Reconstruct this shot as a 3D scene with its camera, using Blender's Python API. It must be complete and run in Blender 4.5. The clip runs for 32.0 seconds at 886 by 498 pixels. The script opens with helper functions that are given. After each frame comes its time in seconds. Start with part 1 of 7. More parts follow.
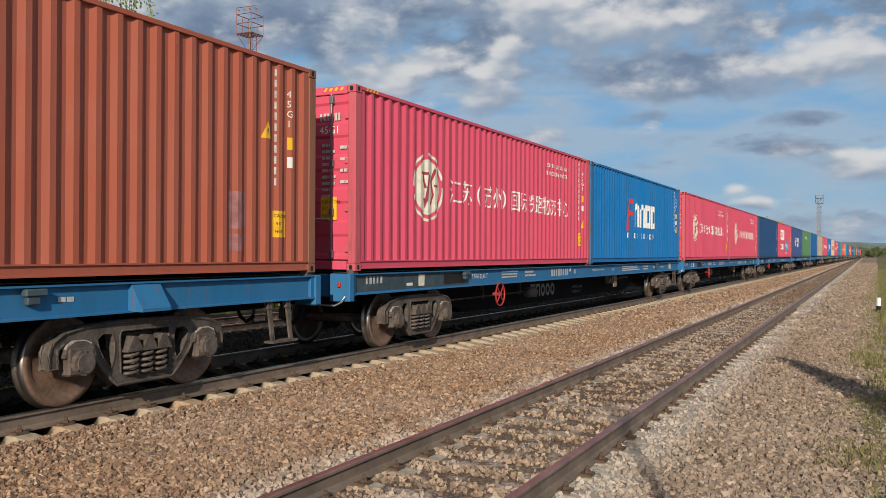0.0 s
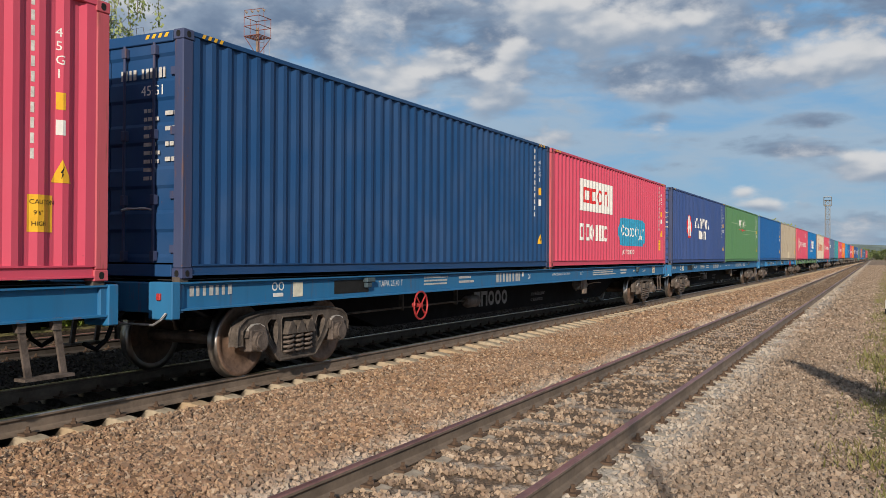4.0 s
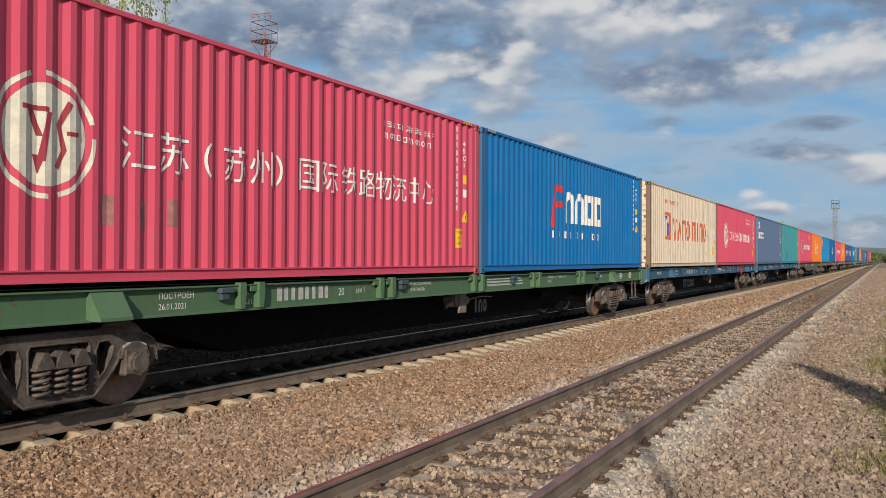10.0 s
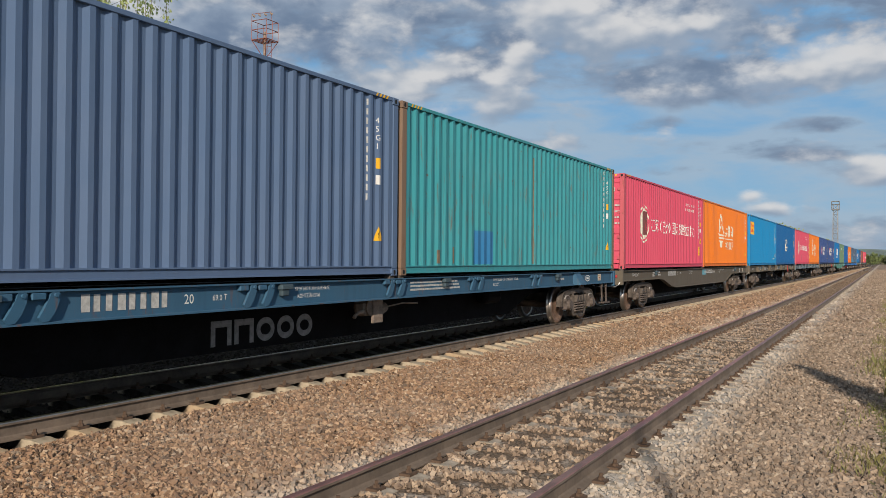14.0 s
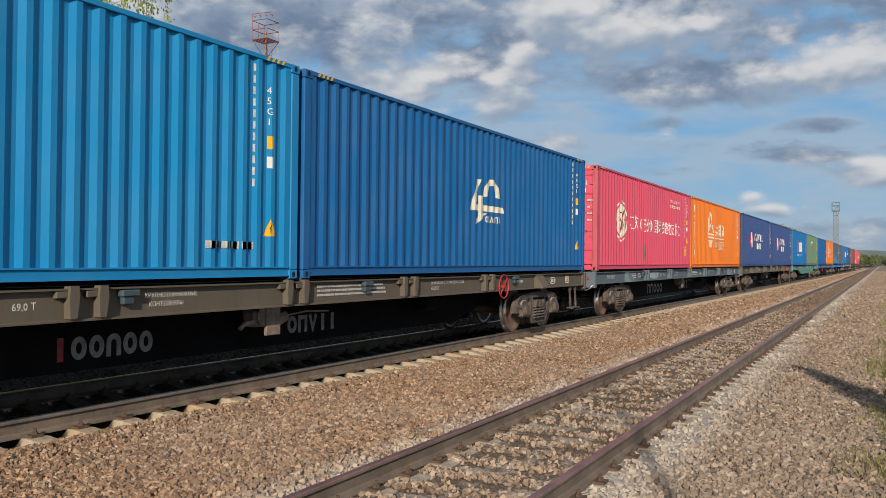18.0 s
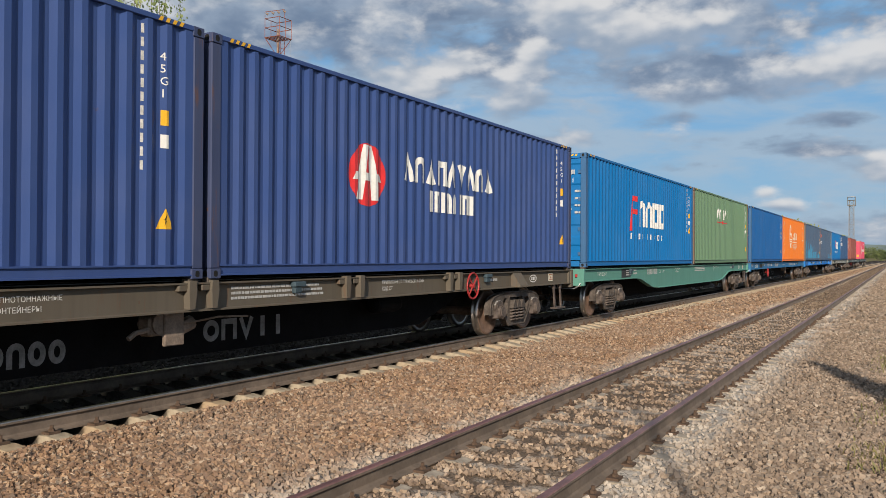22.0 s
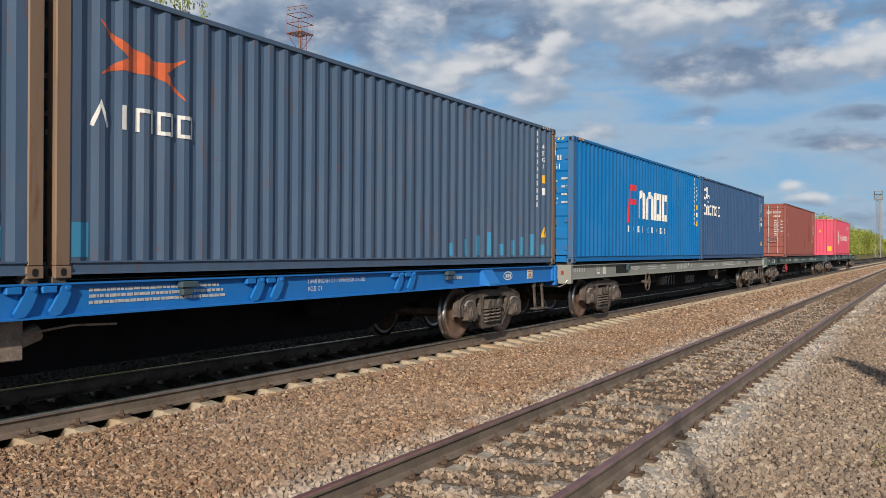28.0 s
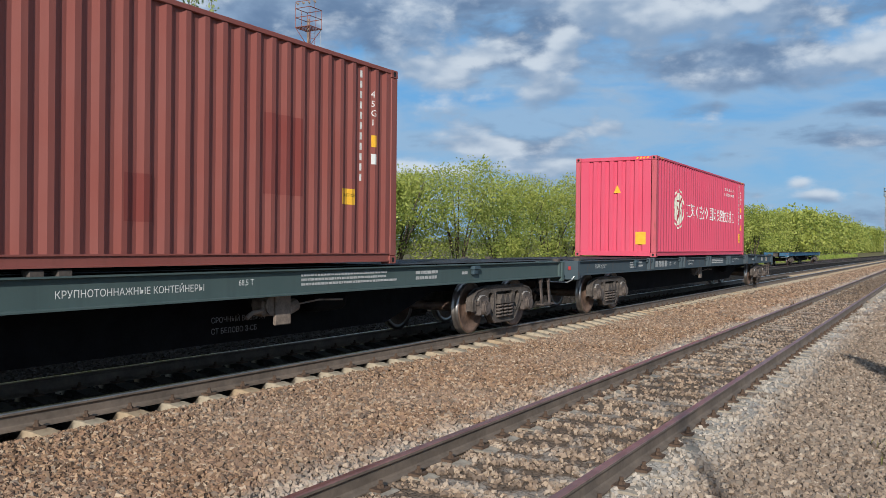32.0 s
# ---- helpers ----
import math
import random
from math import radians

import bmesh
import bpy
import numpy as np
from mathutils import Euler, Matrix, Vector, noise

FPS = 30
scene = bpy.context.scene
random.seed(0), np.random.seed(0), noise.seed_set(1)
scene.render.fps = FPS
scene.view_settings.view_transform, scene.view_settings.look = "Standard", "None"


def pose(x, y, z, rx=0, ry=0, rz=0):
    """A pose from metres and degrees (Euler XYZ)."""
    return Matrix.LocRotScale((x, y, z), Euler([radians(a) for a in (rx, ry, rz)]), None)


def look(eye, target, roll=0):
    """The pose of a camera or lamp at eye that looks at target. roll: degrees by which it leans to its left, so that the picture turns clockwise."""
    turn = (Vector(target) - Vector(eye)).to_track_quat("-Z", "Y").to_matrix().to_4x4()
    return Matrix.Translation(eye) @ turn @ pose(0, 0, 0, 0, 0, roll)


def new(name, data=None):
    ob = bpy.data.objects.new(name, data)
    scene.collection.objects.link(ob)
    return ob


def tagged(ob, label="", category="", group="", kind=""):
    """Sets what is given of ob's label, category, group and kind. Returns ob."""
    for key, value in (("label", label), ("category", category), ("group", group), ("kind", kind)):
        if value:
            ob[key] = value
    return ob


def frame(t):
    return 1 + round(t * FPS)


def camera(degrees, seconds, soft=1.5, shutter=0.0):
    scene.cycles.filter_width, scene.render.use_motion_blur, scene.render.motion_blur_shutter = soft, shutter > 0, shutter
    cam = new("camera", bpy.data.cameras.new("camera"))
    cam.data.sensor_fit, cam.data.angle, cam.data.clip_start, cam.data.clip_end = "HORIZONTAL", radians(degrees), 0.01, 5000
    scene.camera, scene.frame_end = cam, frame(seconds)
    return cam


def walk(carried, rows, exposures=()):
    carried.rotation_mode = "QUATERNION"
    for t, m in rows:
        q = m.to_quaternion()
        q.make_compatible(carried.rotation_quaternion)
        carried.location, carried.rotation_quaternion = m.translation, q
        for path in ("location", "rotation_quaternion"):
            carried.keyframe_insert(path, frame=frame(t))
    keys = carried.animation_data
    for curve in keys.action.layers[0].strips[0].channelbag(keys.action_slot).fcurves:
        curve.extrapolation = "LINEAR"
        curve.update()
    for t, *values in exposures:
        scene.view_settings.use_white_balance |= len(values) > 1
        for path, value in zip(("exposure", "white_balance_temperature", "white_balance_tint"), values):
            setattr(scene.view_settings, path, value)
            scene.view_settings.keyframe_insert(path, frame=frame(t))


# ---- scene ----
EYE = (0.0, 0.0, 1.626)      # z = 0 is the top of the main track's rails
YC = 8.44                    # main track's centre line, which runs along x
cam = camera(54.19, 32.0, soft=0.6)

# seconds, heading from the track's line, pitch and lean in degrees
PATH = [
    (0, 26.663, 0.226, 0.290),
    (0.5, 26.803, 0.227, 0.304),
    (1, 26.808, 0.225, 0.279),
    (1.5, 26.927, 0.222, 0.280),
    (2, 26.927, 0.277, 0.282),
    (2.5, 27.086, 0.331, 0.272),
    (3, 26.922, 0.354, 0.371),
    (3.5, 27.103, 0.353, 0.356),
    (5.5, 27.151, 0.369, 0.314),
    (6, 27.136, 0.395, 0.243),
    (6.5, 27.148, 0.435, 0.257),
    (7, 27.180, 0.483, 0.215),
    (7.5, 27.233, 0.500, 0.277),
    (8, 27.308, 0.507, 0.251),
    (8.5, 27.388, 0.516, 0.331),
    (9, 27.440, 0.560, 0.317),
    (9.5, 27.504, 0.601, 0.256),
    (10, 27.559, 0.600, 0.255),
    (10.5, 27.605, 0.614, 0.241),
    (11, 27.635, 0.655, 0.252),
    (11.5, 27.702, 0.660, 0.315),
    (12, 27.724, 0.630, 0.300),
    (12.5, 27.704, 0.607, 0.330),
    (13, 27.656, 0.612, 0.349),
    (13.5, 27.602, 0.603, 0.384),
    (14, 27.558, 0.593, 0.473),
    (14.5, 27.531, 0.594, 0.462),
    (16.5, 27.565, 0.658, 0.546),
    (17, 27.529, 0.656, 0.511),
    (17.5, 27.569, 0.617, 0.592),
    (18, 27.570, 0.610, 0.599),
    (18.5, 27.593, 0.579, 0.692),
    (19, 27.700, 0.530, 0.698),
    (19.5, 27.750, 0.509, 0.668),
    (20, 27.888, 0.504, 0.617),
    (20.5, 28.023, 0.474, 0.589),
    (21, 28.173, 0.452, 0.496),
    (21.5, 28.318, 0.405, 0.400),
    (22, 28.434, 0.378, 0.361),
    (22.5, 28.494, 0.385, 0.301),
    (23, 28.641, 0.353, 0.280),
    (23.5, 28.810, 0.325, 0.192),
    (24, 28.912, 0.307, 0.137),
    (24.5, 29.036, 0.277, 0.197),
    (25, 29.196, 0.235, 0.253),
    (25.5, 29.349, 0.177, 0.247),
    (27.5, 29.773, 0.065, 0.335),
    (28, 29.855, 0.019, 0.342),
    (28.5, 29.868, 0.015, 0.294),
    (29, 29.871, 0.005, 0.317),
    (29.5, 29.922, -0.041, 0.285),
    (30, 29.959, -0.074, 0.370),
    (30.5, 30.014, -0.092, 0.395),
    (31, 30.034, -0.157, 0.449),
    (31.5, 30.169, -0.253, 0.569),
    (32, 30.347, -0.306, 0.621),
]


def aim(h, p, r):
    h, p = radians(h), radians(p)
    d = Vector((math.cos(p) * math.cos(h), math.cos(p) * math.sin(h), math.sin(p)))
    return look(EYE, Vector(EYE) + d * 10, r)


# the camera's own exposure, darker and cooler as a cloud dims the place towards the end
EXPO = [(0, 0.04, 6400, 10), (17, 0.04, 6400, 10), (21, 0.12, 6400, 10), (26, 0.12, 6350, 10), (29, 0.05, 6100, 9), (30.3, 0.06, 5800, 7), (32, 0.06, 5600, 6)]
walk(cam, [(t, aim(h, p, r)) for t, h, p, r in PATH], EXPO)

# the train's way along the track: seconds, metres
RUN = [(0, 0.0), (2, 27.5), (6, 82.2), (9, 122.5), (13, 176.7), (19, 257.4), (21, 284.0), (23, 310.4), (28, 376.25), (30, 401.85), (31, 414.6), (32, 427.4)]

# ---- world and sun ----
SUN_WAY = Vector((1.02, 0.40, -0.43)).normalized()
sun_elev = math.asin(-SUN_WAY.z)
sun = new("sun", bpy.data.lights.new("sun", "SUN"))
sun.data.energy, sun.data.angle, sun.data.color = 4.8, radians(0.6), (1.0, 0.88, 0.73)
sun.matrix_world = look((0, 0, 60), Vector((0, 0, 60)) + SUN_WAY)


class Nodes:
    """Short hand for building node trees."""

    def __init__(self, tree):
        self.t = tree
        tree.nodes.clear()

    def add(self, kind, ins=None, **props):
        n = self.t.nodes.new(kind)
        for k, v in props.items():
            setattr(n, k, v)
        for k, v in (ins or {}).items():
            s = n.inputs[k]
            if isinstance(v, bpy.types.NodeSocket):
                self.t.links.new(v, s)
            else:
                s.default_value = v
        return n

    def math(self, op, a, b=0.0, c=0.0, clamp=False):
        n = self.add("ShaderNodeMath", {0: a, 1: b, 2: c}, operation=op, use_clamp=clamp)
        return n.outputs[0]

    def mix(self, f, a, b, blend="MIX"):
        n = self.add("ShaderNodeMix", {0: f, 6: a, 7: b}, data_type="RGBA", blend_type=blend)
        return n.outputs[2]

    def noise(self, vec, scale, detail=4.0, rough=0.55, dist=0.0):
        return self.add("ShaderNodeTexNoise", {"Vector": vec, "Scale": scale, "Detail": detail, "Roughness": rough, "Distortion": dist})

    def ramp(self, fac, stops, interp="LINEAR"):
        n = self.add("ShaderNodeValToRGB", {0: fac})
        e = n.color_ramp.elements
        n.color_ramp.interpolation = interp
        while len(e) < len(stops):
            e.new(0.5)
        for s, (p, c) in zip(e, stops):
            s.position = p
            s.color = (c, c, c, 1) if isinstance(c, (int, float)) else (*c, 1)
        return n.outputs[0]

    def band(self, v, lo, hi):
        n = self.add("ShaderNodeMapRange", {0: v, 1: lo, 2: hi}, interpolation_type="SMOOTHSTEP")
        return n.outputs[0]


def build_world():
    world = bpy.data.worlds.new("sky")
    scene.world = world
    world.use_nodes = True
    n = Nodes(world.node_tree)
    out = n.add("ShaderNodeOutputWorld")
    sky = n.add("ShaderNodeTexSky", sky_type="NISHITA", sun_disc=False)
    sky.sun_elevation = sun_elev
    sky.sun_rotation = math.atan2(-SUN_WAY.x, -SUN_WAY.y)
    sky.air_density, sky.dust_density, sky.ozone_density = 1.0, 0.6, 1.5
    tc = n.add("ShaderNodeTexCoord").outputs["Generated"]
    sep = n.add("ShaderNodeSeparateXYZ", {0: tc}).outputs
    az = n.math("MULTIPLY", n.math("ARCTAN2", sep[1], sep[0]), 57.2958)
    el = n.math("MULTIPLY", n.math("ARCSINE", sep[2]), 57.2958)
    # clouds by bearing and height, flattened towards the horizon
    squash = n.math("MULTIPLY", n.math("POWER", n.math("MAXIMUM", n.math("ADD", el, 4.0), 0.1), 0.7), 0.95)

    def cloud_at(du, dv, k=0.16, q=1.0):
        return n.add("ShaderNodeCombineXYZ", {0: n.math("ADD", n.math("MULTIPLY", az, k), du), 1: n.math("ADD", n.math("MULTIPLY", squash, q), dv), 2: 4.0}).outputs[0]

    lump = n.noise(cloud_at(0.0, 0.0), 1.0, 7.0, 0.50, 0.10).outputs[0]
    soft = n.noise(cloud_at(0.0, 0.0), 1.0, 3.0, 0.45, 0.10).outputs[0]
    soft_up = n.noise(cloud_at(0.05, 0.22), 1.0, 3.0, 0.45, 0.10).outputs[0]
    fine = n.noise(cloud_at(3.0, 1.0), 3.6, 6.0, 0.55, 0.15).outputs[0]
    streak = n.noise(cloud_at(7.0, 2.0, 0.10, 1.1), 1.0, 6.0, 0.55, 0.35).outputs[0]

    def ellipse(u, v, a, b, inner=0.0):
        """One in the middle of a cloud of that bearing, height, width and depth, nought outside it; and the height within it."""
        du = n.math("MULTIPLY", n.math("SUBTRACT", az, u), 1.0 / a)
        dv = n.math("MULTIPLY", n.math("SUBTRACT", el, v), 1.0 / b)
        d = n.math("SQRT", n.math("ADD", n.math("MULTIPLY", du, du), n.math("MULTIPLY", dv, dv)))
        return n.band(d, 1.3, inner), dv

    low = n.band(el, 13.0, 0.0)
    air = n.mix(low, (1.55, 3.5, 5.9, 1), (2.1, 3.9, 5.8, 1))
    col = n.mix(0.12, air, sky.outputs[0])
    # thin high veil
    veil = n.math("MULTIPLY", n.band(streak, 0.34, 0.58), n.band(el, -1.0, 2.0))
    col = n.mix(n.math("MULTIPLY", veil, 0.72), col, (3.7, 4.55, 5.4, 1))
    # heaps: (bearing, height, width, depth, fullness)
    heaps = ((27.8, 12.6, 2.6, 1.0, 0.20), (31.2, 11.4, 3.4, 1.5, 0.21), (22.5, 12.9, 1.2, 1.3, 0.22), (17.6, 13.9, 2.4, 1.7, 0.20), (21.0, 15.8, 2.6, 1.5, 0.20), (28.0, 16.2, 3.0, 0.8, 0.12), (3.2, 12.0, 3.8, 1.6, 0.22), (24.2, 9.7, 4.4, 1.3, 0.17), (19.4, 7.6, 1.5, 0.7, 0.18), (1.3, 5.3, 2.2, 1.1, 0.27), (-3.5, 5.2, 3.5, 1.8, 0.26), (6.9, 3.1, 1.5, 0.55, 0.20), (8.0, 4.0, 0.9, 0.45, 0.18), (41.0, 9.0, 4.0, 1.7, 0.24), (37.2, 11.9, 1.6, 0.9, 0.10), (48.0, 7.5, 5.0, 2.5, 0.2), (26.0, 11.1, 1.5, 0.7, -0.13), (18.2, 11.2, 3.6, 0.9, -0.18), (35.5, 11.3, 2.2, 0.7, -0.16), (10.0, 8.9, 5.5, 0.9, -0.10), (12.0, 6.9, 4.0, 0.7, -0.10), (42.5, 11.3, 2.5, 0.6, -0.12), (34.0, 4.6, 5.0, 1.5, 0.27), (28.0, 6.6, 3.6, 1.0, 0.22), (39.0, 4.2, 4.0, 1.4, 0.27), (22.0, 5.2, 3.4, 0.7, 0.17))
    bias, rise = n.math("ADD", n.math("MULTIPLY", n.band(el, 11.5, 15.0), 0.05), n.math("MULTIPLY", n.band(el, 4.0, 9.0), 0.035)), None
    for u, v, a, b, q in heaps:
        m, dv = ellipse(u, v, a, b)
        bias = n.math("ADD", bias, n.math("MULTIPLY", m, q))
        if q > 0:
            r = n.math("MULTIPLY", m, dv)
            rise = r if rise is None else n.math("ADD", rise, r)
    # the grey deck above, and grey streaks below it: (bearing, height, width, depth, depth of tone)
    deck = n.math("ADD", n.math("MULTIPLY", n.band(el, 9.5, 14.5), 0.60), 0.12)
    for u, v, a, b, q in ((36.0, 14.2, 8.5, 2.6, 1.0), (9.5, 11.3, 9.0, 2.0, 0.95), (45.0, 14.0, 8.0, 3.0, 0.9), (13.0, 15.6, 6.0, 1.8, 0.75), (24.2, 14.4, 2.4, 1.0, 0.8), (14.4, 8.6, 4.5, 0.75, 0.55), (4.0, 8.3, 3.6, 0.7, 0.55), (12.0, 5.7, 5.5, 0.5, 0.42), (22.4, 11.7, 1.6, 0.7, 0.5), (29.6, 10.5, 2.4, 0.6, 0.5), (5.0, 6.4, 4.0, 0.45, 0.35), (40.5, 7.9, 4.0, 0.7, 0.35)):
        m, dv = ellipse(u, v, a, b, 0.25)
        deck = n.math("MAXIMUM", deck, n.math("MULTIPLY", m, q))
    grain = n.math("ADD", n.math("MULTIPLY", lump, 0.75), n.math("MULTIPLY", fine, 0.25))
    deck_cover = n.math("MULTIPLY", n.band(n.math("ADD", n.math("ADD", deck, n.math("MULTIPLY", n.math("SUBTRACT", streak, 0.5), 2.0)), n.math("MULTIPLY", n.math("SUBTRACT", grain, 0.5), 2.4)), 0.12, 0.72), 0.94)
    deck_tone = n.mix(n.band(n.math("ADD", n.math("MULTIPLY", soft_up, 0.7), n.math("MULTIPLY", fine, 0.3)), 0.38, 0.68), (1.45, 2.0, 2.95, 1), (3.1, 3.75, 4.7, 1))
    col = n.mix(deck_cover, col, deck_tone)
    # heaps lie before the deck: white above and at their thin edges, grey below
    dens = n.math("ADD", grain, bias)
    cover = n.band(dens, 0.51, 0.71)
    up = n.math("ADD", n.math("MULTIPLY", n.math("SUBTRACT", soft, soft_up), 1.4), n.math("ADD", n.math("MULTIPLY", rise, 0.17), n.math("MULTIPLY", n.math("SUBTRACT", fine, 0.5), 0.25)))
    lit = n.band(up, -0.16, 0.20)
    tone = n.mix(lit, (2.75, 3.4, 4.3, 1), (6.6, 6.55, 6.5, 1))
    col = n.mix(n.math("MULTIPLY", cover, 0.92), col, tone)
    bg = n.add("ShaderNodeBackground", {0: col, 1: 0.10})
    n.t.links.new(bg.outputs[0], out.inputs[0])


build_world()

# ---- materials ----
MATS = {}


def material(name, build):
    if name not in MATS:
        m = bpy.data.materials.new(name)
        m.use_nodes = True
        n = Nodes(m.node_tree)
        out = n.add("ShaderNodeOutputMaterial")
        bs = n.add("ShaderNodeBsdfPrincipled")
        n.t.links.new(bs.outputs[0], out.inputs[0])
        build(n, bs)
        MATS[name] = m
    return MATS[name]


def put(n, socket, value):
    if isinstance(value, bpy.types.NodeSocket):
        n.t.links.new(value, socket)
    else:
        socket.default_value = value


def bump(n, bs, height, strength=0.3, dist=0.01):
    b = n.add("ShaderNodeBump", {"Height": height, "Strength": strength, "Distance": dist})
    n.t.links.new(b.outputs[0], bs.inputs["Normal"])


def rgb(c):
    return (*c, 1.0)


def paint(name, c, wear=0.3, rough=0.5, fade=0.14):
    """Weathered paint on steel: run-down dirt, faded patches, rust specks."""

    def build(n, bs):
        tc = n.add("ShaderNodeTexCoord").outputs["Object"]
        info = n.add("ShaderNodeObjectInfo").outputs["Random"]
        off = n.add("ShaderNodeVectorMath", {0: tc, 1: n.add("ShaderNodeCombineXYZ", {0: n.math("MULTIPLY", info, 37.0), 1: 0.0, 2: 0.0}).outputs[0]}, operation="ADD").outputs[0]
        run = n.add("ShaderNodeMapping", {0: off, 3: (7.0, 7.0, 0.5)}).outputs[0]
        streak = n.band(n.noise(run, 1.0, 5.0, 0.6).outputs[0], 0.45, 0.75)
        cloudy = n.band(n.noise(off, 0.9, 4.0).outputs[0], 0.35, 0.7)
        light = tuple(min(1, v * 0.75 + 0.10) for v in c)
        dark = tuple(v * 0.62 + 0.012 for v in c)
        col = n.mix(n.math("MULTIPLY", cloudy, fade), rgb(c), rgb(light))
        col = n.mix(n.math("MULTIPLY", streak, wear * 0.8), col, rgb(dark))
        speck = n.band(n.noise(off, 5.5, 8.0, 0.68).outputs[0], 0.70 - 0.07 * wear, 0.74)
        col = n.mix(n.math("MULTIPLY", speck, min(1.0, wear * 1.6)), col, (0.13, 0.06, 0.035, 1))
        if wear >= 0.5:
            # rust that has run down from scratches
            down = n.add("ShaderNodeMapping", {0: off, 3: (11.0, 11.0, 1.3)}).outputs[0]
            rust = n.band(n.noise(down, 1.0, 7.0, 0.66).outputs[0], 0.56, 0.70)
            col = n.mix(n.math("MULTIPLY", rust, wear), col, (0.15, 0.07, 0.035, 1))
        put(n, bs.inputs["Base Color"], col)
        put(n, bs.inputs["Roughness"], n.math("ADD", rough, n.math("MULTIPLY", cloudy, 0.15)))
        bs.inputs["Specular IOR Level"].default_value = 0.3
        bump(n, bs, n.noise(off, 6.0, 3.0).outputs[0], 0.12, 0.02)

    return material(name, build)


def plain(name, c, rough=0.6, metal=0.0, vary=0.35, scale=6.0, bumpy=0.15):
    def build(n, bs):
        tc = n.add("ShaderNodeTexCoord").outputs["Object"]
        f = n.noise(tc, scale, 5.0, 0.6).outputs[0]
        g = n.noise(tc, scale * 7, 3.0, 0.6).outputs[0]
        k = n.band(n.math("ADD", n.math("MULTIPLY", f, 0.7), n.math("MULTIPLY", g, 0.3)), 0.3, 0.7)
        col = n.mix(k, rgb([v * (1 - vary) for v in c]), rgb([min(1, v * (1 + vary)) for v in c]))
        put(n, bs.inputs["Base Color"], col)
        bs.inputs["Roughness"].default_value = rough
        bs.inputs["Metallic"].default_value = metal
        if max(c) < 0.15 and metal < 0.3:
            bs.inputs["Specular IOR Level"].default_value = 0.10 if max(c) < 0.03 else 0.22
        if bumpy:
            bump(n, bs, g, bumpy, 0.01)

    return material(name, build)


def dust(n, tc, col, k):
    """Pale lime dust spilt in patches along the side track."""
    sp = n.add("ShaderNodeSeparateXYZ", {0: tc}).outputs
    across = n.math("SUBTRACT", n.math("SUBTRACT", sp[1], n.math("MULTIPLY", sp[0], 0.0104)), 3.13)
    out = n.math("ABSOLUTE", across)
    strip = n.math("MULTIPLY", n.band(out, 0.78, 0.86), n.band(out, 1.75, 1.0))
    patch = n.band(n.noise(tc, 0.9, 7.0, 0.62).outputs[0], 0.36, 0.52)
    col = n.mix(n.math("MULTIPLY", n.math("MULTIPLY", strip, patch), k), col, (0.52, 0.465, 0.40, 1))
    mid = n.band(out, 0.72, 0.5)
    spot = n.band(n.noise(tc, 2.1, 7.0, 0.64).outputs[0], 0.49, 0.60)
    return n.mix(n.math("MULTIPLY", n.math("MULTIPLY", mid, spot), k * 0.85), col, (0.43, 0.365, 0.30, 1))


def stone_mat(name, tones, scale=1.0):
    """Loose stones, each of its own tone."""

    def build(n, bs):
        rnd = n.add("ShaderNodeNewGeometry").outputs["Random Per Island"]
        tc = n.add("ShaderNodeTexCoord").outputs["Object"]
        stops = [(i / (len(tones) - 1), t) for i, t in enumerate(tones)]
        col = n.ramp(rnd, stops)
        f = n.noise(tc, 60.0, 3.0).outputs[0]
        w = n.band(n.noise(tc, 0.5, 4.0).outputs[0], 0.35, 0.7)
        col = n.mix(n.math("MULTIPLY", f, 0.35), col, (0.10, 0.075, 0.055, 1))
        col = n.mix(n.math("MULTIPLY", w, 0.18 * scale), col, (0.34, 0.29, 0.24, 1))
        if scale > 0.5:
            col = dust(n, tc, col, 0.62)
        put(n, bs.inputs["Base Color"], col)
        bs.inputs["Roughness"].default_value = 0.85
        bs.inputs["Specular IOR Level"].default_value = 0.15
        bump(n, bs, f, 0.4, 0.004)

    return material(name, build)


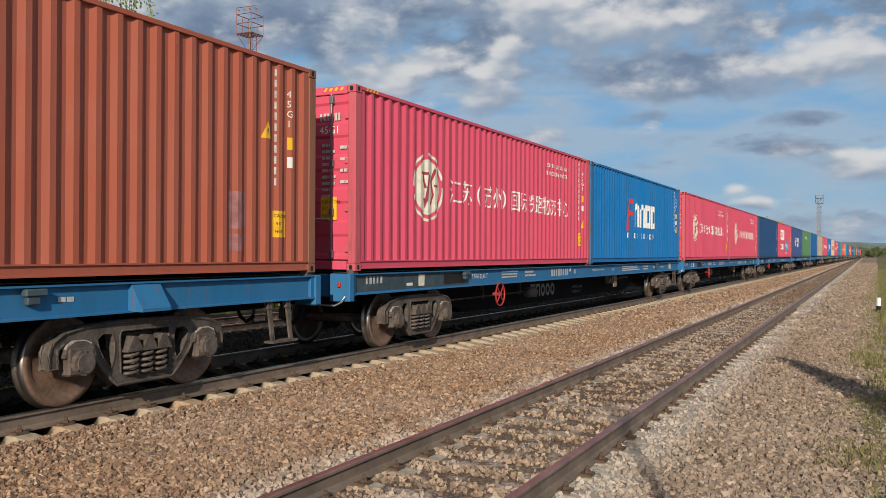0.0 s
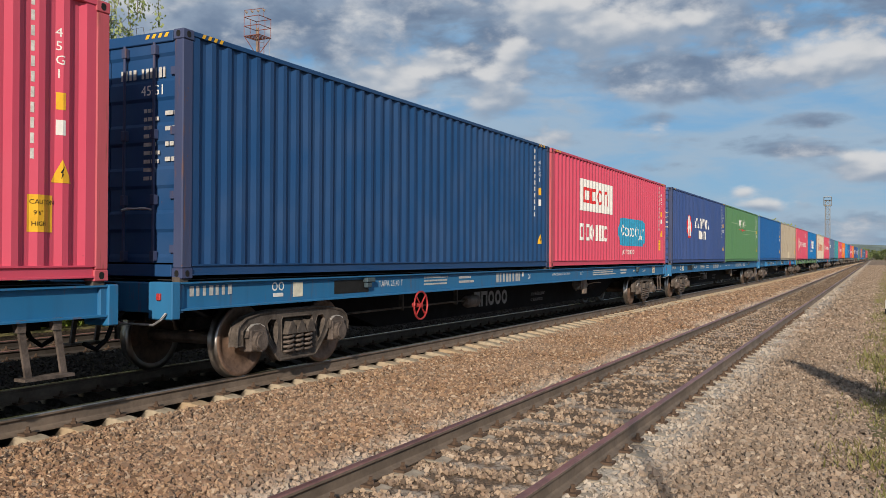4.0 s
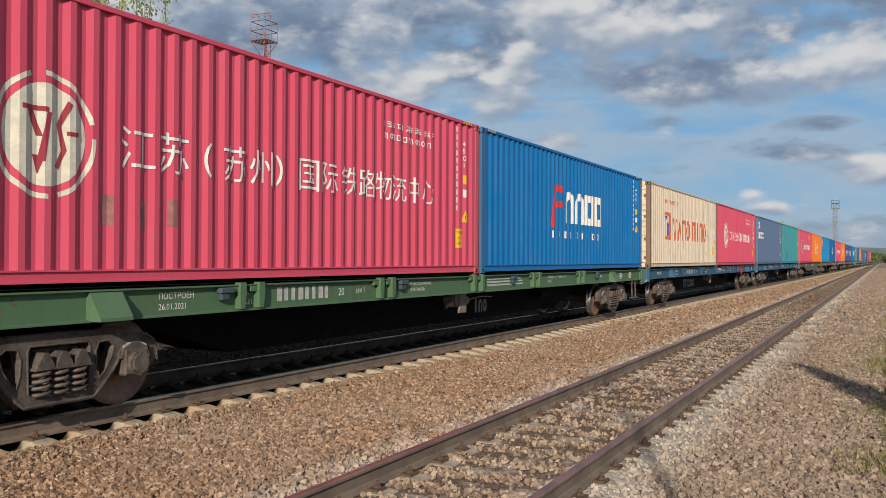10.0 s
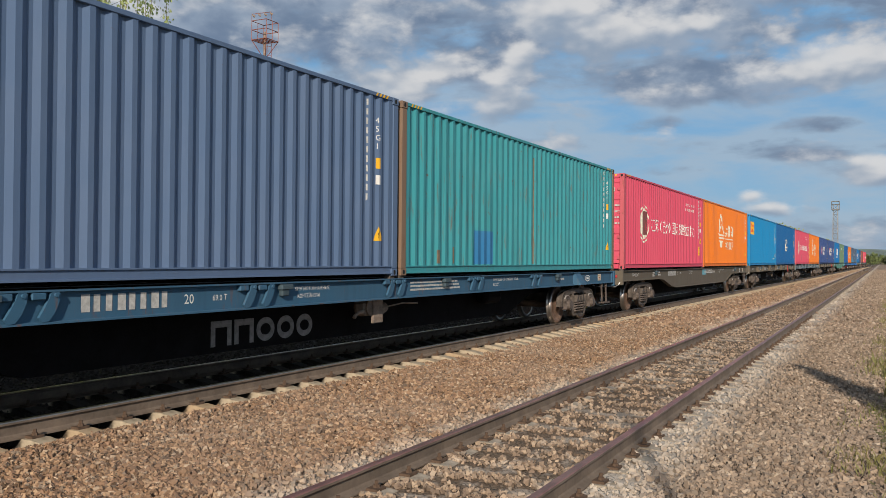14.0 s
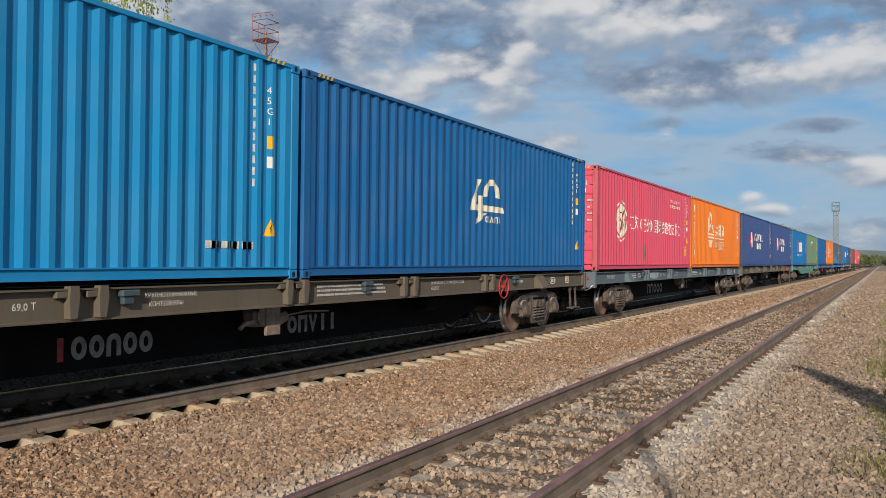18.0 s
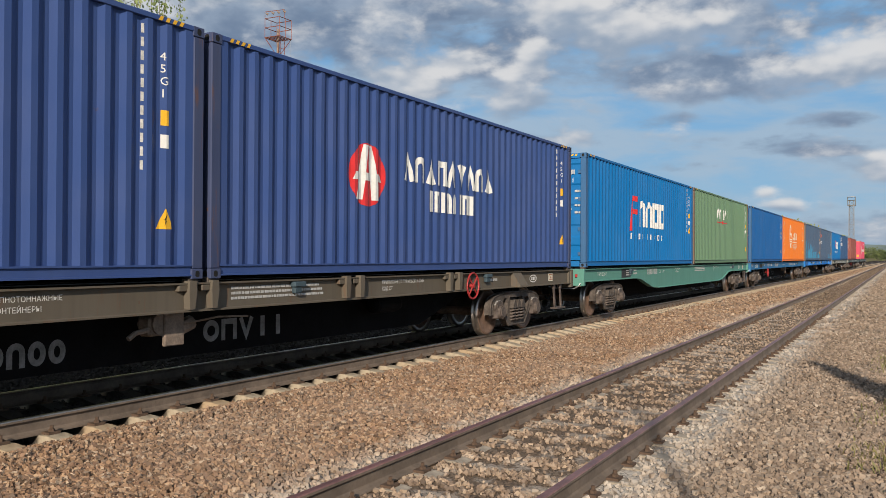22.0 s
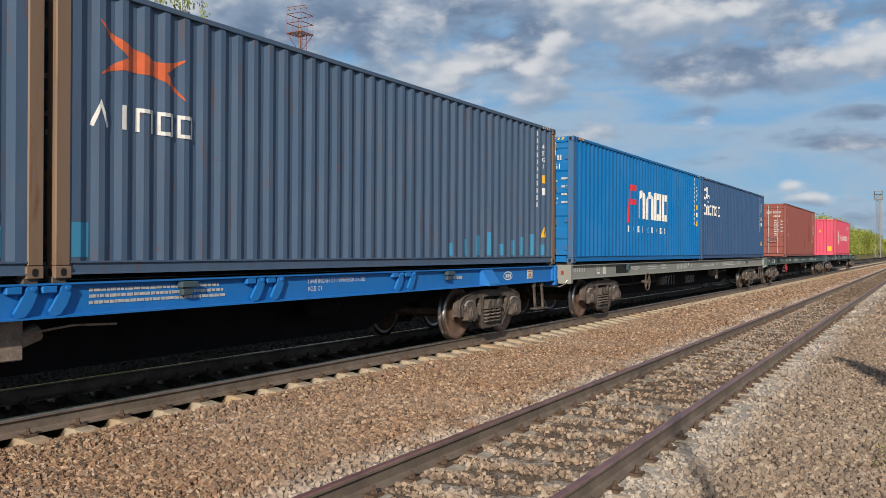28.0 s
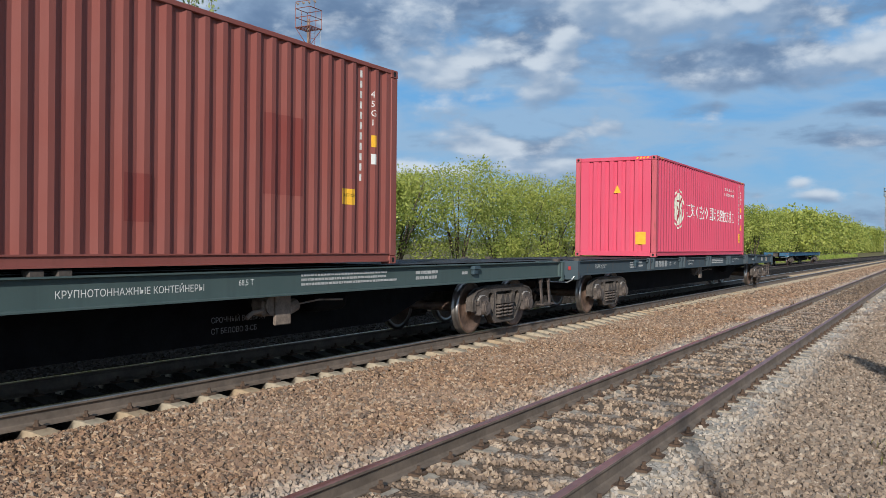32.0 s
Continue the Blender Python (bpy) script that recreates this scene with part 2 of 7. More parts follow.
def bed_mat(name, tones, dusty):
    """The ballast between and beyond the single stones."""

    def build(n, bs):
        tc = n.add("ShaderNodeTexCoord").outputs["Object"]
        v = n.add("ShaderNodeTexVoronoi", {"Vector": tc, "Scale": 19.0, "Randomness": 1.0})
        e = n.add("ShaderNodeTexVoronoi", {"Vector": tc, "Scale": 19.0}, feature="DISTANCE_TO_EDGE").outputs["Distance"]
        s = n.add("ShaderNodeSeparateColor", {0: v.outputs["Color"]}).outputs[0]
        col = n.ramp(s, [(i / (len(tones) - 1), t) for i, t in enumerate(tones)])
        gap = n.band(e, 0.14, 0.0)
        # shade between the stones, painted as dark cell edges
        col = n.mix(n.math("MULTIPLY", gap, 0.8), col, (0.05, 0.038, 0.028, 1))
        w = n.band(n.noise(tc, 0.35, 5.0).outputs[0], 0.4, 0.7)
        col = n.mix(n.math("MULTIPLY", w, 0.35), col, rgb(dusty))
        sp = n.add("ShaderNodeSeparateXYZ", {0: tc}).outputs
        # pale dust trodden in beside the side track's rails, dirt plus painted train shade from the main rails on
        across = n.math("ABSOLUTE", n.math("SUBTRACT", n.math("SUBTRACT", sp[1], n.math("MULTIPLY", sp[0], 0.0104)), 3.13))
        grey = n.band(n.math("SUBTRACT", n.math("SUBTRACT", sp[1], n.math("MULTIPLY", sp[0], 0.0104)), 3.13), -0.3, -1.2)
        col = n.mix(n.math("MULTIPLY", grey, 0.55), col, (0.33, 0.265, 0.205, 1))
        dirt = n.band(n.math("ADD", across, n.math("MULTIPLY", n.math("SUBTRACT", w, 0.5), 0.2)), 0.95, 0.6)
        col = n.mix(n.math("MULTIPLY", dirt, 0.8), col, (0.15, 0.113, 0.083, 1))
        col = dust(n, tc, col, 0.9)
        # dirty ballast deepened to near black: the train's shade is put into its colour
        grime_and_shade = n.math("MULTIPLY", n.band(sp[1], 7.5, 7.75), n.band(sp[1], 21.0, 17.0))
        col = n.mix(n.math("MULTIPLY", grime_and_shade, 0.92), col, (0.011, 0.0105, 0.01, 1))
        put(n, bs.inputs["Base Color"], col)
        bs.inputs["Roughness"].default_value = 0.9
        bs.inputs["Specular IOR Level"].default_value = 0.1
        bump(n, bs, n.math("SUBTRACT", 1.0, gap), 0.7, 0.03)

    return material(name, build)


TONES = [(0.066, 0.041, 0.027), (0.313, 0.191, 0.111), (0.192, 0.113, 0.073), (0.473, 0.321, 0.199), (0.33, 0.198, 0.124), (0.125, 0.087, 0.066), (0.571, 0.432, 0.305)]
GREYS = [(0.088, 0.064, 0.047), (0.302, 0.219, 0.156), (0.195, 0.146, 0.109), (0.42, 0.317, 0.229), (0.322, 0.234, 0.165), (0.146, 0.116, 0.091), (0.527, 0.42, 0.317)]
OLD = [(0.105, 0.072, 0.051), (0.312, 0.22, 0.152), (0.194, 0.136, 0.098), (0.491, 0.364, 0.253), (0.342, 0.238, 0.164)]
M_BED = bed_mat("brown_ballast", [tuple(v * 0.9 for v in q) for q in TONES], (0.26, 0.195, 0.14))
M_STONE = stone_mat("ballast_stones", TONES)
M_STONE_OLD = stone_mat("dirty_track_stones", OLD)
M_STONE_DARK = stone_mat("dark_track_stones", [tuple(v * 0.6 for v in q) for q in OLD], 0.1)
M_STONE_GREY = stone_mat("old_ballast_stones", GREYS)
# tones far below plain dirt: shade under the train is painted into these stones
M_GRIT = stone_mat("grimy_shaded_track_stones", [(0.006, 0.006, 0.006), (0.018, 0.017, 0.016), (0.01, 0.01, 0.01), (0.034, 0.031, 0.028)], 0.1)
M_RAIL_SIDE = plain("rail_side_rust", (0.15, 0.113, 0.084), 0.8, 0.0, 0.3, 3.0)
M_RAIL_TOP = plain("polished_rail_head", (0.46, 0.42, 0.38), 0.32, 1.0, 0.15, 3.0, 0.05)
M_RAIL_DULL = plain("dull_rail_head", (0.30, 0.15, 0.125), 0.42, 0.55, 0.3, 3.0, 0.05)


def sleeper_mat(name, c):
    def build(n, bs):
        tc = n.add("ShaderNodeTexCoord").outputs["Object"]
        y = n.math("ABSOLUTE", n.add("ShaderNodeSeparateXYZ", {0: tc}).outputs[1])
        f = n.noise(tc, 6.0, 6.0, 0.62).outputs[0]
        rnd = n.add("ShaderNodeObjectInfo").outputs["Random"]
        col = n.mix(n.band(f, 0.3, 0.7), rgb([v * 0.7 for v in c]), rgb([v * 1.2 for v in c]))
        col = n.mix(n.math("MULTIPLY", n.band(rnd, 0.5, 1.0), 0.5), col, (0.42, 0.27, 0.14, 1))
        # sleeper blackened inward of its ends: dirt, with the train's shade painted in
        dirt_and_shade = n.math("MULTIPLY", n.band(n.math("ADD", y, n.math("MULTIPLY", f, 0.15)), 0.98, 0.86), 0.93)
        col = n.mix(dirt_and_shade, col, (0.012, 0.011, 0.011, 1))
        put(n, bs.inputs["Base Color"], col)
        bs.inputs["Roughness"].default_value = 0.9
        bs.inputs["Specular IOR Level"].default_value = 0.15
        bump(n, bs, f, 0.4, 0.01)

    return material(name, build)


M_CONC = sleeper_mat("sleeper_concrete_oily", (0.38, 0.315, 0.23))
M_CONC_OLD = plain("old_sleeper_concrete", (0.31, 0.26, 0.20), 0.9, 0.0, 0.3, 5.0, 0.4)
M_FASTEN = plain("rail_fastener", (0.10, 0.065, 0.045), 0.8, 0.0, 0.3)
M_GRASS_GROUND = plain("rough_grass_ground", (0.145, 0.125, 0.055), 0.95, 0.0, 0.6, 1.2, 0.5)
M_BOGIE = plain("bogie_grime", (0.092, 0.076, 0.065), 0.75, 0.15, 0.55, 4.0, 0.3)
M_VALVE = plain("dusty_brake_casting", (0.24, 0.185, 0.145), 0.75, 0.1, 0.4, 6.0, 0.2)
M_BOX = plain("axle_box_grime", (0.125, 0.10, 0.086), 0.65, 0.2, 0.5, 5.0, 0.3)
M_WHEEL = plain("wheel_disc", (0.18, 0.115, 0.082), 0.65, 0.35, 0.5, 3.0, 0.2)
M_TREAD = plain("wheel_tread", (0.42, 0.38, 0.35), 0.35, 1.0, 0.2, 3.0, 0.05)
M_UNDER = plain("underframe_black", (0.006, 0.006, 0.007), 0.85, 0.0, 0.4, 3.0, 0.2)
M_STEEL = plain("galvanised_bar", (0.42, 0.42, 0.42), 0.45, 0.7, 0.25, 6.0, 0.1)
M_BAR_GREY = plain("locking_bar_grey", (0.20, 0.19, 0.20), 0.5, 0.5, 0.25, 6.0, 0.1)
M_DECK = plain("deck_plate", (0.05, 0.052, 0.055), 0.65, 0.2, 0.4, 2.0, 0.2)
M_WHITE = plain("white_marking", (0.74, 0.72, 0.68), 0.6, 0.0, 0.12, 9.0, 0.0)
M_DIM = plain("worn_white_marking", (0.46, 0.45, 0.43), 0.7, 0.0, 0.3, 14.0, 0.0)
M_PATCH_SKY = plain("speech_plate_blue", (0.03, 0.27, 0.45), 0.5, 0.0, 0.15, 9.0, 0.0)
M_BLUE_MARK = plain("blue_marking", (0.03, 0.05, 0.42), 0.5, 0.0, 0.15, 9.0, 0.0)
M_PATCH_DARK = plain("dark_repair_patch", (0.16, 0.05, 0.05), 0.7, 0.0, 0.25, 6.0, 0.0)
M_CREAM = plain("cream_marking", (0.66, 0.62, 0.50), 0.6, 0.0, 0.15, 9.0, 0.0)
M_RED = plain("red_marking", (0.62, 0.028, 0.03), 0.5, 0.0, 0.12, 9.0, 0.0)
M_YELLOW = plain("yellow_marking", (0.78, 0.42, 0.02), 0.5, 0.0, 0.12, 9.0, 0.0)
M_BLACK = plain("black_marking", (0.02, 0.02, 0.02), 0.5, 0.0, 0.2, 9.0, 0.0)
M_ORANGE_MARK = plain("orange_marking", (0.56, 0.115, 0.04), 0.5, 0.0, 0.12, 9.0, 0.0)
M_PATCH_BLUE = plain("light_blue_patch", (0.12, 0.34, 0.42), 0.6, 0.0, 0.2, 6.0, 0.0)
M_SILL_DARK = plain("dark_sill_paint", (0.05, 0.075, 0.09), 0.65, 0.0, 0.3, 5.0, 0.1)
M_SIGN_GREY = plain("faded_grey_marking", (0.20, 0.20, 0.20), 0.7, 0.0, 0.4, 9.0, 0.0)
M_SIGN_RED = plain("faded_red_marking", (0.26, 0.03, 0.03), 0.7, 0.0, 0.3, 9.0, 0.0)
M_ORANGE_DULL = plain("brown_drawn_line", (0.34, 0.13, 0.07), 0.7, 0.0, 0.2, 9.0, 0.0)
M_ADAPTER = plain("worn_adapter_steel", (0.44, 0.41, 0.38), 0.6, 0.3, 0.4, 8.0, 0.2)
M_GALV = plain("mast_steel", (0.30, 0.29, 0.28), 0.55, 0.5, 0.2, 4.0, 0.1)
M_MAST_RED = plain("mast_red_lead", (0.24, 0.085, 0.065), 0.7, 0.1, 0.3, 4.0, 0.1)
M_MAST_POLE = plain("mast_brown_tube", (0.22, 0.16, 0.125), 0.7, 0.1, 0.3, 4.0, 0.1)
M_COLUMN = plain("mast_concrete", (0.38, 0.35, 0.31), 0.85, 0.0, 0.2, 3.0, 0.2)

# ---- mesh helpers ----


def finish(name, bm, smooth=False):
    me = bpy.data.meshes.new(name)
    bm.normal_update()
    bm.to_mesh(me)
    bm.free()
    if smooth:
        for p in me.polygons:
            p.use_smooth = True
    return me


def part(name, mesh, mat, parent, label="", at=None):
    """Links a mesh (or bmesh) as one object under a thing or a part; alike parts share their mesh."""
    me = finish(name, mesh) if isinstance(mesh, bmesh.types.BMesh) else mesh
    if not me.materials:
        me.materials.append(None)
    ob = new(name, me)
    ob.material_slots[0].link = "OBJECT"
    ob.material_slots[0].material = mat
    if parent is not None:
        ob.parent = parent
    if at is not None:
        ob.matrix_local = at if isinstance(at, Matrix) else Matrix.Translation(at)
    if label:
        ob["label"] = label
    if name.endswith(("_marking", "_print", "_words", "_code")):
        ob["kind"] = "stuff"      # signs too small to pick apart
    return ob


def box(bm, x0, x1, y0, y1, z0, z1, c=0.0):
    r = bmesh.ops.create_cube(bm, size=1.0, matrix=Matrix.Translation(((x0 + x1) / 2, (y0 + y1) / 2, (z0 + z1) / 2)) @ Matrix.Diagonal((x1 - x0, y1 - y0, z1 - z0, 1)))
    if c:
        es = list({e for v in r["verts"] for e in v.link_edges})
        bmesh.ops.bevel(bm, geom=es, offset=c, segments=1, affect="EDGES", profile=0.5)
    return bm


def box_bm(*a, c=0.0):
    return box(bmesh.new(), *a, c=c)


def cyl(bm, r, p, q, seg=12, r2=None):
    """A round bar from p to q."""
    p, q = Vector(p), Vector(q)
    d = q - p
    m = Matrix.Translation((p + q) / 2) @ d.to_track_quat("Z", "Y").to_matrix().to_4x4()
    bmesh.ops.create_cone(bm, cap_ends=True, segments=seg, radius1=r, radius2=r if r2 is None else r2, depth=d.length, matrix=m)
    return bm


def slab(bm, pts, y0, y1):
    """A flat outline in x and z, extruded from y0 to y1."""
    a = [bm.verts.new((x, y0, z)) for x, z in pts]
    b = [bm.verts.new((x, y1, z)) for x, z in pts]
    n = len(pts)
    bm.faces.new(a)
    bm.faces.new(b[::-1])
    for i in range(n):
        j = (i + 1) % n
        bm.faces.new((a[j], a[i], b[i], b[j]))
    bmesh.ops.recalc_face_normals(bm, faces=bm.faces[:])
    return bm


def tube(bm, pts, r, seg=6):
    """A round bar along a line of points."""
    rings = []
    for i, p in enumerate(pts):
        p = Vector(p)
        d = (Vector(pts[min(i + 1, len(pts) - 1)]) - Vector(pts[max(i - 1, 0)])).normalized()
        u = d.orthogonal().normalized() if abs(d.z) < 0.95 else Vector((1, 0, 0))
        if abs(d.z) < 0.95:
            u = d.cross(Vector((0, 0, 1))).normalized()
        w = d.cross(u)
        rings.append([bm.verts.new(p + (u * math.cos(a) + w * math.sin(a)) * r) for a in [2 * math.pi * k / seg for k in range(seg)]])
    for a, b in zip(rings, rings[1:]):
        for k in range(seg):
            bm.faces.new((a[k], a[(k + 1) % seg], b[(k + 1) % seg], b[k]))
    bm.faces.new(rings[0][::-1])
    bm.faces.new(rings[-1])
    return bm


def lathe(bm, prof, seg=32):
    """A profile of (radius, y), turned about the y axis."""
    rings = [[bm.verts.new((r * math.cos(a), y, r * math.sin(a))) for a in [2 * math.pi * k / seg for k in range(seg)]] for r, y in prof]
    for a, b in zip(rings, rings[1:]):
        for k in range(seg):
            bm.faces.new((a[k], a[(k + 1) % seg], b[(k + 1) % seg], b[k]))
    bm.faces.new(rings[0])
    bm.faces.new(rings[-1])
    bmesh.ops.recalc_face_normals(bm, faces=bm.faces[:])
    return bm


SHARED = {}


def shared(key, build, smooth=False):
    if key not in SHARED:
        SHARED[key] = finish(key.split("|")[0], build(), smooth)
    return SHARED[key]


def thing(name, at, label, category, group="", kind=""):
    ob = new(name)
    ob.empty_display_size = 0.3
    ob.matrix_basis = at if isinstance(at, Matrix) else Matrix.Translation(at)
    return tagged(ob, label, category, group, kind)


# ---- ground, ballast, tracks ----
def near_y(x):
    return 3.13 + 0.0104 * x


def bed_z(y):
    ys = [-6, -0.9, -0.2, 0.6, 1.6, 4.7, 5.4, 6.9, 7.25, 7.5, 9.6, 10.2, 11.2, 14.8, 18.4, 20.5]
    zs = [-0.62, -0.40, -0.36, -0.345, -0.33, -0.33, -0.30, -0.270, -0.262, -0.262, -0.235, -0.28, -0.33, -0.33, -0.34, -0.7]
    return float(np.interp(y, ys, zs))


def shoulder(x, y):
    """Ballast heaped over the sleeper ends near the standpoint."""
    return 0.058 * np.clip((15.0 - x) / 5.0, 0, 1) * np.clip(1 - np.abs(y - 7.15) / 0.32, 0, 1)


def grid_mesh(name, xs, ys, zf):
    vs = [(x, y, zf(x, y)) for x in xs for y in ys]
    ny = len(ys)
    fs = [(i * ny + j, (i + 1) * ny + j, (i + 1) * ny + j + 1, i * ny + j + 1) for i in range(len(xs) - 1) for j in range(ny - 1)]
    me = bpy.data.meshes.new(name)
    me.from_pydata(vs, [], fs)
    return me


def build_ground():
    xs = [-4000, -800, -200, -80] + [-60, -30, -12] + list(np.arange(-6, 60, 0.7)) + list(np.arange(60, 130, 4.0)) + [160, 220, 320, 480, 800, 1500, 4000]
    ys = [-4000, -900, -300, -120, -60, -30, -15, -8, -4, -2, -0.9, -0.5, -0.2, 0.0, 0.12, 0.24, 0.36, 0.5, 3, 8, 14, 16, 18, 19, 20, 22, 30, 60, 150, 400, 1000, 4000]

    def z(x, y):
        h = -0.43 if -1.2 < y < 16 else -0.40 + 0.05 * math.sin(x * 0.7) * math.cos(y * 0.9)
        if 0.3 < y < 18.6:
            h = -0.75
        if y > 18.8:
            h = -0.45 + min(0.9, (y - 18.8) * 0.3)
        if y < 0.25 + 0.3 * noise.noise((x * 0.35, 7, 0)):
            h = -0.352 + 0.03 * noise.noise((x * 0.5, y * 0.5, 1)) - 0.03 * max(0, min(4, -y - 1))
        far = max(0.0, math.hypot(x, y) - 500)
        return h + far * 0.004
    tagged(part("ground", grid_mesh("ground", xs, ys, z), M_GRASS_GROUND, None), "rough grassy ground beside the railway", "ground", kind="structure")
    ys = [-0.9, -0.5, -0.2, 0.1, 0.6, 1.1, 1.6, 2.3, 3.1, 4, 4.7, 5.4, 6.1, 6.9, 7.25, 7.5, 8, 8.9, 9.6, 10.2, 11.2, 12, 13, 14, 14.8, 16, 17, 18.4, 20.5]
    xs = [-120, -60, -20] + list(np.arange(-6, 40, 0.35)) + list(np.arange(40, 120, 4)) + [140, 200, 300, 500, 900, 1500]

    def zb(x, y):
        w = noise.noise((x * 0.8, y * 0.8, 0)) * 0.018 + noise.noise((x * 3, y * 3, 5)) * 0.008
        return bed_z(y) + float(shoulder(x, y)) - 0.012 + w * (1 if -0.5 < y < 7.2 else 0.4)
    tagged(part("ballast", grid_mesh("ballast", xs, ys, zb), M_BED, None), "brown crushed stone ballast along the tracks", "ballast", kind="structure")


build_ground()

RAIL = [(-0.075, 0.0), (0.075, 0.0), (0.075, 0.012), (0.022, 0.030), (0.009, 0.045), (0.009, 0.125), (0.022, 0.140), (0.0365, 0.148), (0.0365, 0.168), (0.028, 0.179), (-0.028, 0.179), (-0.0365, 0.168), (-0.0365, 0.148), (-0.022, 0.140), (-0.009, 0.125), (-0.009, 0.045), (-0.022, 0.030), (-0.075, 0.012)]


def rail_mesh(xs, yf, ztop):
    bm = bmesh.new()
    rings = [[bm.verts.new((x, yf(x) + y, ztop - 0.18 + z)) for y, z in RAIL] for x in xs]
    n = len(RAIL)
    for a, b in zip(rings, rings[1:]):
        for k in range(n):
            f = bm.faces.new((a[k], a[(k + 1) % n], b[(k + 1) % n], b[k]))
            f.material_index = 1 if 8 <= k <= 10 else 0
    bmesh.ops.recalc_face_normals(bm, faces=bm.faces[:])
    return bm


def two(ob, top):
    ob.data.materials.append(None)
    ob.material_slots[1].link = "OBJECT"
    ob.material_slots[1].material = top


def sleeper_bm(half=1.35, w=0.14, tip=0.10):
    """A concrete sleeper, lower between the rails and sloping at its ends."""
    bm = bmesh.new()
    prof = [(-half, -0.21), (-half, -0.075), (-half + 0.16, -0.025), (-1.0, 0.0), (-0.6, 0.0), (-0.35, -0.05), (0.35, -0.05), (0.6, 0.0), (1.0, 0.0), (half - 0.16, -0.025), (half, -0.075), (half, -0.21)]
    a = [bm.verts.new((-w + 0.03 * (z > -0.1), y, z)) for y, z in prof]
    b = [bm.verts.new((w - 0.03 * (z > -0.1), y, z)) for y, z in prof]
    for i in range(len(prof) - 1):
        bm.faces.new((a[i], a[i + 1], b[i + 1], b[i]))
    bm.faces.new(a)
    bm.faces.new(b[::-1])
    bmesh.ops.recalc_face_normals(bm, faces=bm.faces[:])
    return bm


def fastener_bm():
    bm = bmesh.new()
    for s in (-1, 1):
        box(bm, -0.07, 0.07, s * 0.075 - 0.055 + s * 0.04, s * 0.075 + 0.055 + s * 0.04, 0.0, 0.025)
        cyl(bm, 0.018, (0, s * 0.12, 0.02), (0, s * 0.12, 0.085), 6)
        cyl(bm, 0.03, (0, s * 0.12, 0.025), (0, s * 0.12, 0.05), 6)
    return bm


def build_track(name, yf, ztop, label, top, sleeper_mat, x_first, step, near_range, far_end, half=1.35, sink=0.0, side=M_RAIL_SIDE):
    t = thing(name, (0, 0, 0), label, "railway track", kind="structure")
    xs = [-150, -60, -20, -8] + list(range(-4, 60, 4)) + [80, 120, 180, 260, 400, 600, 1000, 1500]
    for s in (-1, 1):
        r = part("rail", rail_mesh(xs, lambda x: yf(x) + s * 0.795, ztop), side, t)
        two(r, top)
    me = shared("sleeper|%g" % half, lambda: sleeper_bm(half))
    fa = shared("fastener", fastener_bm)
    rnd = random.Random(7)
    i0, i1 = near_range
    far = []
    for k in range(int((far_end - x_first) / step)):
        x = x_first + k * step
        if i0 <= x <= i1:
            s = part("sleeper", me, sleeper_mat, t, at=pose(x + rnd.uniform(-0.02, 0.02), yf(x) + rnd.uniform(-0.02, 0.02), ztop - 0.18 - sink, 0, 0, 0.6 + rnd.uniform(-1, 1)))
            if i0 <= x < i1 * 0.55:
                for q in (-1, 1):
                    part("fastener", fa, M_FASTEN, s, at=(0, q * 0.795, sink * 0.5))
        else:
            far.append(x)
    base = np.array([v.co[:] for v in me.vertices])
    polys = [list(p.vertices) for p in me.polygons]
    vs, fs = [], []
    for x in far:
        o = len(vs)
        vs.extend((base + (x, yf(x), ztop - 0.18 - sink)).tolist())
        fs.extend([[i + o for i in p] for p in polys])
    m2 = bpy.data.meshes.new("far_sleepers")
    m2.from_pydata(vs, [], fs)
    tagged(part("far_sleepers", m2, sleeper_mat, t), kind="stuff")
    return t


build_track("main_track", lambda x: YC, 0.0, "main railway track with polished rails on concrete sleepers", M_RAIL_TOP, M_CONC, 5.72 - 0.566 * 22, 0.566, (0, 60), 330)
build_track("side_track", near_y, -0.15, "side track with dull rusty rails on half-buried concrete sleepers", M_RAIL_DULL, M_CONC_OLD, -10, 0.56, (-9, 60), 200, sink=-0.004)
def back_y(x):
    return 14.7 + 0.007 * x if x < 115 else 15.5 - 0.03 * (min(x, 210) - 115)


build_track("back_track", back_y, -0.14, "railway track behind the train with rusty rails", M_RAIL_DULL, plain("sooty_sleeper", (0.08, 0.072, 0.064), 0.9, 0.0, 0.3, 5.0, 0.4), -10, 0.56, (0, 40), 330, side=plain("dark_back_rail", (0.06, 0.05, 0.042), 0.8, 0.0, 0.3, 3.0))


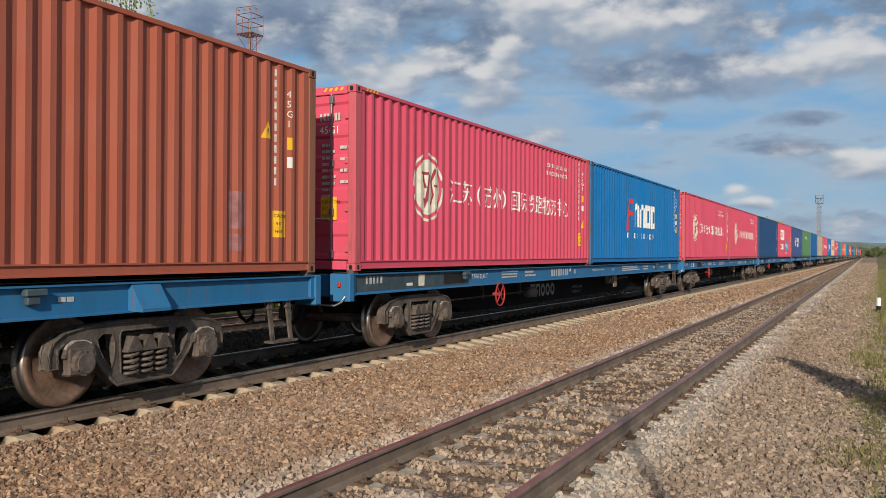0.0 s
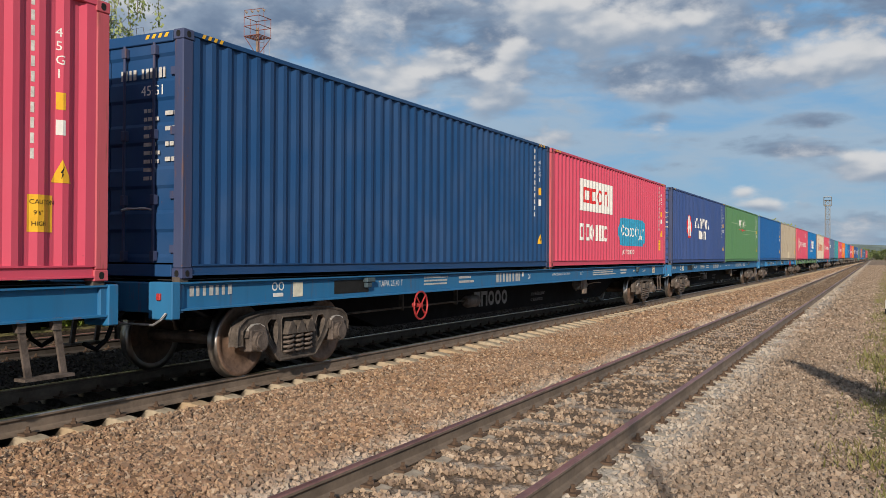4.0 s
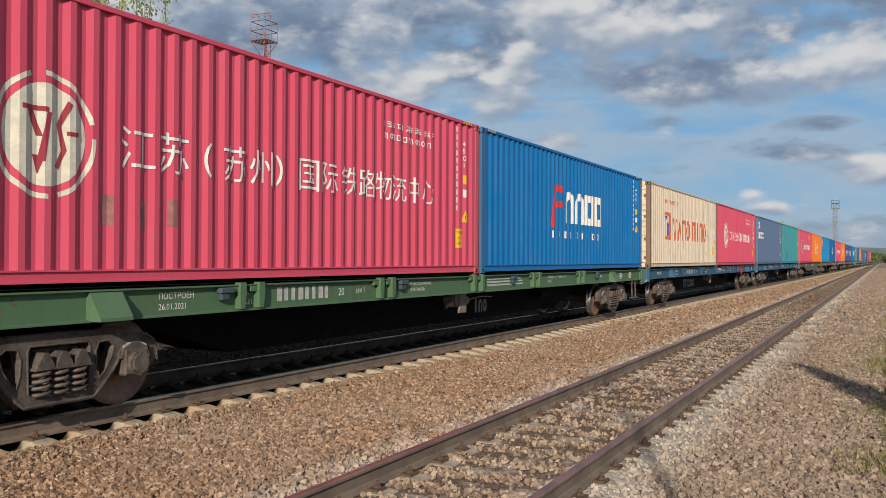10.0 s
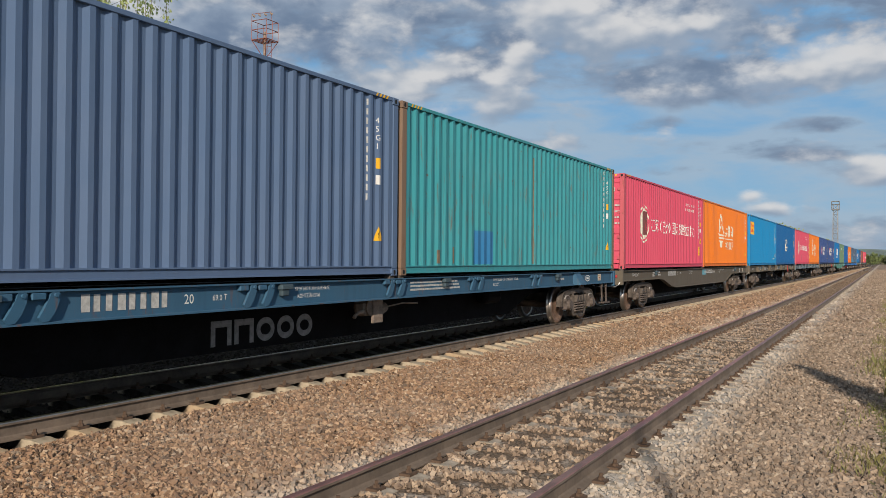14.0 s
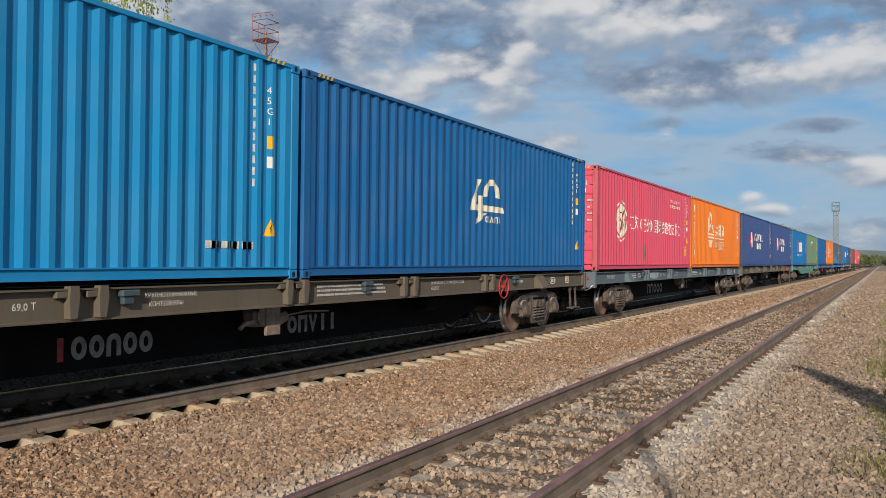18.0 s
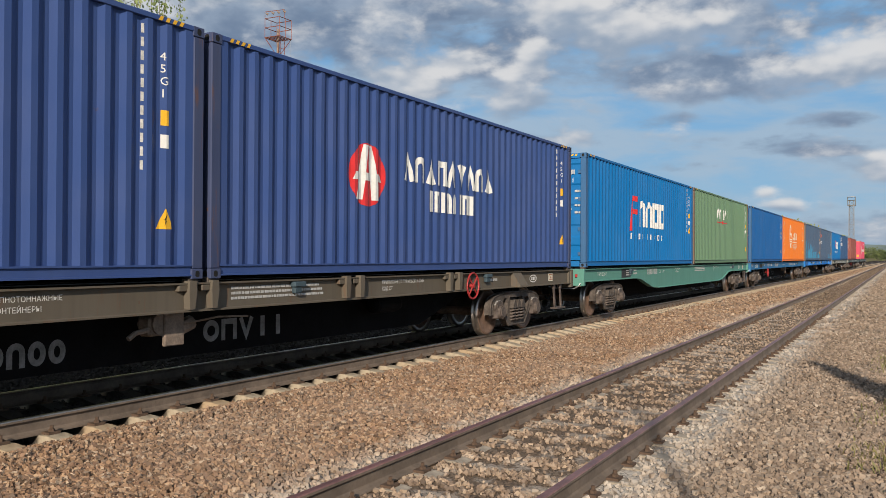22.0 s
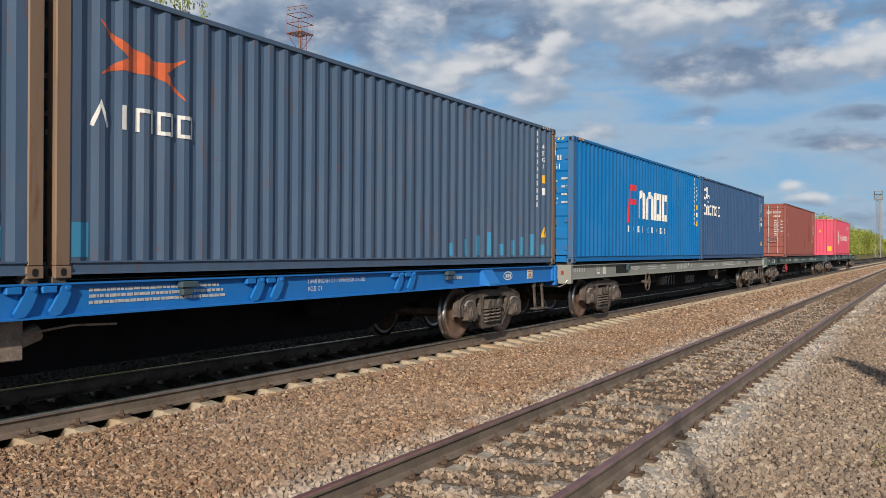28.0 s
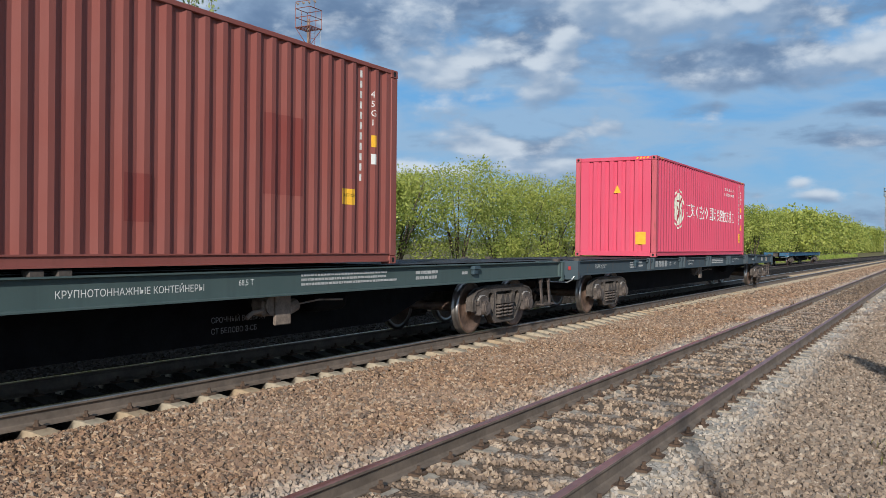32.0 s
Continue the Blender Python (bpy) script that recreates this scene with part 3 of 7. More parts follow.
def stones(name, label, mat, n, xr, yr, size, seed, zoff=0.0, keep=None):
    """Single ballast stones, each a rough many-sided lump, in one mesh."""
    rs = np.random.RandomState(seed)
    u = rs.rand(n)
    a, b = xr
    x = a * (b / a) ** u if a > 0 else a + (b - a) * u          # denser near the camera
    y = yr[0] + (yr[1] - yr[0]) * rs.rand(n)
    if keep is not None:
        ok = keep(x, y, rs.rand(n))
        x, y = x[ok], y[ok]
        n = len(x)
    z = np.interp(y, np.linspace(-1, 18, 400), [bed_z(v) for v in np.linspace(-1, 18, 400)]) + zoff + shoulder(x, y)
    cube = np.array([(i, j, k) for i in (-1, 1) for j in (-1, 1) for k in (-1, 1)], float) * 0.62
    v = cube[None] + rs.uniform(-0.36, 0.36, (n, 8, 3))
    r = size[0] + (size[1] - size[0]) * rs.rand(n) ** 1.6
    v *= r[:, None, None] * rs.uniform(0.7, 1.25, (n, 1, 3))
    q = rs.normal(size=(n, 4))
    q /= np.linalg.norm(q, axis=1)[:, None]
    w, i, j, k = q.T
    rot = np.stack([1 - 2 * (j * j + k * k), 2 * (i * j - k * w), 2 * (i * k + j * w), 2 * (i * j + k * w), 1 - 2 * (i * i + k * k), 2 * (j * k - i * w), 2 * (i * k - j * w), 2 * (j * k + i * w), 1 - 2 * (i * i + j * j)], 1).reshape(n, 3, 3)
    v = np.einsum("nij,nkj->nki", rot, v)
    v += np.stack([x, y, z + r * rs.uniform(-0.35, 0.35, n)], 1)[:, None]
    quads = np.array([(0, 1, 3, 2), (4, 6, 7, 5), (0, 4, 5, 1), (2, 3, 7, 6), (0, 2, 6, 4), (1, 5, 7, 3)])
    tris = np.concatenate([quads[:, [0, 1, 2]], quads[:, [0, 2, 3]]])
    f = (tris[None] + (np.arange(n) * 8)[:, None, None]).reshape(-1)
    me = bpy.data.meshes.new(name)
    me.vertices.add(n * 8)
    me.vertices.foreach_set("co", v.reshape(-1))
    me.loops.add(len(f))
    me.loops.foreach_set("vertex_index", f)
    me.polygons.add(len(f) // 3)
    me.polygons.foreach_set("loop_start", np.arange(0, len(f), 3))
    me.update(calc_edges=True)
    me.validate()
    me.shade_flat()
    return tagged(part(name, me, mat, None), label, "ballast stones", kind="stuff")


def rail_gap(x, y):
    return np.abs(y - (3.13 + 0.0104 * x))


def off_tracks(x, y, r):
    d = rail_gap(x, y)
    return (d > 1.75) | ((d > 0.89) & (r < 0.10 + 0.6 * np.clip(d - 0.95, 0, 1)))


def in_track(x, y, r):
    # fewer on the sleepers' tops than in the cribs between them
    on = np.abs(((x + 10) / 0.56 + 0.5) % 1 - 0.5) < 0.22
    return (rail_gap(x, y) < 0.70) & (r < np.where(on, 0.09, 0.9))


stones("ballast_stones", "brown crushed stones heaped between the tracks", M_STONE, 80000, (2.4, 30), (4.0, 7.42), (0.014, 0.034), 3, keep=off_tracks)
stones("old_ballast_stones", "pinkish grey crushed stones beside the side track", M_STONE_GREY, 56000, (2.4, 30), (-0.5, 2.6), (0.015, 0.036), 4, keep=off_tracks)
stones("side_track_stones", "dirty stones between the side track's rails", M_STONE_OLD, 20000, (2.5, 40), (2.3, 4.4), (0.014, 0.032), 6, keep=in_track)
stones("distant_ballast_stones", "brown crushed stones further along the tracks", M_STONE, 30000, (24, 230), (4.0, 7.4), (0.03, 0.065), 8, keep=lambda x, y, r: off_tracks(x, y, r) & (y > near_y(x)))
stones("distant_old_stones", "pinkish grey crushed stones further along the side track", M_STONE_GREY, 24000, (24, 230), (0.0, 4.6), (0.03, 0.065), 9, keep=lambda x, y, r: off_tracks(x, y, r) & (y < near_y(x)))
stones("distant_track_stones", "dirty stones between the side track's far rails", M_STONE_DARK, 16000, (36, 200), (2.7, 6.0), (0.025, 0.05), 10, keep=in_track)
stones("sleeper_end_stones", "brown stones spilt over the main track's sleeper ends", M_STONE, 2600, (2.6, 15), (7.03, 7.40), (0.012, 0.030), 11, 0.012)
stones("rear_ballast_stones", "brown crushed stones behind the standpoint", M_STONE, 5000, (-9, 2.5), (4.0, 7.42), (0.018, 0.038), 14, keep=off_tracks)
stones("rear_old_stones", "pinkish grey crushed stones behind the standpoint", M_STONE_GREY, 4500, (-9, 2.5), (0.1, 2.6), (0.018, 0.038), 15, keep=off_tracks)
stones("rear_track_stones", "dirty stones between the side track's rails", M_STONE_OLD, 3000, (-9, 2.6), (2.3, 4.0), (0.016, 0.034), 16, keep=in_track)
stones("track_bed_stones", "dark grimy stones between the main rails, the train's shade in their colour", M_GRIT, 30000, (3.0, 45), (7.6, 14.0), (0.02, 0.045), 5, -0.005, keep=lambda x, y, r: (np.abs(np.abs(y - YC) - 0.795) > 0.1))


def blades(name, label, mat, n, xr, yr, size, seed, keep, zf):
    """Grass blades, each a bent three-sided strip."""
    rs = np.random.RandomState(seed)
    u = rs.rand(n)
    x = xr[0] * (xr[1] / xr[0]) ** u if xr[0] > 0 else xr[0] + (xr[1] - xr[0]) * u
    y = yr[0] + (yr[1] - yr[0]) * rs.rand(n)
    ok = keep(x, y, rs.rand(n))
    x, y = x[ok], y[ok]
    n = len(x)
    a = rs.rand(n) * 6.283
    h = size * rs.uniform(0.4, 1.3, n)
    lean = h * rs.uniform(0.1, 0.7, n)
    w = 0.004 + 0.05 * size * rs.rand(n)
    z = np.array([zf(v) for v in y]) - 0.01
    c, d = np.cos(a), np.sin(a)
    p = np.stack([np.stack([x - d * w, y + c * w, z], 1), np.stack([x + d * w, y - c * w, z], 1), np.stack([x + c * lean * 0.4 + d * w * 0.7, y + d * lean * 0.4 - c * w * 0.7, z + h * 0.6], 1), np.stack([x + c * lean, y + d * lean, z + h], 1)], 1)
    f = (np.array([(0, 1, 2), (0, 2, 3)])[None] + (np.arange(n) * 4)[:, None, None]).reshape(-1)
    me = bpy.data.meshes.new(name)
    me.vertices.add(n * 4)
    me.vertices.foreach_set("co", p.reshape(-1))
    me.loops.add(len(f))
    me.loops.foreach_set("vertex_index", f)
    me.polygons.add(len(f) // 3)
    me.polygons.foreach_set("loop_start", np.arange(0, len(f), 3))
    me.update(calc_edges=True)
    me.shade_flat()
    return tagged(part(name, me, mat, None), label, "grass", kind="stuff")


def clumped(x, y, r):
    v = np.array([noise.noise((a * 0.9, b * 1.3, 2.0)) for a, b in zip(x, y)])
    edge = np.clip((0.75 - y) / 0.9, 0, 1.5)
    return r < np.clip(0.38 + v * 1.3, 0, 1) * edge


# ---- shipping containers ----
CL, CW, CH = 12.192, 2.438, 2.896
PITCH, DEPTH = 0.2785, 0.036
SIDE_X0, SIDE_X1 = 0.16, CL - 0.16


def fold_xs(x0, x1, pitch=PITCH, flat=0.0713, slope=0.068):
    """Fold lines of a corrugated sheet as (x, depth)."""
    out = [(x0, 0.0)]
    n = int((x1 - x0 - 0.12) / pitch)
    rest = (x1 - x0 - n * pitch) / 2
    for k in range(n):
        a = x0 + rest + k * pitch + flat / 2
        out += [(a, 0.0), (a + slope, 1.0), (a + pitch - flat - slope, 1.0), (a + pitch - flat, 0.0)]
    out.append((x1, 0.0))
    return out


SIDE_FOLDS = fold_xs(SIDE_X0, SIDE_X1)


def corrugated(folds, z0, z1, y, depth, thick=0.004):
    bm = bmesh.new()
    lo = [bm.verts.new((x, y + d * depth, z0)) for x, d in folds]
    hi = [bm.verts.new((x, y + d * depth, z1)) for x, d in folds]
    for i in range(len(folds) - 1):
        bm.faces.new((lo[i], lo[i + 1], hi[i + 1], hi[i]))
    return bm


def side_panel_bm():
    return corrugated(SIDE_FOLDS, 0.16, CH - 0.06, -CW / 2 + 0.012, DEPTH)


def end_panel_bm():
    bm = corrugated(fold_xs(-CW / 2 + 0.16, CW / 2 - 0.16, 0.25, 0.10, 0.04), 0.16, CH - 0.09, 0.02, 0.045)
    bm.transform(Matrix.Rotation(radians(-90), 4, "Z"))
    return bm


def roof_bm():
    bm = bmesh.new()
    folds = fold_xs(0.1, CL - 0.1, 0.209, 0.08, 0.02)
    a = [bm.verts.new((x, -CW / 2 + 0.05, CH - 0.012 - 0.02 * d)) for x, d in folds]
    b = [bm.verts.new((x, CW / 2 - 0.05, CH - 0.012 - 0.02 * d)) for x, d in folds]
    for i in range(len(folds) - 1):
        bm.faces.new((a[i], a[i + 1], b[i + 1], b[i]))
    return bm


def casting_bm():
    """A corner casting with its slotted faces."""
    bm = box_bm(0, 0.178, 0, 0.162, 0, 0.118, c=0.008)
    return bm


def slot_bm():
    bm = bmesh.new()
    pts = [(0.032 * math.cos(a), 0.026 * math.sin(a) + (0.012 if math.sin(a) > 0 else -0.012)) for a in [2 * math.pi * k / 14 for k in range(14)]]
    return slab(bm, pts, 0, 0.004)


def door_bm():
    """One door leaf with its pressed recesses, facing -x."""
    bm = bmesh.new()
    w, h = 1.07, 2.585
    prof = [(0.05, 0.0), (0.0, 0.0)]
    zs = np.linspace(0.0, h, 6)
    for a, b in zip(zs, zs[1:]):
        prof += [(0.0, a + 0.06), (0.022, a + 0.10), (0.022, b - 0.16), (0.0, b - 0.12)]
    prof += [(0.0, h), (0.05, h)]
    slab(bm, prof, 0.0, w)
    return bm


def bars_bm(lines, h, gap, w, depth=0.002, seed=0, jitter=0.25):
    """Lines of marking too small to read, as plain bars (x, z)."""
    rnd = random.Random(seed)
    bm = bmesh.new()
    for i in range(lines):
        z = -i * (h + gap)
        x = 0.0
        end = w * (1 - jitter * rnd.random())
        while x < end - 0.02:
            q = min(end - x, h * rnd.uniform(0.9, 2.6))
            slab(bm, [(x, z - h), (x + q, z - h), (x + q, z), (x, z)], -depth, 0)
            x += q + h * 0.35
    return bm


def text_bm(body, size, depth=0.001):
    """Words in the built-in font, standing in x and z, facing -y."""
    cu = bpy.data.curves.new("words", "FONT")
    cu.body, cu.size, cu.extrude, cu.resolution_u = body, size, 0.0, 2
    ob = bpy.data.objects.new("words", cu)
    me = ob.to_mesh()
    bm = bmesh.new()
    bm.from_mesh(me)
    ob.to_mesh_clear()
    bpy.data.objects.remove(ob)
    bm.transform(Matrix.Rotation(radians(90), 4, "X"))
    for f in bm.faces:
        if f.normal.y > 0:
            f.normal_flip()
    return bm


def flat_poly(bm, pts):
    lift = -0.0006 * (len(bm.faces) % 7)
    f = bm.faces.new([bm.verts.new((x, lift, z)) for x, z in pts])
    if f.normal.y > 0:
        f.normal_flip()
    bm.normal_update()


def ring_poly(bm, cx, cz, rx, rz, tx, a0=0, a1=360, seg=28):
    aa = [radians(a0 + (a1 - a0) * k / seg) for k in range(seg + 1)]
    o = [bm.verts.new((cx + rx * math.cos(a), 0, cz + rz * math.sin(a))) for a in aa]
    i = [bm.verts.new((cx + (rx - tx) * math.cos(a), 0, cz + (rz - tx) * math.sin(a))) for a in aa]
    for k in range(seg):
        bm.faces.new((o[k], o[k + 1], i[k + 1], i[k]))


def disc_poly(bm, cx, cz, rx, rz, seg=32):
    flat_poly(bm, [(cx + rx * math.cos(2 * math.pi * k / seg), cz + rz * math.sin(2 * math.pi * k / seg)) for k in range(seg)])


def rect_poly(bm, x0, x1, z0, z1):
    flat_poly(bm, [(x0, z0), (x1, z0), (x1, z1), (x0, z1)])


def wrap_on_side(bm, x, z, lift=0.0025):
    """Lays a flat painted shape on the corrugated side, following its folds."""
    bm.transform(Matrix.Translation((x, 0, z)))
    xs = [v.co.x for v in bm.verts]
    lo, hi = min(xs), max(xs)
    for fx, d in SIDE_FOLDS:
        if lo < fx < hi:
            bmesh.ops.bisect_plane(bm, geom=bm.verts[:] + bm.edges[:] + bm.faces[:], plane_co=(fx, 0, 0), plane_no=(1, 0, 0))
    fx = [f[0] for f in SIDE_FOLDS]
    fd = [f[1] for f in SIDE_FOLDS]
    for v in bm.verts:
        v.co.y += -CW / 2 + 0.012 + DEPTH * float(np.interp(v.co.x, fx, fd)) - lift
    bmesh.ops.recalc_face_normals(bm, faces=bm.faces[:])
    for f in bm.faces:
        if f.normal.y > 0:
            f.normal_flip()
    return bm


def strip(bm, pts, t, close=False):
    """A painted line of width t along the points, mitred at its corners."""
    n = len(pts)
    side = []
    for i in range(n):
        p = Vector(pts[i])
        a = (p - Vector(pts[i - 1])).normalized() if (i or close) else None
        b = (Vector(pts[(i + 1) % n]) - p).normalized() if (i < n - 1 or close) else None
        na = Vector((-(a or b).y, (a or b).x))
        nb = Vector((-(b or a).y, (b or a).x))
        m = (na + nb).normalized()
        m = m * min(2.0, 1.0 / max(0.3, m.dot(na))) * t / 2
        side.append((bm.verts.new((p.x + m.x, 0, p.y + m.y)), bm.verts.new((p.x - m.x, 0, p.y - m.y))))
    for i in range(n if close else n - 1):
        (a, b), (c, d) = side[i], side[(i + 1) % n]
        bm.faces.new((a, b, d, c))


def sign_shape(bm, x, z, w, h, kind, thin=0.2):
    """One mark of a trade sign: a plain ring, arch, angle, fold or bar in place of a letter."""
    t = min(h * thin, w * 0.4)
    a, b, c, d = x + t / 2, x + w - t / 2, z + t / 2, z + h - t / 2
    if kind == "o":
        ring_poly(bm, x + w / 2, z + h / 2, w / 2, h / 2, t, seg=20)
    elif kind == "d":
        arc = [((a + b) / 2 - (b - a) / 2 * math.cos(math.pi * k / 10), z + h * 0.6 + (h * 0.4 - t / 2) * math.sin(math.pi * k / 10)) for k in range(11)]
        strip(bm, [(a, z)] + arc + [(b, z)], t)
    elif kind in "vy":
        lo, hi = (z, d) if kind == "v" else (z + h, c)
        strip(bm, [(a, lo), (x + w / 2, hi), (b, lo)], t)
    elif kind in "es":
        strip(bm, [(a, c), (b, c), (b, d), (a, d)], t, True)
    elif kind == "z":
        rect_poly(bm, x + w * 0.15, x + w * 0.8, z, z + h)
    elif kind == "n":
        strip(bm, [(a, z), (a, d), (b, d), (b, z)], t)
    elif kind in "ilt":
        rect_poly(bm, x + w * 0.5 - t * 0.6, x + w * 0.5 + t * 0.6, z, z + h)
    else:
        rect_poly(bm, x, x + w, z, z + h)


def one_sign(kind, w, h, thin):
    bm = bmesh.new()
    sign_shape(bm, 0, 0, w, h, kind, thin)
    return bm


def row(kinds, x0, x1, z, h, mat, name="brand_sign", fill=0.82, thin=0.2):
    """A row of shapes between x0 and x1, one entry each."""
    step = (x1 - x0) / len(kinds)
    out = []
    for i, k in enumerate(kinds):
        if k != " ":
            out.append((name, (lambda k=k: one_sign(k, step * fill, h, thin)), x0 + i * step, z, mat))
    return out


def row_of_shapes(kinds, h, ratio=0.7, gap=0.16):
    bm = bmesh.new()
    x = 0.0
    for k in kinds:
        w = h * (ratio * 0.5 if k == "i" else ratio)
        sign_shape(bm, x, 0, w, h, k)
        x += w + h * gap
    return bm


def stroke_cell(bm, x, z, s, rnd):
    """A cluster of brush bars in a square cell."""
    t = s * 0.11
    n = rnd.choice((2, 3, 3, 4))
    for k in range(n):
        zz = z + s * (0.06 + 0.86 * (k + rnd.uniform(0.1, 0.6)) / n)
        a, b = rnd.uniform(0, 0.3), rnd.uniform(0.7, 1.0)
        rect_poly(bm, x + s * a, x + s * b, zz, zz + t)
    for k in range(rnd.choice((1, 2, 2))):
        xx = x + s * rnd.uniform(0.12, 0.85)
        rect_poly(bm, xx, xx + t, z + s * rnd.uniform(0, 0.2), z + s * rnd.uniform(0.75, 1))
    if rnd.random() < 0.7:
        a = x + s * rnd.uniform(0.3, 0.6)
        flat_poly(bm, [(a, z + s * 0.55), (a + t, z + s * 0.55), (a - s * 0.25, z), (a - s * 0.25 - t, z)])
    if rnd.random() < 0.6:
        a = x + s * rnd.uniform(0.4, 0.6)
        flat_poly(bm, [(a, z + s * 0.5), (a + t, z + s * 0.55), (a + s * 0.35, z), (a + s * 0.28, z)])


def one_cell(s, seed):
    bm = bmesh.new()
    stroke_cell(bm, 0, 0, s, random.Random(seed))
    return bm


def one_arc(s, close):
    bm = bmesh.new()
    ring_poly(bm, s * (0.5 if not close else -0.1), s / 2, s * 0.42, s * 0.56, s * 0.08, 125 if not close else -55, 235 if not close else 55, 8)
    return bm


def glyph(ch, s):
    """One readable character of the built-in font, fitted into a square cell."""
    bm = text_bm(ch, s)
    xs, zs = [v.co.x for v in bm.verts], [v.co.z for v in bm.verts]
    w, h = max(xs) - min(xs), max(zs) - min(zs)
    k = s * 0.96 / max(w, h)
    bm.transform(Matrix.Translation((s / 2, 0, s / 2)) @ Matrix.Diagonal((k, 1, k, 1)) @ Matrix.Translation((-(max(xs) + min(xs)) / 2, 0, -(max(zs) + min(zs)) / 2)))
    return bm


def characters(word, x0, x1, z, mat, fill=0.92):
    """Readable characters in even cells between x0 and x1."""
    step = (x1 - x0) / len(word)
    return [("character", (lambda ch=ch: glyph(ch, step * fill)), x0 + k * step, z, mat) for k, ch in enumerate(word)]


def cells(n, x0, x1, z, mat, seed, fill=0.88, name="character"):
    """A row of brush-stroke clusters, one entry each."""
    step = (x1 - x0) / n
    return [(name, (lambda k=k: one_cell(step * fill, seed * 50 + k)), x0 + k * step, z, mat) for k in range(n)]


def strokes(n, s, gap, seed):
    rnd = random.Random(seed)
    bm = bmesh.new()
    for k in range(n):
        stroke_cell(bm, k * (s + gap), 0, s, rnd)
    return bm


def logos(kind):
    """The paint on a container's long side: (part, build, x, z, material)."""
    if kind in ("suzhou", "suzhou_patch"):
        def emblem():
            bm = bmesh.new()
            disc_poly(bm, 0, 0, 0.47, 0.50)
            for a in (10, 100, 190, 280):
                ring_poly(bm, 0, 0, 0.58, 0.62, 0.05, a + 6, a + 82, 10)
            return bm

        def emblem_lines():
            bm = bmesh.new()
            for pts in ([(-0.27, 0.27), (0.02, 0.27), (0.02, 0.22), (-0.27, 0.22)], [(-0.20, 0.22), (-0.13, 0.22), (-0.04, -0.02), (-0.10, -0.02)], [(0.0, 0.22), (0.05, 0.22), (-0.02, -0.26), (-0.09, -0.26)], [(0.24, 0.36), (0.29, 0.33), (0.18, 0.10), (0.13, 0.12)], [(0.13, 0.12), (0.18, 0.10), (0.23, -0.13), (0.18, -0.13)], [(0.18, -0.13), (0.23, -0.13), (0.15, -0.32), (0.11, -0.30)], [(0.23, 0.06), (0.38, 0.06), (0.38, 0.02), (0.23, 0.02)], [(-0.14, -0.20), (-0.02, -0.20), (-0.08, -0.38), (-0.09, -0.38)]):
                flat_poly(bm, pts)
            return bm
        dark = [("emblem_patch", lambda: box_rule(0.55, 0.78), 2.20, 1.1, M_PATCH_DARK)] if kind == "suzhou_patch" else []
        return [("emblem", emblem, 2.46, 1.47, M_CREAM), ("emblem_lines", emblem_lines, 2.46, 1.47, "self")] + dark + characters("江苏", 3.36, 4.42, 1.22, M_WHITE) + [("bracket", lambda: one_arc(0.46, False), 4.58, 1.22, M_WHITE)] + characters("苏州", 4.92, 5.92, 1.22, M_WHITE) + [("bracket", lambda: one_arc(0.46, True), 5.92, 1.22, M_WHITE)] + characters("国际铁路物流中心", 6.46, 10.42, 1.22, M_WHITE) + [("small_print", lambda: strokes(12, 0.115, 0.032, 14), 8.63, 2.40, M_WHITE), ("small_print", lambda: row_of_shapes("noesoendoeoen", 0.095, 0.8, 0.45), 8.72, 2.22, M_WHITE)]
    if kind == "fares":
        def first():
            bm = bmesh.new()
            flat_poly(bm, [(-0.02, -0.72), (0.18, -0.72), (0.27, -0.05), (0.27, 0.12), (0.06, 0.05)])
            flat_poly(bm, [(0.06, 0.05), (0.27, 0.12), (0.27, 0.16), (0.76, 0.16), (0.76, 0.32), (0.24, 0.32), (0.12, 0.24)])
            rect_poly(bm, 0.27, 0.72, -0.22, -0.07)
            return bm
        return [("first_sign", first, 4.05, 1.76, M_RED)] + row("dres".replace("r", "d"), 4.95, 8.05, 1.18, 0.80, M_WHITE, fill=0.86, thin=0.24) + row("losistos"[:8] + "s", 4.02, 8.0, 0.80, 0.17, M_WHITE, "brand_line_sign", 0.28)
    if kind == "abakayada":
        def oval():
            bm = bmesh.new()
            disc_poly(bm, 0, 0, 0.48, 0.48)
            return bm

        def mark():
            bm = bmesh.new()
            flat_poly(bm, [(-0.33, -0.37), (-0.13, -0.37), (-0.01, 0.46), (-0.12, 0.46)])
            flat_poly(bm, [(0.33, -0.37), (0.13, -0.37), (0.01, 0.46), (0.12, 0.46)])
            flat_poly(bm, [(-0.40, -0.08), (0.40, -0.08), (0.34, 0.04), (-0.34, 0.04)])
            return bm
        return [("brand_oval", oval, 3.36, 1.50, M_RED), ("brand_mark", mark, 3.36, 1.49, M_WHITE)] + row("vdvnvyvdv", 4.40, 7.80, 1.50, 0.43, M_WHITE, fill=0.86, thin=0.25) + row("snidding", 5.24, 6.95, 1.03, 0.36, M_WHITE, "brand_line_sign", 0.8, 0.26)
    if kind == "capital":
        return row("ovdityl".replace("y", "v"), 4.40, 6.90, 1.90, 0.42, M_WHITE, fill=0.84) + [("brand_line", lambda: box_rule(2.4, 0.035), 4.42, 1.74, M_RED), ("brand_spot", lambda: disc_of(0.07), 5.75, 1.76, M_RED)]
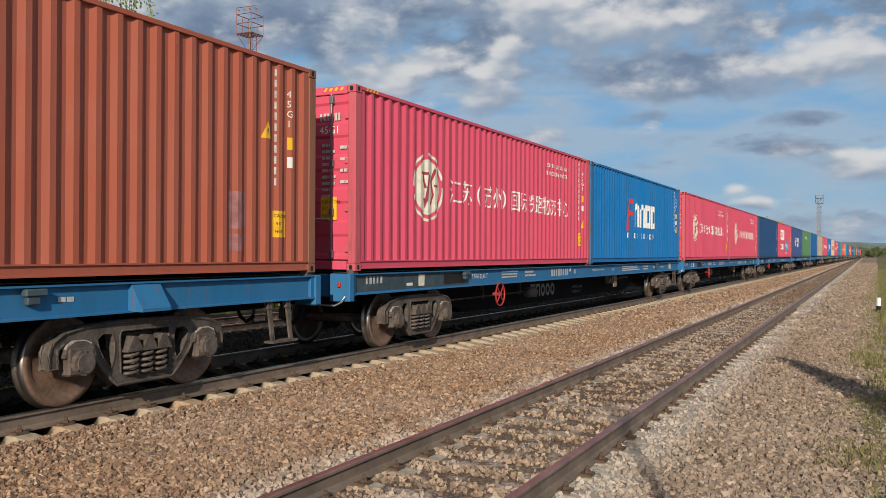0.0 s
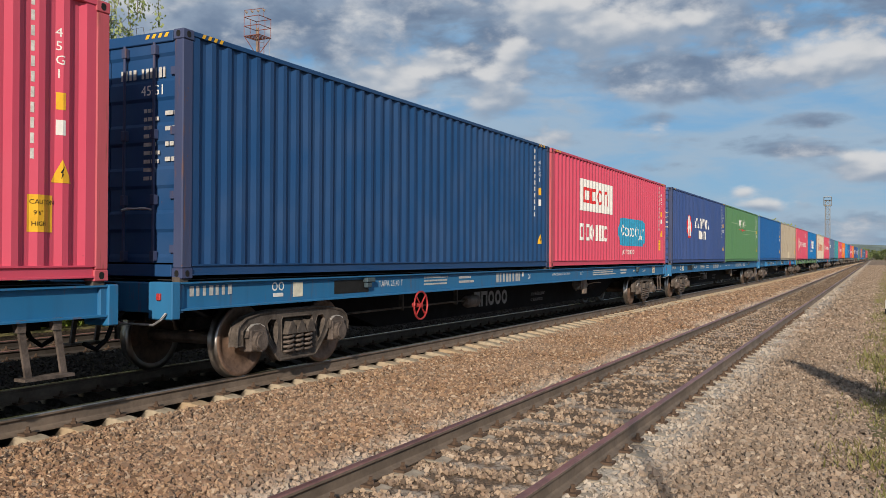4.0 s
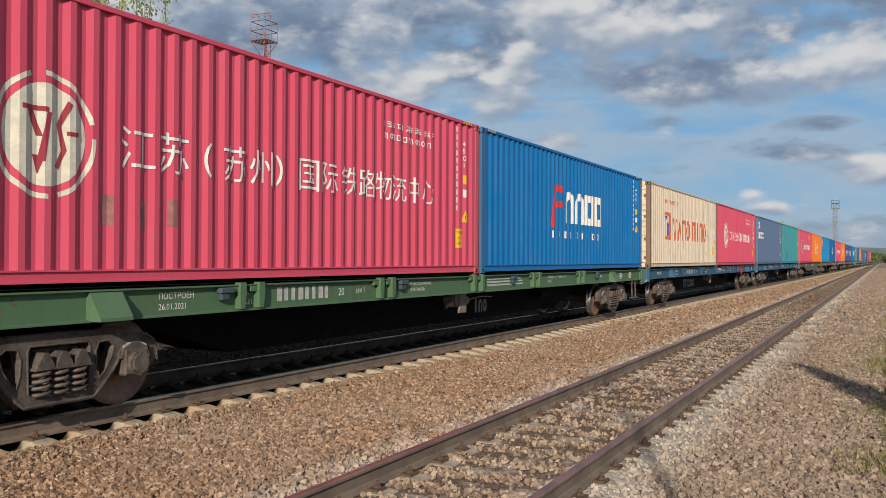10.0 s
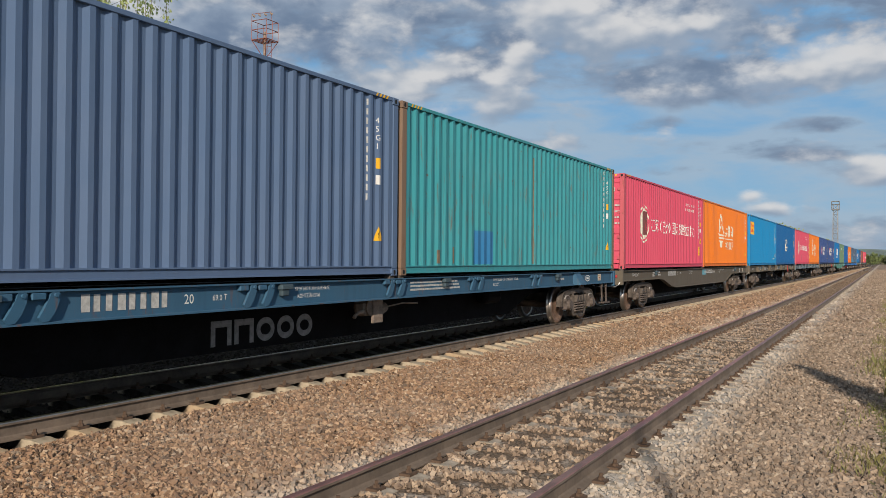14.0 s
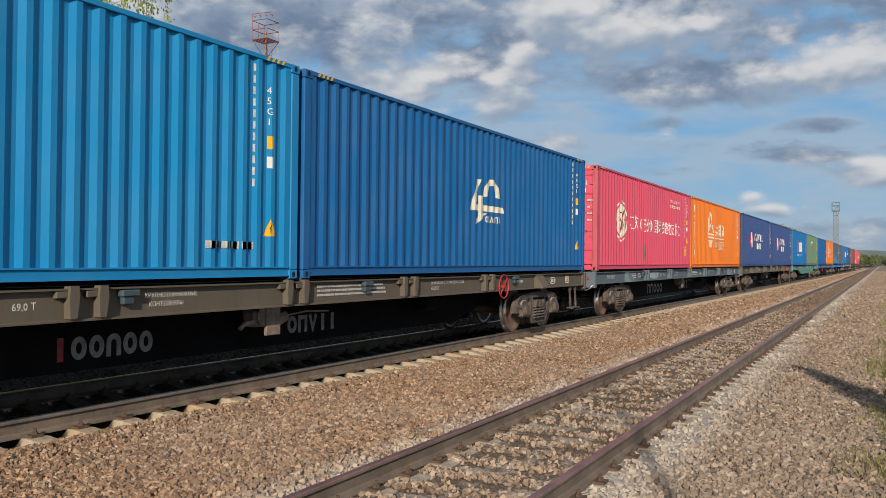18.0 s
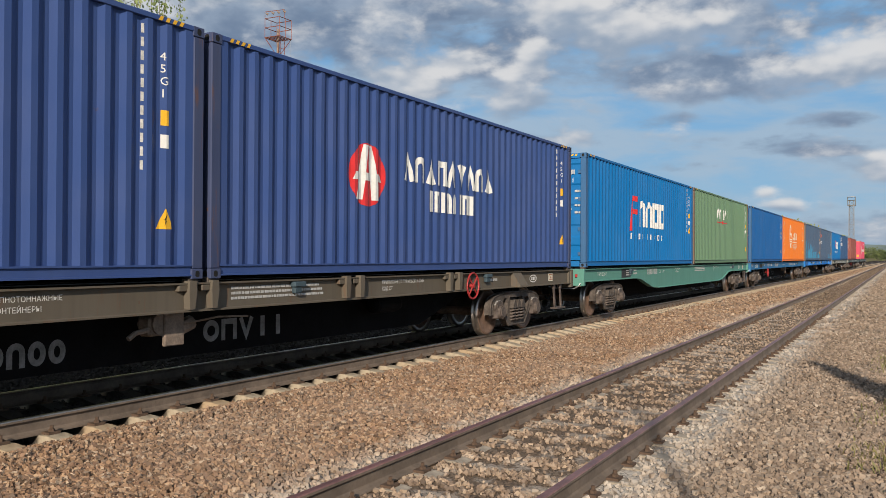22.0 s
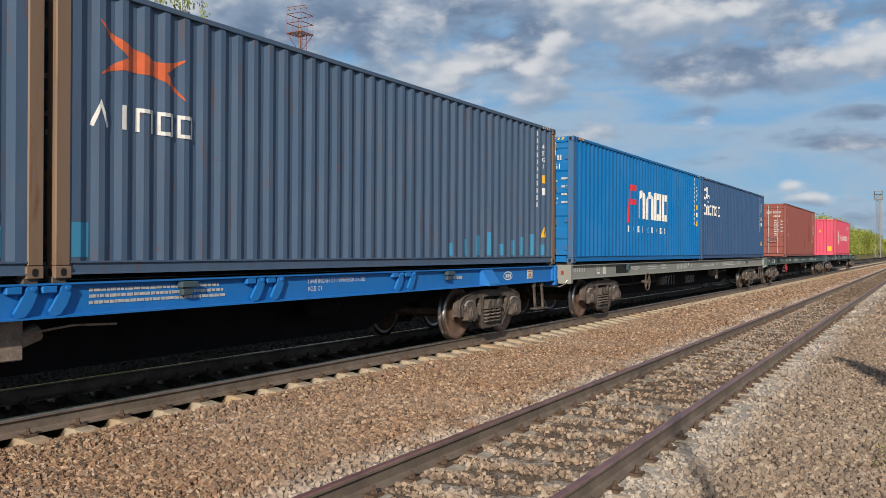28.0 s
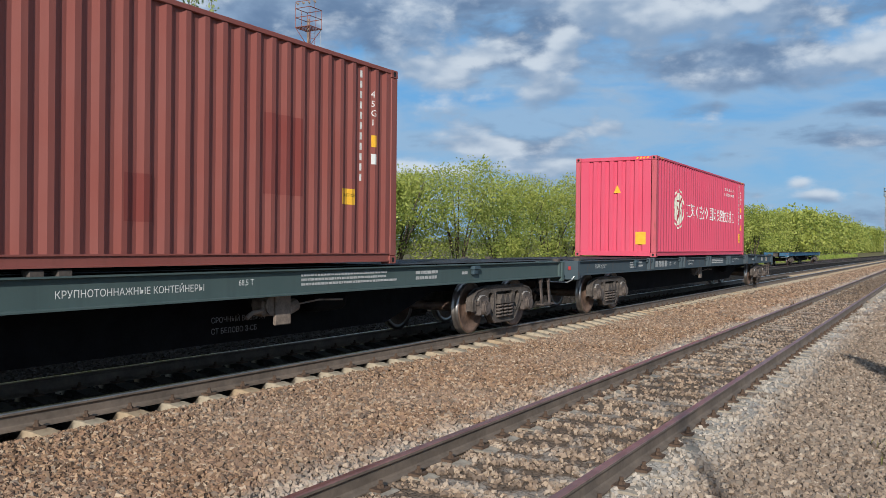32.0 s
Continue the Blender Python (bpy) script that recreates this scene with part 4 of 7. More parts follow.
    if kind == "yangming":
        def square():
            bm = bmesh.new()
            rect_poly(bm, 0.0, 0.86, 0.86, 0.98)
            rect_poly(bm, 0.0, 0.86, 0.0, 0.12)
            rect_poly(bm, 0.0, 0.13, 0.12, 0.86)
            rect_poly(bm, 0.73, 0.86, 0.12, 0.86)
            return bm

        def fork():
            bm = bmesh.new()
            flat_poly(bm, [(0.14, 0.84), (0.30, 0.84), (0.52, 0.56), (0.52, 0.14), (0.36, 0.14), (0.36, 0.54)])
            flat_poly(bm, [(0.52, 0.62), (0.60, 0.72), (0.72, 0.72), (0.54, 0.48)])
            return bm
        return [("brand_square", square, 2.2, 1.0, M_ORANGE_MARK), ("brand_fork", fork, 2.2, 1.0, M_BLUE_MARK)] + row("yvno", 3.45, 6.50, 1.02, 0.78, M_ORANGE_MARK, fill=0.88) + row("nino", 6.85, 9.78, 1.02, 0.78, M_ORANGE_MARK, fill=0.86) + row("yyy nl oono ty", 2.2, 4.25, 2.28, 0.16, M_ORANGE_MARK, "small_sign", 0.7)
    if kind == "cronos":
        def beast():
            bm = bmesh.new()
            ring_poly(bm, 0.27, 0.18, 0.22, 0.20, 0.08, 90, 330, 14)
            flat_poly(bm, [(0.30, 0.06), (0.58, 0.02), (0.68, 0.2), (0.58, 0.44), (0.42, 0.42), (0.50, 0.22)])
            flat_poly(bm, [(0.58, 0.02), (0.66, 0.06), (0.78, -0.08), (0.74, -0.12)])
            flat_poly(bm, [(0.62, 0.20), (0.82, 0.16), (0.88, 0.04), (0.84, 0.02), (0.78, 0.1), (0.63, 0.12)])
            return bm
        return [("brand_beast", beast, 0.25, 2.14, M_WHITE)] + row("odonos", 0.26, 2.9, 1.58, 0.38, M_WHITE, fill=0.84)
    if kind == "xines":
        def cross():
            """Two tapered strokes that cross, each bowed a little."""
            bm = bmesh.new()
            for (xa, za), (xb, zb), bow in (((0.0, 0.66), (1.12, 0.02), -0.05), ((0.02, 0.13), (1.12, 0.46), 0.05)):
                up, dn = [], []
                for k in range(13):
                    f = k / 12
                    x, z = xa + (xb - xa) * f, za + (zb - za) * f + bow * math.sin(2 * math.pi * f)
                    w = 0.012 + 0.075 * math.sin(math.pi * f) ** 1.5
                    up.append((x, z + w))
                    dn.append((x, z - w))
                flat_poly(bm, up + dn[::-1])
            return bm
        return [("brand_mark", cross, 0.50, 1.90, M_ORANGE_MARK)] + row("vines", 0.40, 1.80, 1.50, 0.25, M_WHITE, fill=0.80, thin=0.17)
    if kind in ("rail8", "rail8_side"):
        def train():
            bm = bmesh.new()
            ring_poly(bm, 0.68, 0.52, 0.44, 0.62, 0.17, 0, 200, 20)
            flat_poly(bm, [(0.0, 0.20), (0.72, 0.66), (0.95, 0.66), (0.55, 0.40), (0.30, 0.26)])
            flat_poly(bm, [(0.95, 0.66), (1.15, 0.62), (1.5, 0.34), (1.62, 0.24), (1.35, 0.26), (1.05, 0.5)])
            rect_poly(bm, 0.10, 1.66, 0.12, 0.20)
            rect_poly(bm, 0.20, 1.62, -0.02, 0.06)
            flat_poly(bm, [(0.3, -0.10), (1.22, -0.10), (1.05, -0.36), (0.76, -0.46), (0.46, -0.36)])
            return bm
        out = [("brand_train", train, 3.47, 1.32, M_CREAM)] + cells(3, 5.36, 7.70, 1.42, M_CREAM, 31, 0.78) + [("brand_rule", lambda: box_rule(2.3, 0.045), 5.36, 1.30, M_CREAM)] + characters("中欧亚班列", 5.38, 7.70, 0.80, M_CREAM, 0.9)
        if kind == "rail8_side":
            out += [("character", (lambda ch=ch: glyph(ch, 0.34)), 0.48, 0.46 + k * 0.36, M_CREAM) for k, ch in enumerate("港陆际国州赣")]
        return out
    if kind == "uc":
        def four():
            bm = bmesh.new()
            flat_poly(bm, [(0.05, 0.22), (0.30, 0.80), (0.48, 0.80), (0.22, 0.30), (1.55, 0.30), (1.6, 0.18), (0.0, 0.18)])
            rect_poly(bm, 0.40, 0.56, 0.05, 0.48)
            ring_poly(bm, 1.0, 0.52, 0.36, 0.32, 0.13, -10, 190, 14)
            flat_poly(bm, [(0.2, -0.08), (0.5, 0.14), (0.75, 0.14), (0.34, -0.08)])
            return bm
        return [("brand_mark", four, 5.32, 1.06, M_CREAM)] + row("onvdny", 6.02, 6.75, 1.02, 0.13, M_CREAM, "brand_line_sign", 0.8)
    if kind == "plaque":
        def ring():
            bm = bmesh.new()
            ring_poly(bm, 0.40, 0.36, 0.27, 0.27, 0.04)
            rect_poly(bm, 0.28, 0.34, 0.18, 0.54)
            rect_poly(bm, 0.46, 0.52, 0.18, 0.54)
            return bm
        return [("sign_plate", lambda: box_rule(1.5, 0.72), 0.18, 1.80, M_YELLOW), ("sign_ring", ring, 0.18, 1.80, M_RED)] + row("losisoo", 0.9, 1.62, 2.22, 0.13, M_RED, "small_sign", 0.8) + cells(3, 0.92, 1.6, 1.93, M_RED, 40) + [("label_plate", lambda: bars_bm(1, 0.09, 0.03, 0.9, 0.0, 8, 0.02), 10.45, 0.48, M_WHITE)]
    if kind == "soon":
        def plate():
            bm = bmesh.new()
            disc_poly(bm, 0.42, 0.43, 0.42, 0.43)
            rect_poly(bm, 0.42, 3.0, 0.0, 0.86)
            flat_poly(bm, [(3.0, 0.0), (3.12, 0.12), (3.36, 0.0), (3.28, 0.25), (3.24, 0.62), (3.14, 0.78), (3.0, 0.86)])
            return bm
        return [("speech_plate", plate, 6.0, 0.60, M_PATCH_SKY), ("lettering", lambda: text_bm("Скоро буду", 0.50), 6.28, 0.90, M_WHITE), ("lettering", lambda: text_bm("Доставлено", 0.25), 6.35, 0.34, M_WHITE), ("white_plate", lambda: box_rule(3.0, 0.85), 2.3, 1.5, M_WHITE)] + row("esod", 2.6, 5.0, 1.72, 0.42, M_RED) + row("eeoiso", 2.3, 4.9, 0.7, 0.45, M_WHITE)
    return []


def disc_of(r):
    bm = bmesh.new()
    disc_poly(bm, 0, 0, r, r)
    return bm


def box_rule(w, h):
    bm = bmesh.new()
    rect_poly(bm, 0, w, 0, h)
    return bm


def hazard_bm(n, w, h):
    bm = bmesh.new()
    step = w / n
    for k in range(n):
        if k % 2 == 0:
            flat_poly(bm, [(k * step, 0), ((k + 1) * step, 0), ((k + 1) * step + h * 0.6, h), (k * step + h * 0.6, h)])
    return bm


def container(colour_mat, frame_mat, logo, label, at, doors=True, hazard=True, patches=(), caution=True, bars=None, old=False):
    bars = bars or frame_mat
    c = thing("shipping_container", at, label, "container", "containers on the train")
    for s, name in ((1, "side_panel"), (-1, "side_panel")):
        part(name, shared("side_panel", side_panel_bm), colour_mat, c, at=pose(0, 0, 0) if s > 0 else pose(CL, 0, 0, 0, 0, 180))
    part("roof", shared("container_roof", roof_bm), colour_mat, c)
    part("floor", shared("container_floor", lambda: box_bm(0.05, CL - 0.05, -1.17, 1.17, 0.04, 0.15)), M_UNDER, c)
    near_end = pose(0, 0, 0)
    far_end = pose(CL, 0, 0, 0, 0, 180)
    wall_end, door_end = (far_end, near_end) if doors else (near_end, far_end)
    part("end_wall", shared("end_panel", end_panel_bm), colour_mat, c, at=wall_end)
    for m in (near_end, far_end):
        for s in (-1, 1):
            part("corner_post", shared("corner_post|%d" % s, lambda: box_bm(0.0, 0.165, min(s * CW / 2, s * (CW / 2 - 0.14)), max(s * CW / 2, s * (CW / 2 - 0.14)), 0.118, CH - 0.118, c=0.012)), frame_mat, c, at=m)
            for top in (0, 1):
                k = part("corner_casting", shared("corner_casting", casting_bm), frame_mat, c, at=m @ pose(0, -CW / 2 - 0.003 if s < 0 else CW / 2 + 0.003 - 0.162, (CH - 0.118 + 0.003) if top else 0))
                sl = shared("casting_slot", slot_bm)
                part("slot", sl, M_BLACK, k, at=pose(0.089, -0.0025 if s < 0 else 0.1605, 0.059))
                part("slot", sl, M_BLACK, k, at=pose(-0.0025, 0.081, 0.059, 0, 0, -90))
    for s in (-1, 1):
        y0, y1 = sorted((s * CW / 2, s * (CW / 2 - 0.06)))
        part("top_rail", shared("top_rail|%d" % s, lambda: box_bm(0.165, CL - 0.165, y0, y1, CH - 0.062, CH, c=0.006)), colour_mat, c)

        def low():
            bm = bmesh.new()
            o, i = s * CW / 2, s * (CW / 2 - 0.06)
            sec = [(o, 0.035), (i, 0.035), (i, 0.165), (o, 0.165), (o, 0.147), (o - s * 0.022, 0.143), (o - s * 0.022, 0.056), (o, 0.052)]
            a = [bm.verts.new((0.172, y, z)) for y, z in sec]
            b = [bm.verts.new((CL - 0.172, y, z)) for y, z in sec]
            bm.faces.new(a)
            bm.faces.new(b[::-1])
            for k in range(8):
                bm.faces.new((a[k], a[(k + 1) % 8], b[(k + 1) % 8], b[k]))
            bmesh.ops.recalc_face_normals(bm, faces=bm.faces[:])
            return bm
        part("bottom_rail", shared("bottom_rail|%d" % s, low), colour_mat, c)
    # door end: header, sill, two leaves with locking bars
    part("door_header", shared("door_header", lambda: box_bm(0.0, 0.10, -CW / 2 + 0.165, CW / 2 - 0.165, CH - 0.13, CH - 0.005, c=0.008)), colour_mat, c, at=door_end)
    part("door_sill", shared("door_sill", lambda: box_bm(0.0, 0.10, -CW / 2 + 0.165, CW / 2 - 0.165, 0.02, 0.16, c=0.008)), colour_mat, c, at=door_end)
    part("end_header", shared("end_header", lambda: box_bm(0.0, 0.08, -CW / 2 + 0.165, CW / 2 - 0.165, CH - 0.11, CH - 0.005, c=0.008)), colour_mat, c, at=wall_end)
    part("end_sill", shared("end_sill", lambda: box_bm(0.0, 0.08, -CW / 2 + 0.165, CW / 2 - 0.165, 0.02, 0.16, c=0.008)), colour_mat, c, at=wall_end)
    for s in (-1, 1):
        d = part("door", shared("container_door", door_bm), colour_mat, c, at=door_end @ pose(0.03, -1.08 if s < 0 else 0.01, 0.18))
        for yy in ((0.30, 0.78)):
            b = part("locking_bar", shared("locking_bar", lambda: cyl(bmesh.new(), 0.017, (-0.045, 0, 0.0), (-0.045, 0, 2.585), 8)), bars, d, at=(0, yy, 0))

        for yy in (0.30, 0.78):
            for zz in (0.02, 0.68, 1.45, 2.44):
                part("bar_guide", shared("bar_guide", lambda: box_bm(-0.07, 0.0, -0.035, 0.035, 0, 0.12, c=0.008)), bars, d, at=(0, yy, zz))

        for yy, q in ((0.30, 1), (0.78, -1)):
            def handle():
                bm = tube(bmesh.new(), [(-0.075, yy, 0.62), (-0.085, yy + q * 0.1, 0.64), (-0.085, yy + q * 0.42, 0.63)], 0.014)
                return bm
            part("handle", shared("door_handle|%d" % q, handle), M_STEEL, d, "galvanised steel handle")
            if old:
                part("handle", shared("door_handle|%d" % q, handle), M_STEEL, d, at=(0, 0, 0.19))
                part("handle_plate", shared("handle_plate|%d" % q, lambda: box_bm(-0.03, -0.002, yy + q * 0.16 - 0.06, yy + q * 0.16 + 0.06, 0.56, 0.90, c=0.006)), frame_mat, d)
        for zz in (0.12, 0.75, 1.5, 2.2):
            part("hinge", shared("door_hinge", lambda: box_bm(-0.015, 0.01, 0, 0.10, 0, 0.09)), frame_mat, d, at=(0, -0.03 if s < 0 else 1.0, zz))
        if s < 0:
            part("code_marking", shared("door_code", lambda: rot_end(digit_bars(11, 0.048, 0.12, 0.02, (4,)))), M_DIM, d, at=(-0.003, 0.88, 2.30))
            part("size_code", shared("door_size", lambda: rot_end(text_bm("45G1", 0.17))), M_WHITE, d, at=(-0.003, 0.55, 1.98))
            part("weight_marking", shared("door_weights", lambda: rot_end(bars_bm(9, 0.045, 0.055, 0.26, 0.002, 22, 0.35))), M_DIM, d, at=(-0.003, 0.50, 1.82))
            part("weight_marking", shared("door_words", lambda: rot_end(bars_bm(4, 0.05, 0.13, 0.22, 0.002, 23, 0.2))), M_DIM, d, at=(-0.003, 0.16, 1.78))
            if old:
                part("warning_triangle", shared("door_triangle", lambda: rot_end(tri_bm(0.16))), M_BLACK, d, "small black warning triangle", at=(-0.003, 0.84, 0.60))
            if caution and not old:
                w = part("height_warning", shared("height_plate", lambda: rot_end(box_bm(0, 0.30, -0.002, 0, -0.36, 0))), M_YELLOW, d, at=(-0.003, 0.52, 0.98))
                part("warning_words", shared("height_words", lambda: rot_end(words_block(("CAUTION", "9'6\"", "HIGH"), 0.075, 0.11))), M_BLACK, w, at=(-0.003, -0.01, -0.10))
        elif old:
            w = part("height_warning", shared("height_plate_wide", lambda: rot_end(box_bm(0, 0.36, -0.002, 0, -0.20, 0))), M_YELLOW, d, "yellow height warning plate", at=(-0.003, 0.36, 1.42))
            part("warning_words", shared("height_words_wide", lambda: rot_end(words_block(("CAUTION",), 0.085, 0.11))), M_BLACK, w, at=(-0.003, -0.005, -0.10))
            part("document_plate", shared("document_plate", lambda: box_bm(-0.012, -0.002, 0.20, 0.52, 0.52, 0.98, c=0.006)), WORN_POST, d, "grey scraped document plate")
            for k, (yy, zz, ww, hh) in enumerate(((0.16, 2.16, 0.16, 0.16), (0.14, 1.80, 0.07, 0.22), (0.42, 1.86, 0.06, 0.12))):
                part("paint_scrap", shared("paint_scrap|%d" % k, lambda: rot_end(box_rule(ww, hh))), M_CREAM, d, at=(-0.003, 1.0 - yy, zz))
    if hazard:
        for x in (0.30, CL - 0.30 - 0.4):
            part("hazard_stripe", shared("hazard", lambda: hazard_bm(8, 0.40, 0.05)), M_YELLOW, c, "yellow and black hazard stripe", at=pose(x, -CW / 2 - 0.002, CH - 0.056))
        part("hazard_stripe", shared("hazard", lambda: hazard_bm(8, 0.40, 0.05)), M_YELLOW, c, at=near_end @ pose(-0.002, -0.62, CH - 0.075, 0, 0, -90))
    if not doors:
        part("height_warning", shared("end_caution", lambda: rot_end(box_bm(0, 0.30, -0.002, 0, -0.36, 0))), M_YELLOW, c, "yellow height warning plate", at=(0.015, -0.62, 0.72))
        part("warning_triangle", shared("end_triangle", lambda: rot_end(tri_bm(0.22))), M_YELLOW, c, at=(0.015, 0.05, 1.85))
    # painted codes near the far end of the side
    part("code_marking", shared("side_code", lambda: wrap_on_side(up_bars("zzzzzzzzzzz", 0.045, 0.10, 0.047), 11.28, 1.19)), M_DIM, c)
    part("size_code", shared("side_size", lambda: wrap_on_side(up_words("45G1", 0.13), 11.56, 2.02)), M_WHITE, c)
    tz = 1.80 if not hazard else (0.98 if caution else 1.14 if logo == "fares" else 0.56)
    if not old:
        part("warning_triangle", shared("warning_triangle|%g" % tz, lambda: wrap_on_side(tri_bm(0.22), 11.0 if tz > 1.5 else 11.52, tz)), M_YELLOW, c, "yellow warning triangle")
    if old:
        part("height_warning", shared("side_caution_low", lambda: wrap_on_side(box_rule(0.30, 0.22), 10.85, 0.84)), M_YELLOW, c, "yellow height warning plate")
        part("plate_words", shared("side_caution_low_words", lambda: wrap_on_side(words_block(("CAUTION",), 0.062, 0.1), 10.86, 0.95, 0.005)), M_BLACK, c)
    elif caution:
        part("height_warning", shared("side_caution", lambda: wrap_on_side(box_rule(0.28, 0.36), 11.26, 0.49)), M_YELLOW, c, "yellow height warning plate")
        part("plate_words", shared("side_caution_words", lambda: wrap_on_side(words_block(("CAUTION", "  9'6\"", " HIGH"), 0.062, 0.105), 11.27, 0.76, 0.005)), M_BLACK, c)
    if not old:
        part("triangle_sign", shared("triangle_sign|%g" % tz, lambda: wrap_on_side(bolt_bm(), (11.0 if tz > 1.5 else 11.52) + 0.11, tz + 0.04, 0.005)), M_BLACK, c)
    part("small_plate", shared("side_small", lambda: wrap_on_side(box_rule(0.09, 0.17), 11.57, 1.70)), M_YELLOW, c)
    part("inspection_plate", shared("side_small2", lambda: wrap_on_side(box_rule(0.09, 0.15), 11.57, 1.45)), M_WHITE, c)
    for i, (nm, build, x, z, m) in enumerate(logos(logo)):
        dark = paint("emblem_red", (0.33, 0.035, 0.055), 0.2) if m == "self" else m
        part(nm, shared("%s|%s|%d" % (nm, logo, i), lambda: wrap_on_side(build(), x, z, 0.0025 + 0.002 * min(i, 4))), dark, c)
    for i, (x, z, w, h, m) in enumerate(patches):
        part("paint_patch", wrap_on_side(box_rule(w, h), x, z), m, c)
    return c


def rot_end(bm):
    """From facing -y to facing -x."""
    bm.transform(Matrix.Rotation(radians(-90), 4, "Z"))
    return bm


def words_block(lines, size, step):
    bm = bmesh.new()
    for i, w in enumerate(lines):
        b = text_bm(w, size)
        me = finish("words", b)
        me.transform(Matrix.Translation((0.01, 0, -i * step)))
        bm.from_mesh(me)
        bpy.data.meshes.remove(me)
    return bm


def digit_bars(n, w, h, gap, skip=()):
    """A code of signs too small to read: a row of narrow bars, each cut in two."""
    bm = bmesh.new()
    for k in range(n):
        if k not in skip:
            x = k * (w + gap)
            rect_poly(bm, x, x + w * (0.75 if k % 3 else 1.0), -h, 0)
    return bm


def up_bars(kinds, w, h, gap):
    """A code painted upright, its signs too small to read."""
    bm = bmesh.new()
    for k, q in enumerate(reversed(kinds)):
        sign_shape(bm, 0, k * (h + gap), w, h, q, 0.16)
    return bm


def up_words(word, size):
    bm = bmesh.new()
    for i, ch in enumerate(word):
        me = finish("words", text_bm(ch, size))
        me.transform(Matrix.Translation((0, 0, -i * size * 1.05 + 0.4)))
        bm.from_mesh(me)
        bpy.data.meshes.remove(me)
    return bm


def bolt_bm():
    bm = bmesh.new()
    flat_poly(bm, [(-0.012, 0.0), (0.012, 0.05), (0.0, 0.055), (0.022, 0.13), (-0.02, 0.06), (-0.004, 0.055)])
    return bm


def tri_bm(s):
    bm = bmesh.new()
    flat_poly(bm, [(0, 0), (s, 0), (s / 2, s * 1.05)])
    return bm


# ---- flat wagons ----
def side_frame_bm():
    """A cast bogie side frame: one plate with jaws and windows, its edges thickened."""
    bm = bmesh.new()
    w = 0.06
    half = [(0.5, 0.85), (0.85, 0.825), (1.10, 0.775), (1.22, 0.70), (1.27, 0.60), (1.27, 0.43), (1.17, 0.43), (1.17, 0.62), (1.10, 0.67), (0.80, 0.67), (0.735, 0.60), (0.725, 0.52), (0.66, 0.43), (0.49, 0.25), (0.40, 0.175)]
    hole = [(0.675, 0.685), (0.60, 0.745), (0.475, 0.735), (0.435, 0.64), (0.445, 0.48), (0.485, 0.365), (0.555, 0.43), (0.64, 0.565)]
    win = [(-0.34, 0.755), (0.34, 0.755), (0.365, 0.70), (0.355, 0.30), (0.30, 0.25), (-0.30, 0.25), (-0.355, 0.30), (-0.365, 0.70)]
    loops = [half + [(-x, z) for x, z in reversed(half)], hole, [(-x, z) for x, z in reversed(hole)], win]
    edges = []
    for lp in loops:
        vs = [bm.verts.new((x, -w, z)) for x, z in lp]
        edges += [bm.edges.new((vs[i], vs[(i + 1) % len(vs)])) for i in range(len(vs))]
    faces = [f for f in bmesh.ops.triangle_fill(bm, use_beauty=True, edges=edges)["geom"] if isinstance(f, bmesh.types.BMFace)]
    ext = bmesh.ops.extrude_face_region(bm, geom=faces)["geom"]
    bmesh.ops.translate(bm, vec=(0, 2 * w, 0), verts=[v for v in ext if isinstance(v, bmesh.types.BMVert)])
    bmesh.ops.recalc_face_normals(bm, faces=bm.faces[:])
    for lp, r in zip(loops, (0.022, 0.010, 0.010, 0.012)):
        for y in (-w, w):
            tube(bm, [(x, y, z) for x, z in lp + lp[:1]], r, 6)
    return bm


def spring_bm():
    bm = bmesh.new()
    turns, n = 4.2, 44
    pts = [(0.088 * math.cos(2 * math.pi * turns * k / n), 0.088 * math.sin(2 * math.pi * turns * k / n), 0.245 + 0.27 * k / n) for k in range(n + 1)]
    return tube(bm, pts, 0.021, 5)


def bolster_bm():
    bm = box_bm(-0.22, 0.22, -0.85, 0.85, 0.50, 0.74, c=0.02)
    for s in (-1, 1):
        y0, y1 = s * 1.02 - 0.14, s * 1.02 + 0.14
        inner = sorted((s * 0.86, s * 0.96))
        box(bm, -0.33, 0.33, inner[0], inner[1], 0.58, 0.72, c=0.015)
        box(bm, -0.335, 0.335, y0, y1, 0.515, 0.545, c=0.008)
        for x in (-0.215, 0.0, 0.215):
            slab(bm, [(x - 0.10, 0.54), (x + 0.10, 0.54), (x + 0.085, 0.585), (x + 0.025, 0.69), (x - 0.025, 0.69), (x - 0.085, 0.585)], y0, y1)
    return bm


def axle_box_bm():
    bm = box_bm(-0.16, 0.16, -0.10, 0.10, -0.13, 0.16, c=0.02)
    cyl(bm, 0.135, (0, 0.02, 0), (0, -0.155, 0), 18)
    cyl(bm, 0.105, (0, -0.15, 0), (0, -0.175, 0), 18)
    slab(bm, [(-0.20, 0.06), (-0.16, 0.17), (-0.06, 0.22), (0.06, 0.22), (0.16, 0.17), (0.20, 0.06), (0.15, 0.06), (0.12, 0.14), (-0.12, 0.14), (-0.15, 0.06)], -0.085, 0.085)
    for a in range(6):
        t = radians(a * 60 + 30)
        cyl(bm, 0.013, (0.118 * math.cos(t), -0.15, 0.118 * math.sin(t)), (0.118 * math.cos(t), -0.165, 0.118 * math.sin(t)), 6)
    return bm


R_WHEEL = 0.475


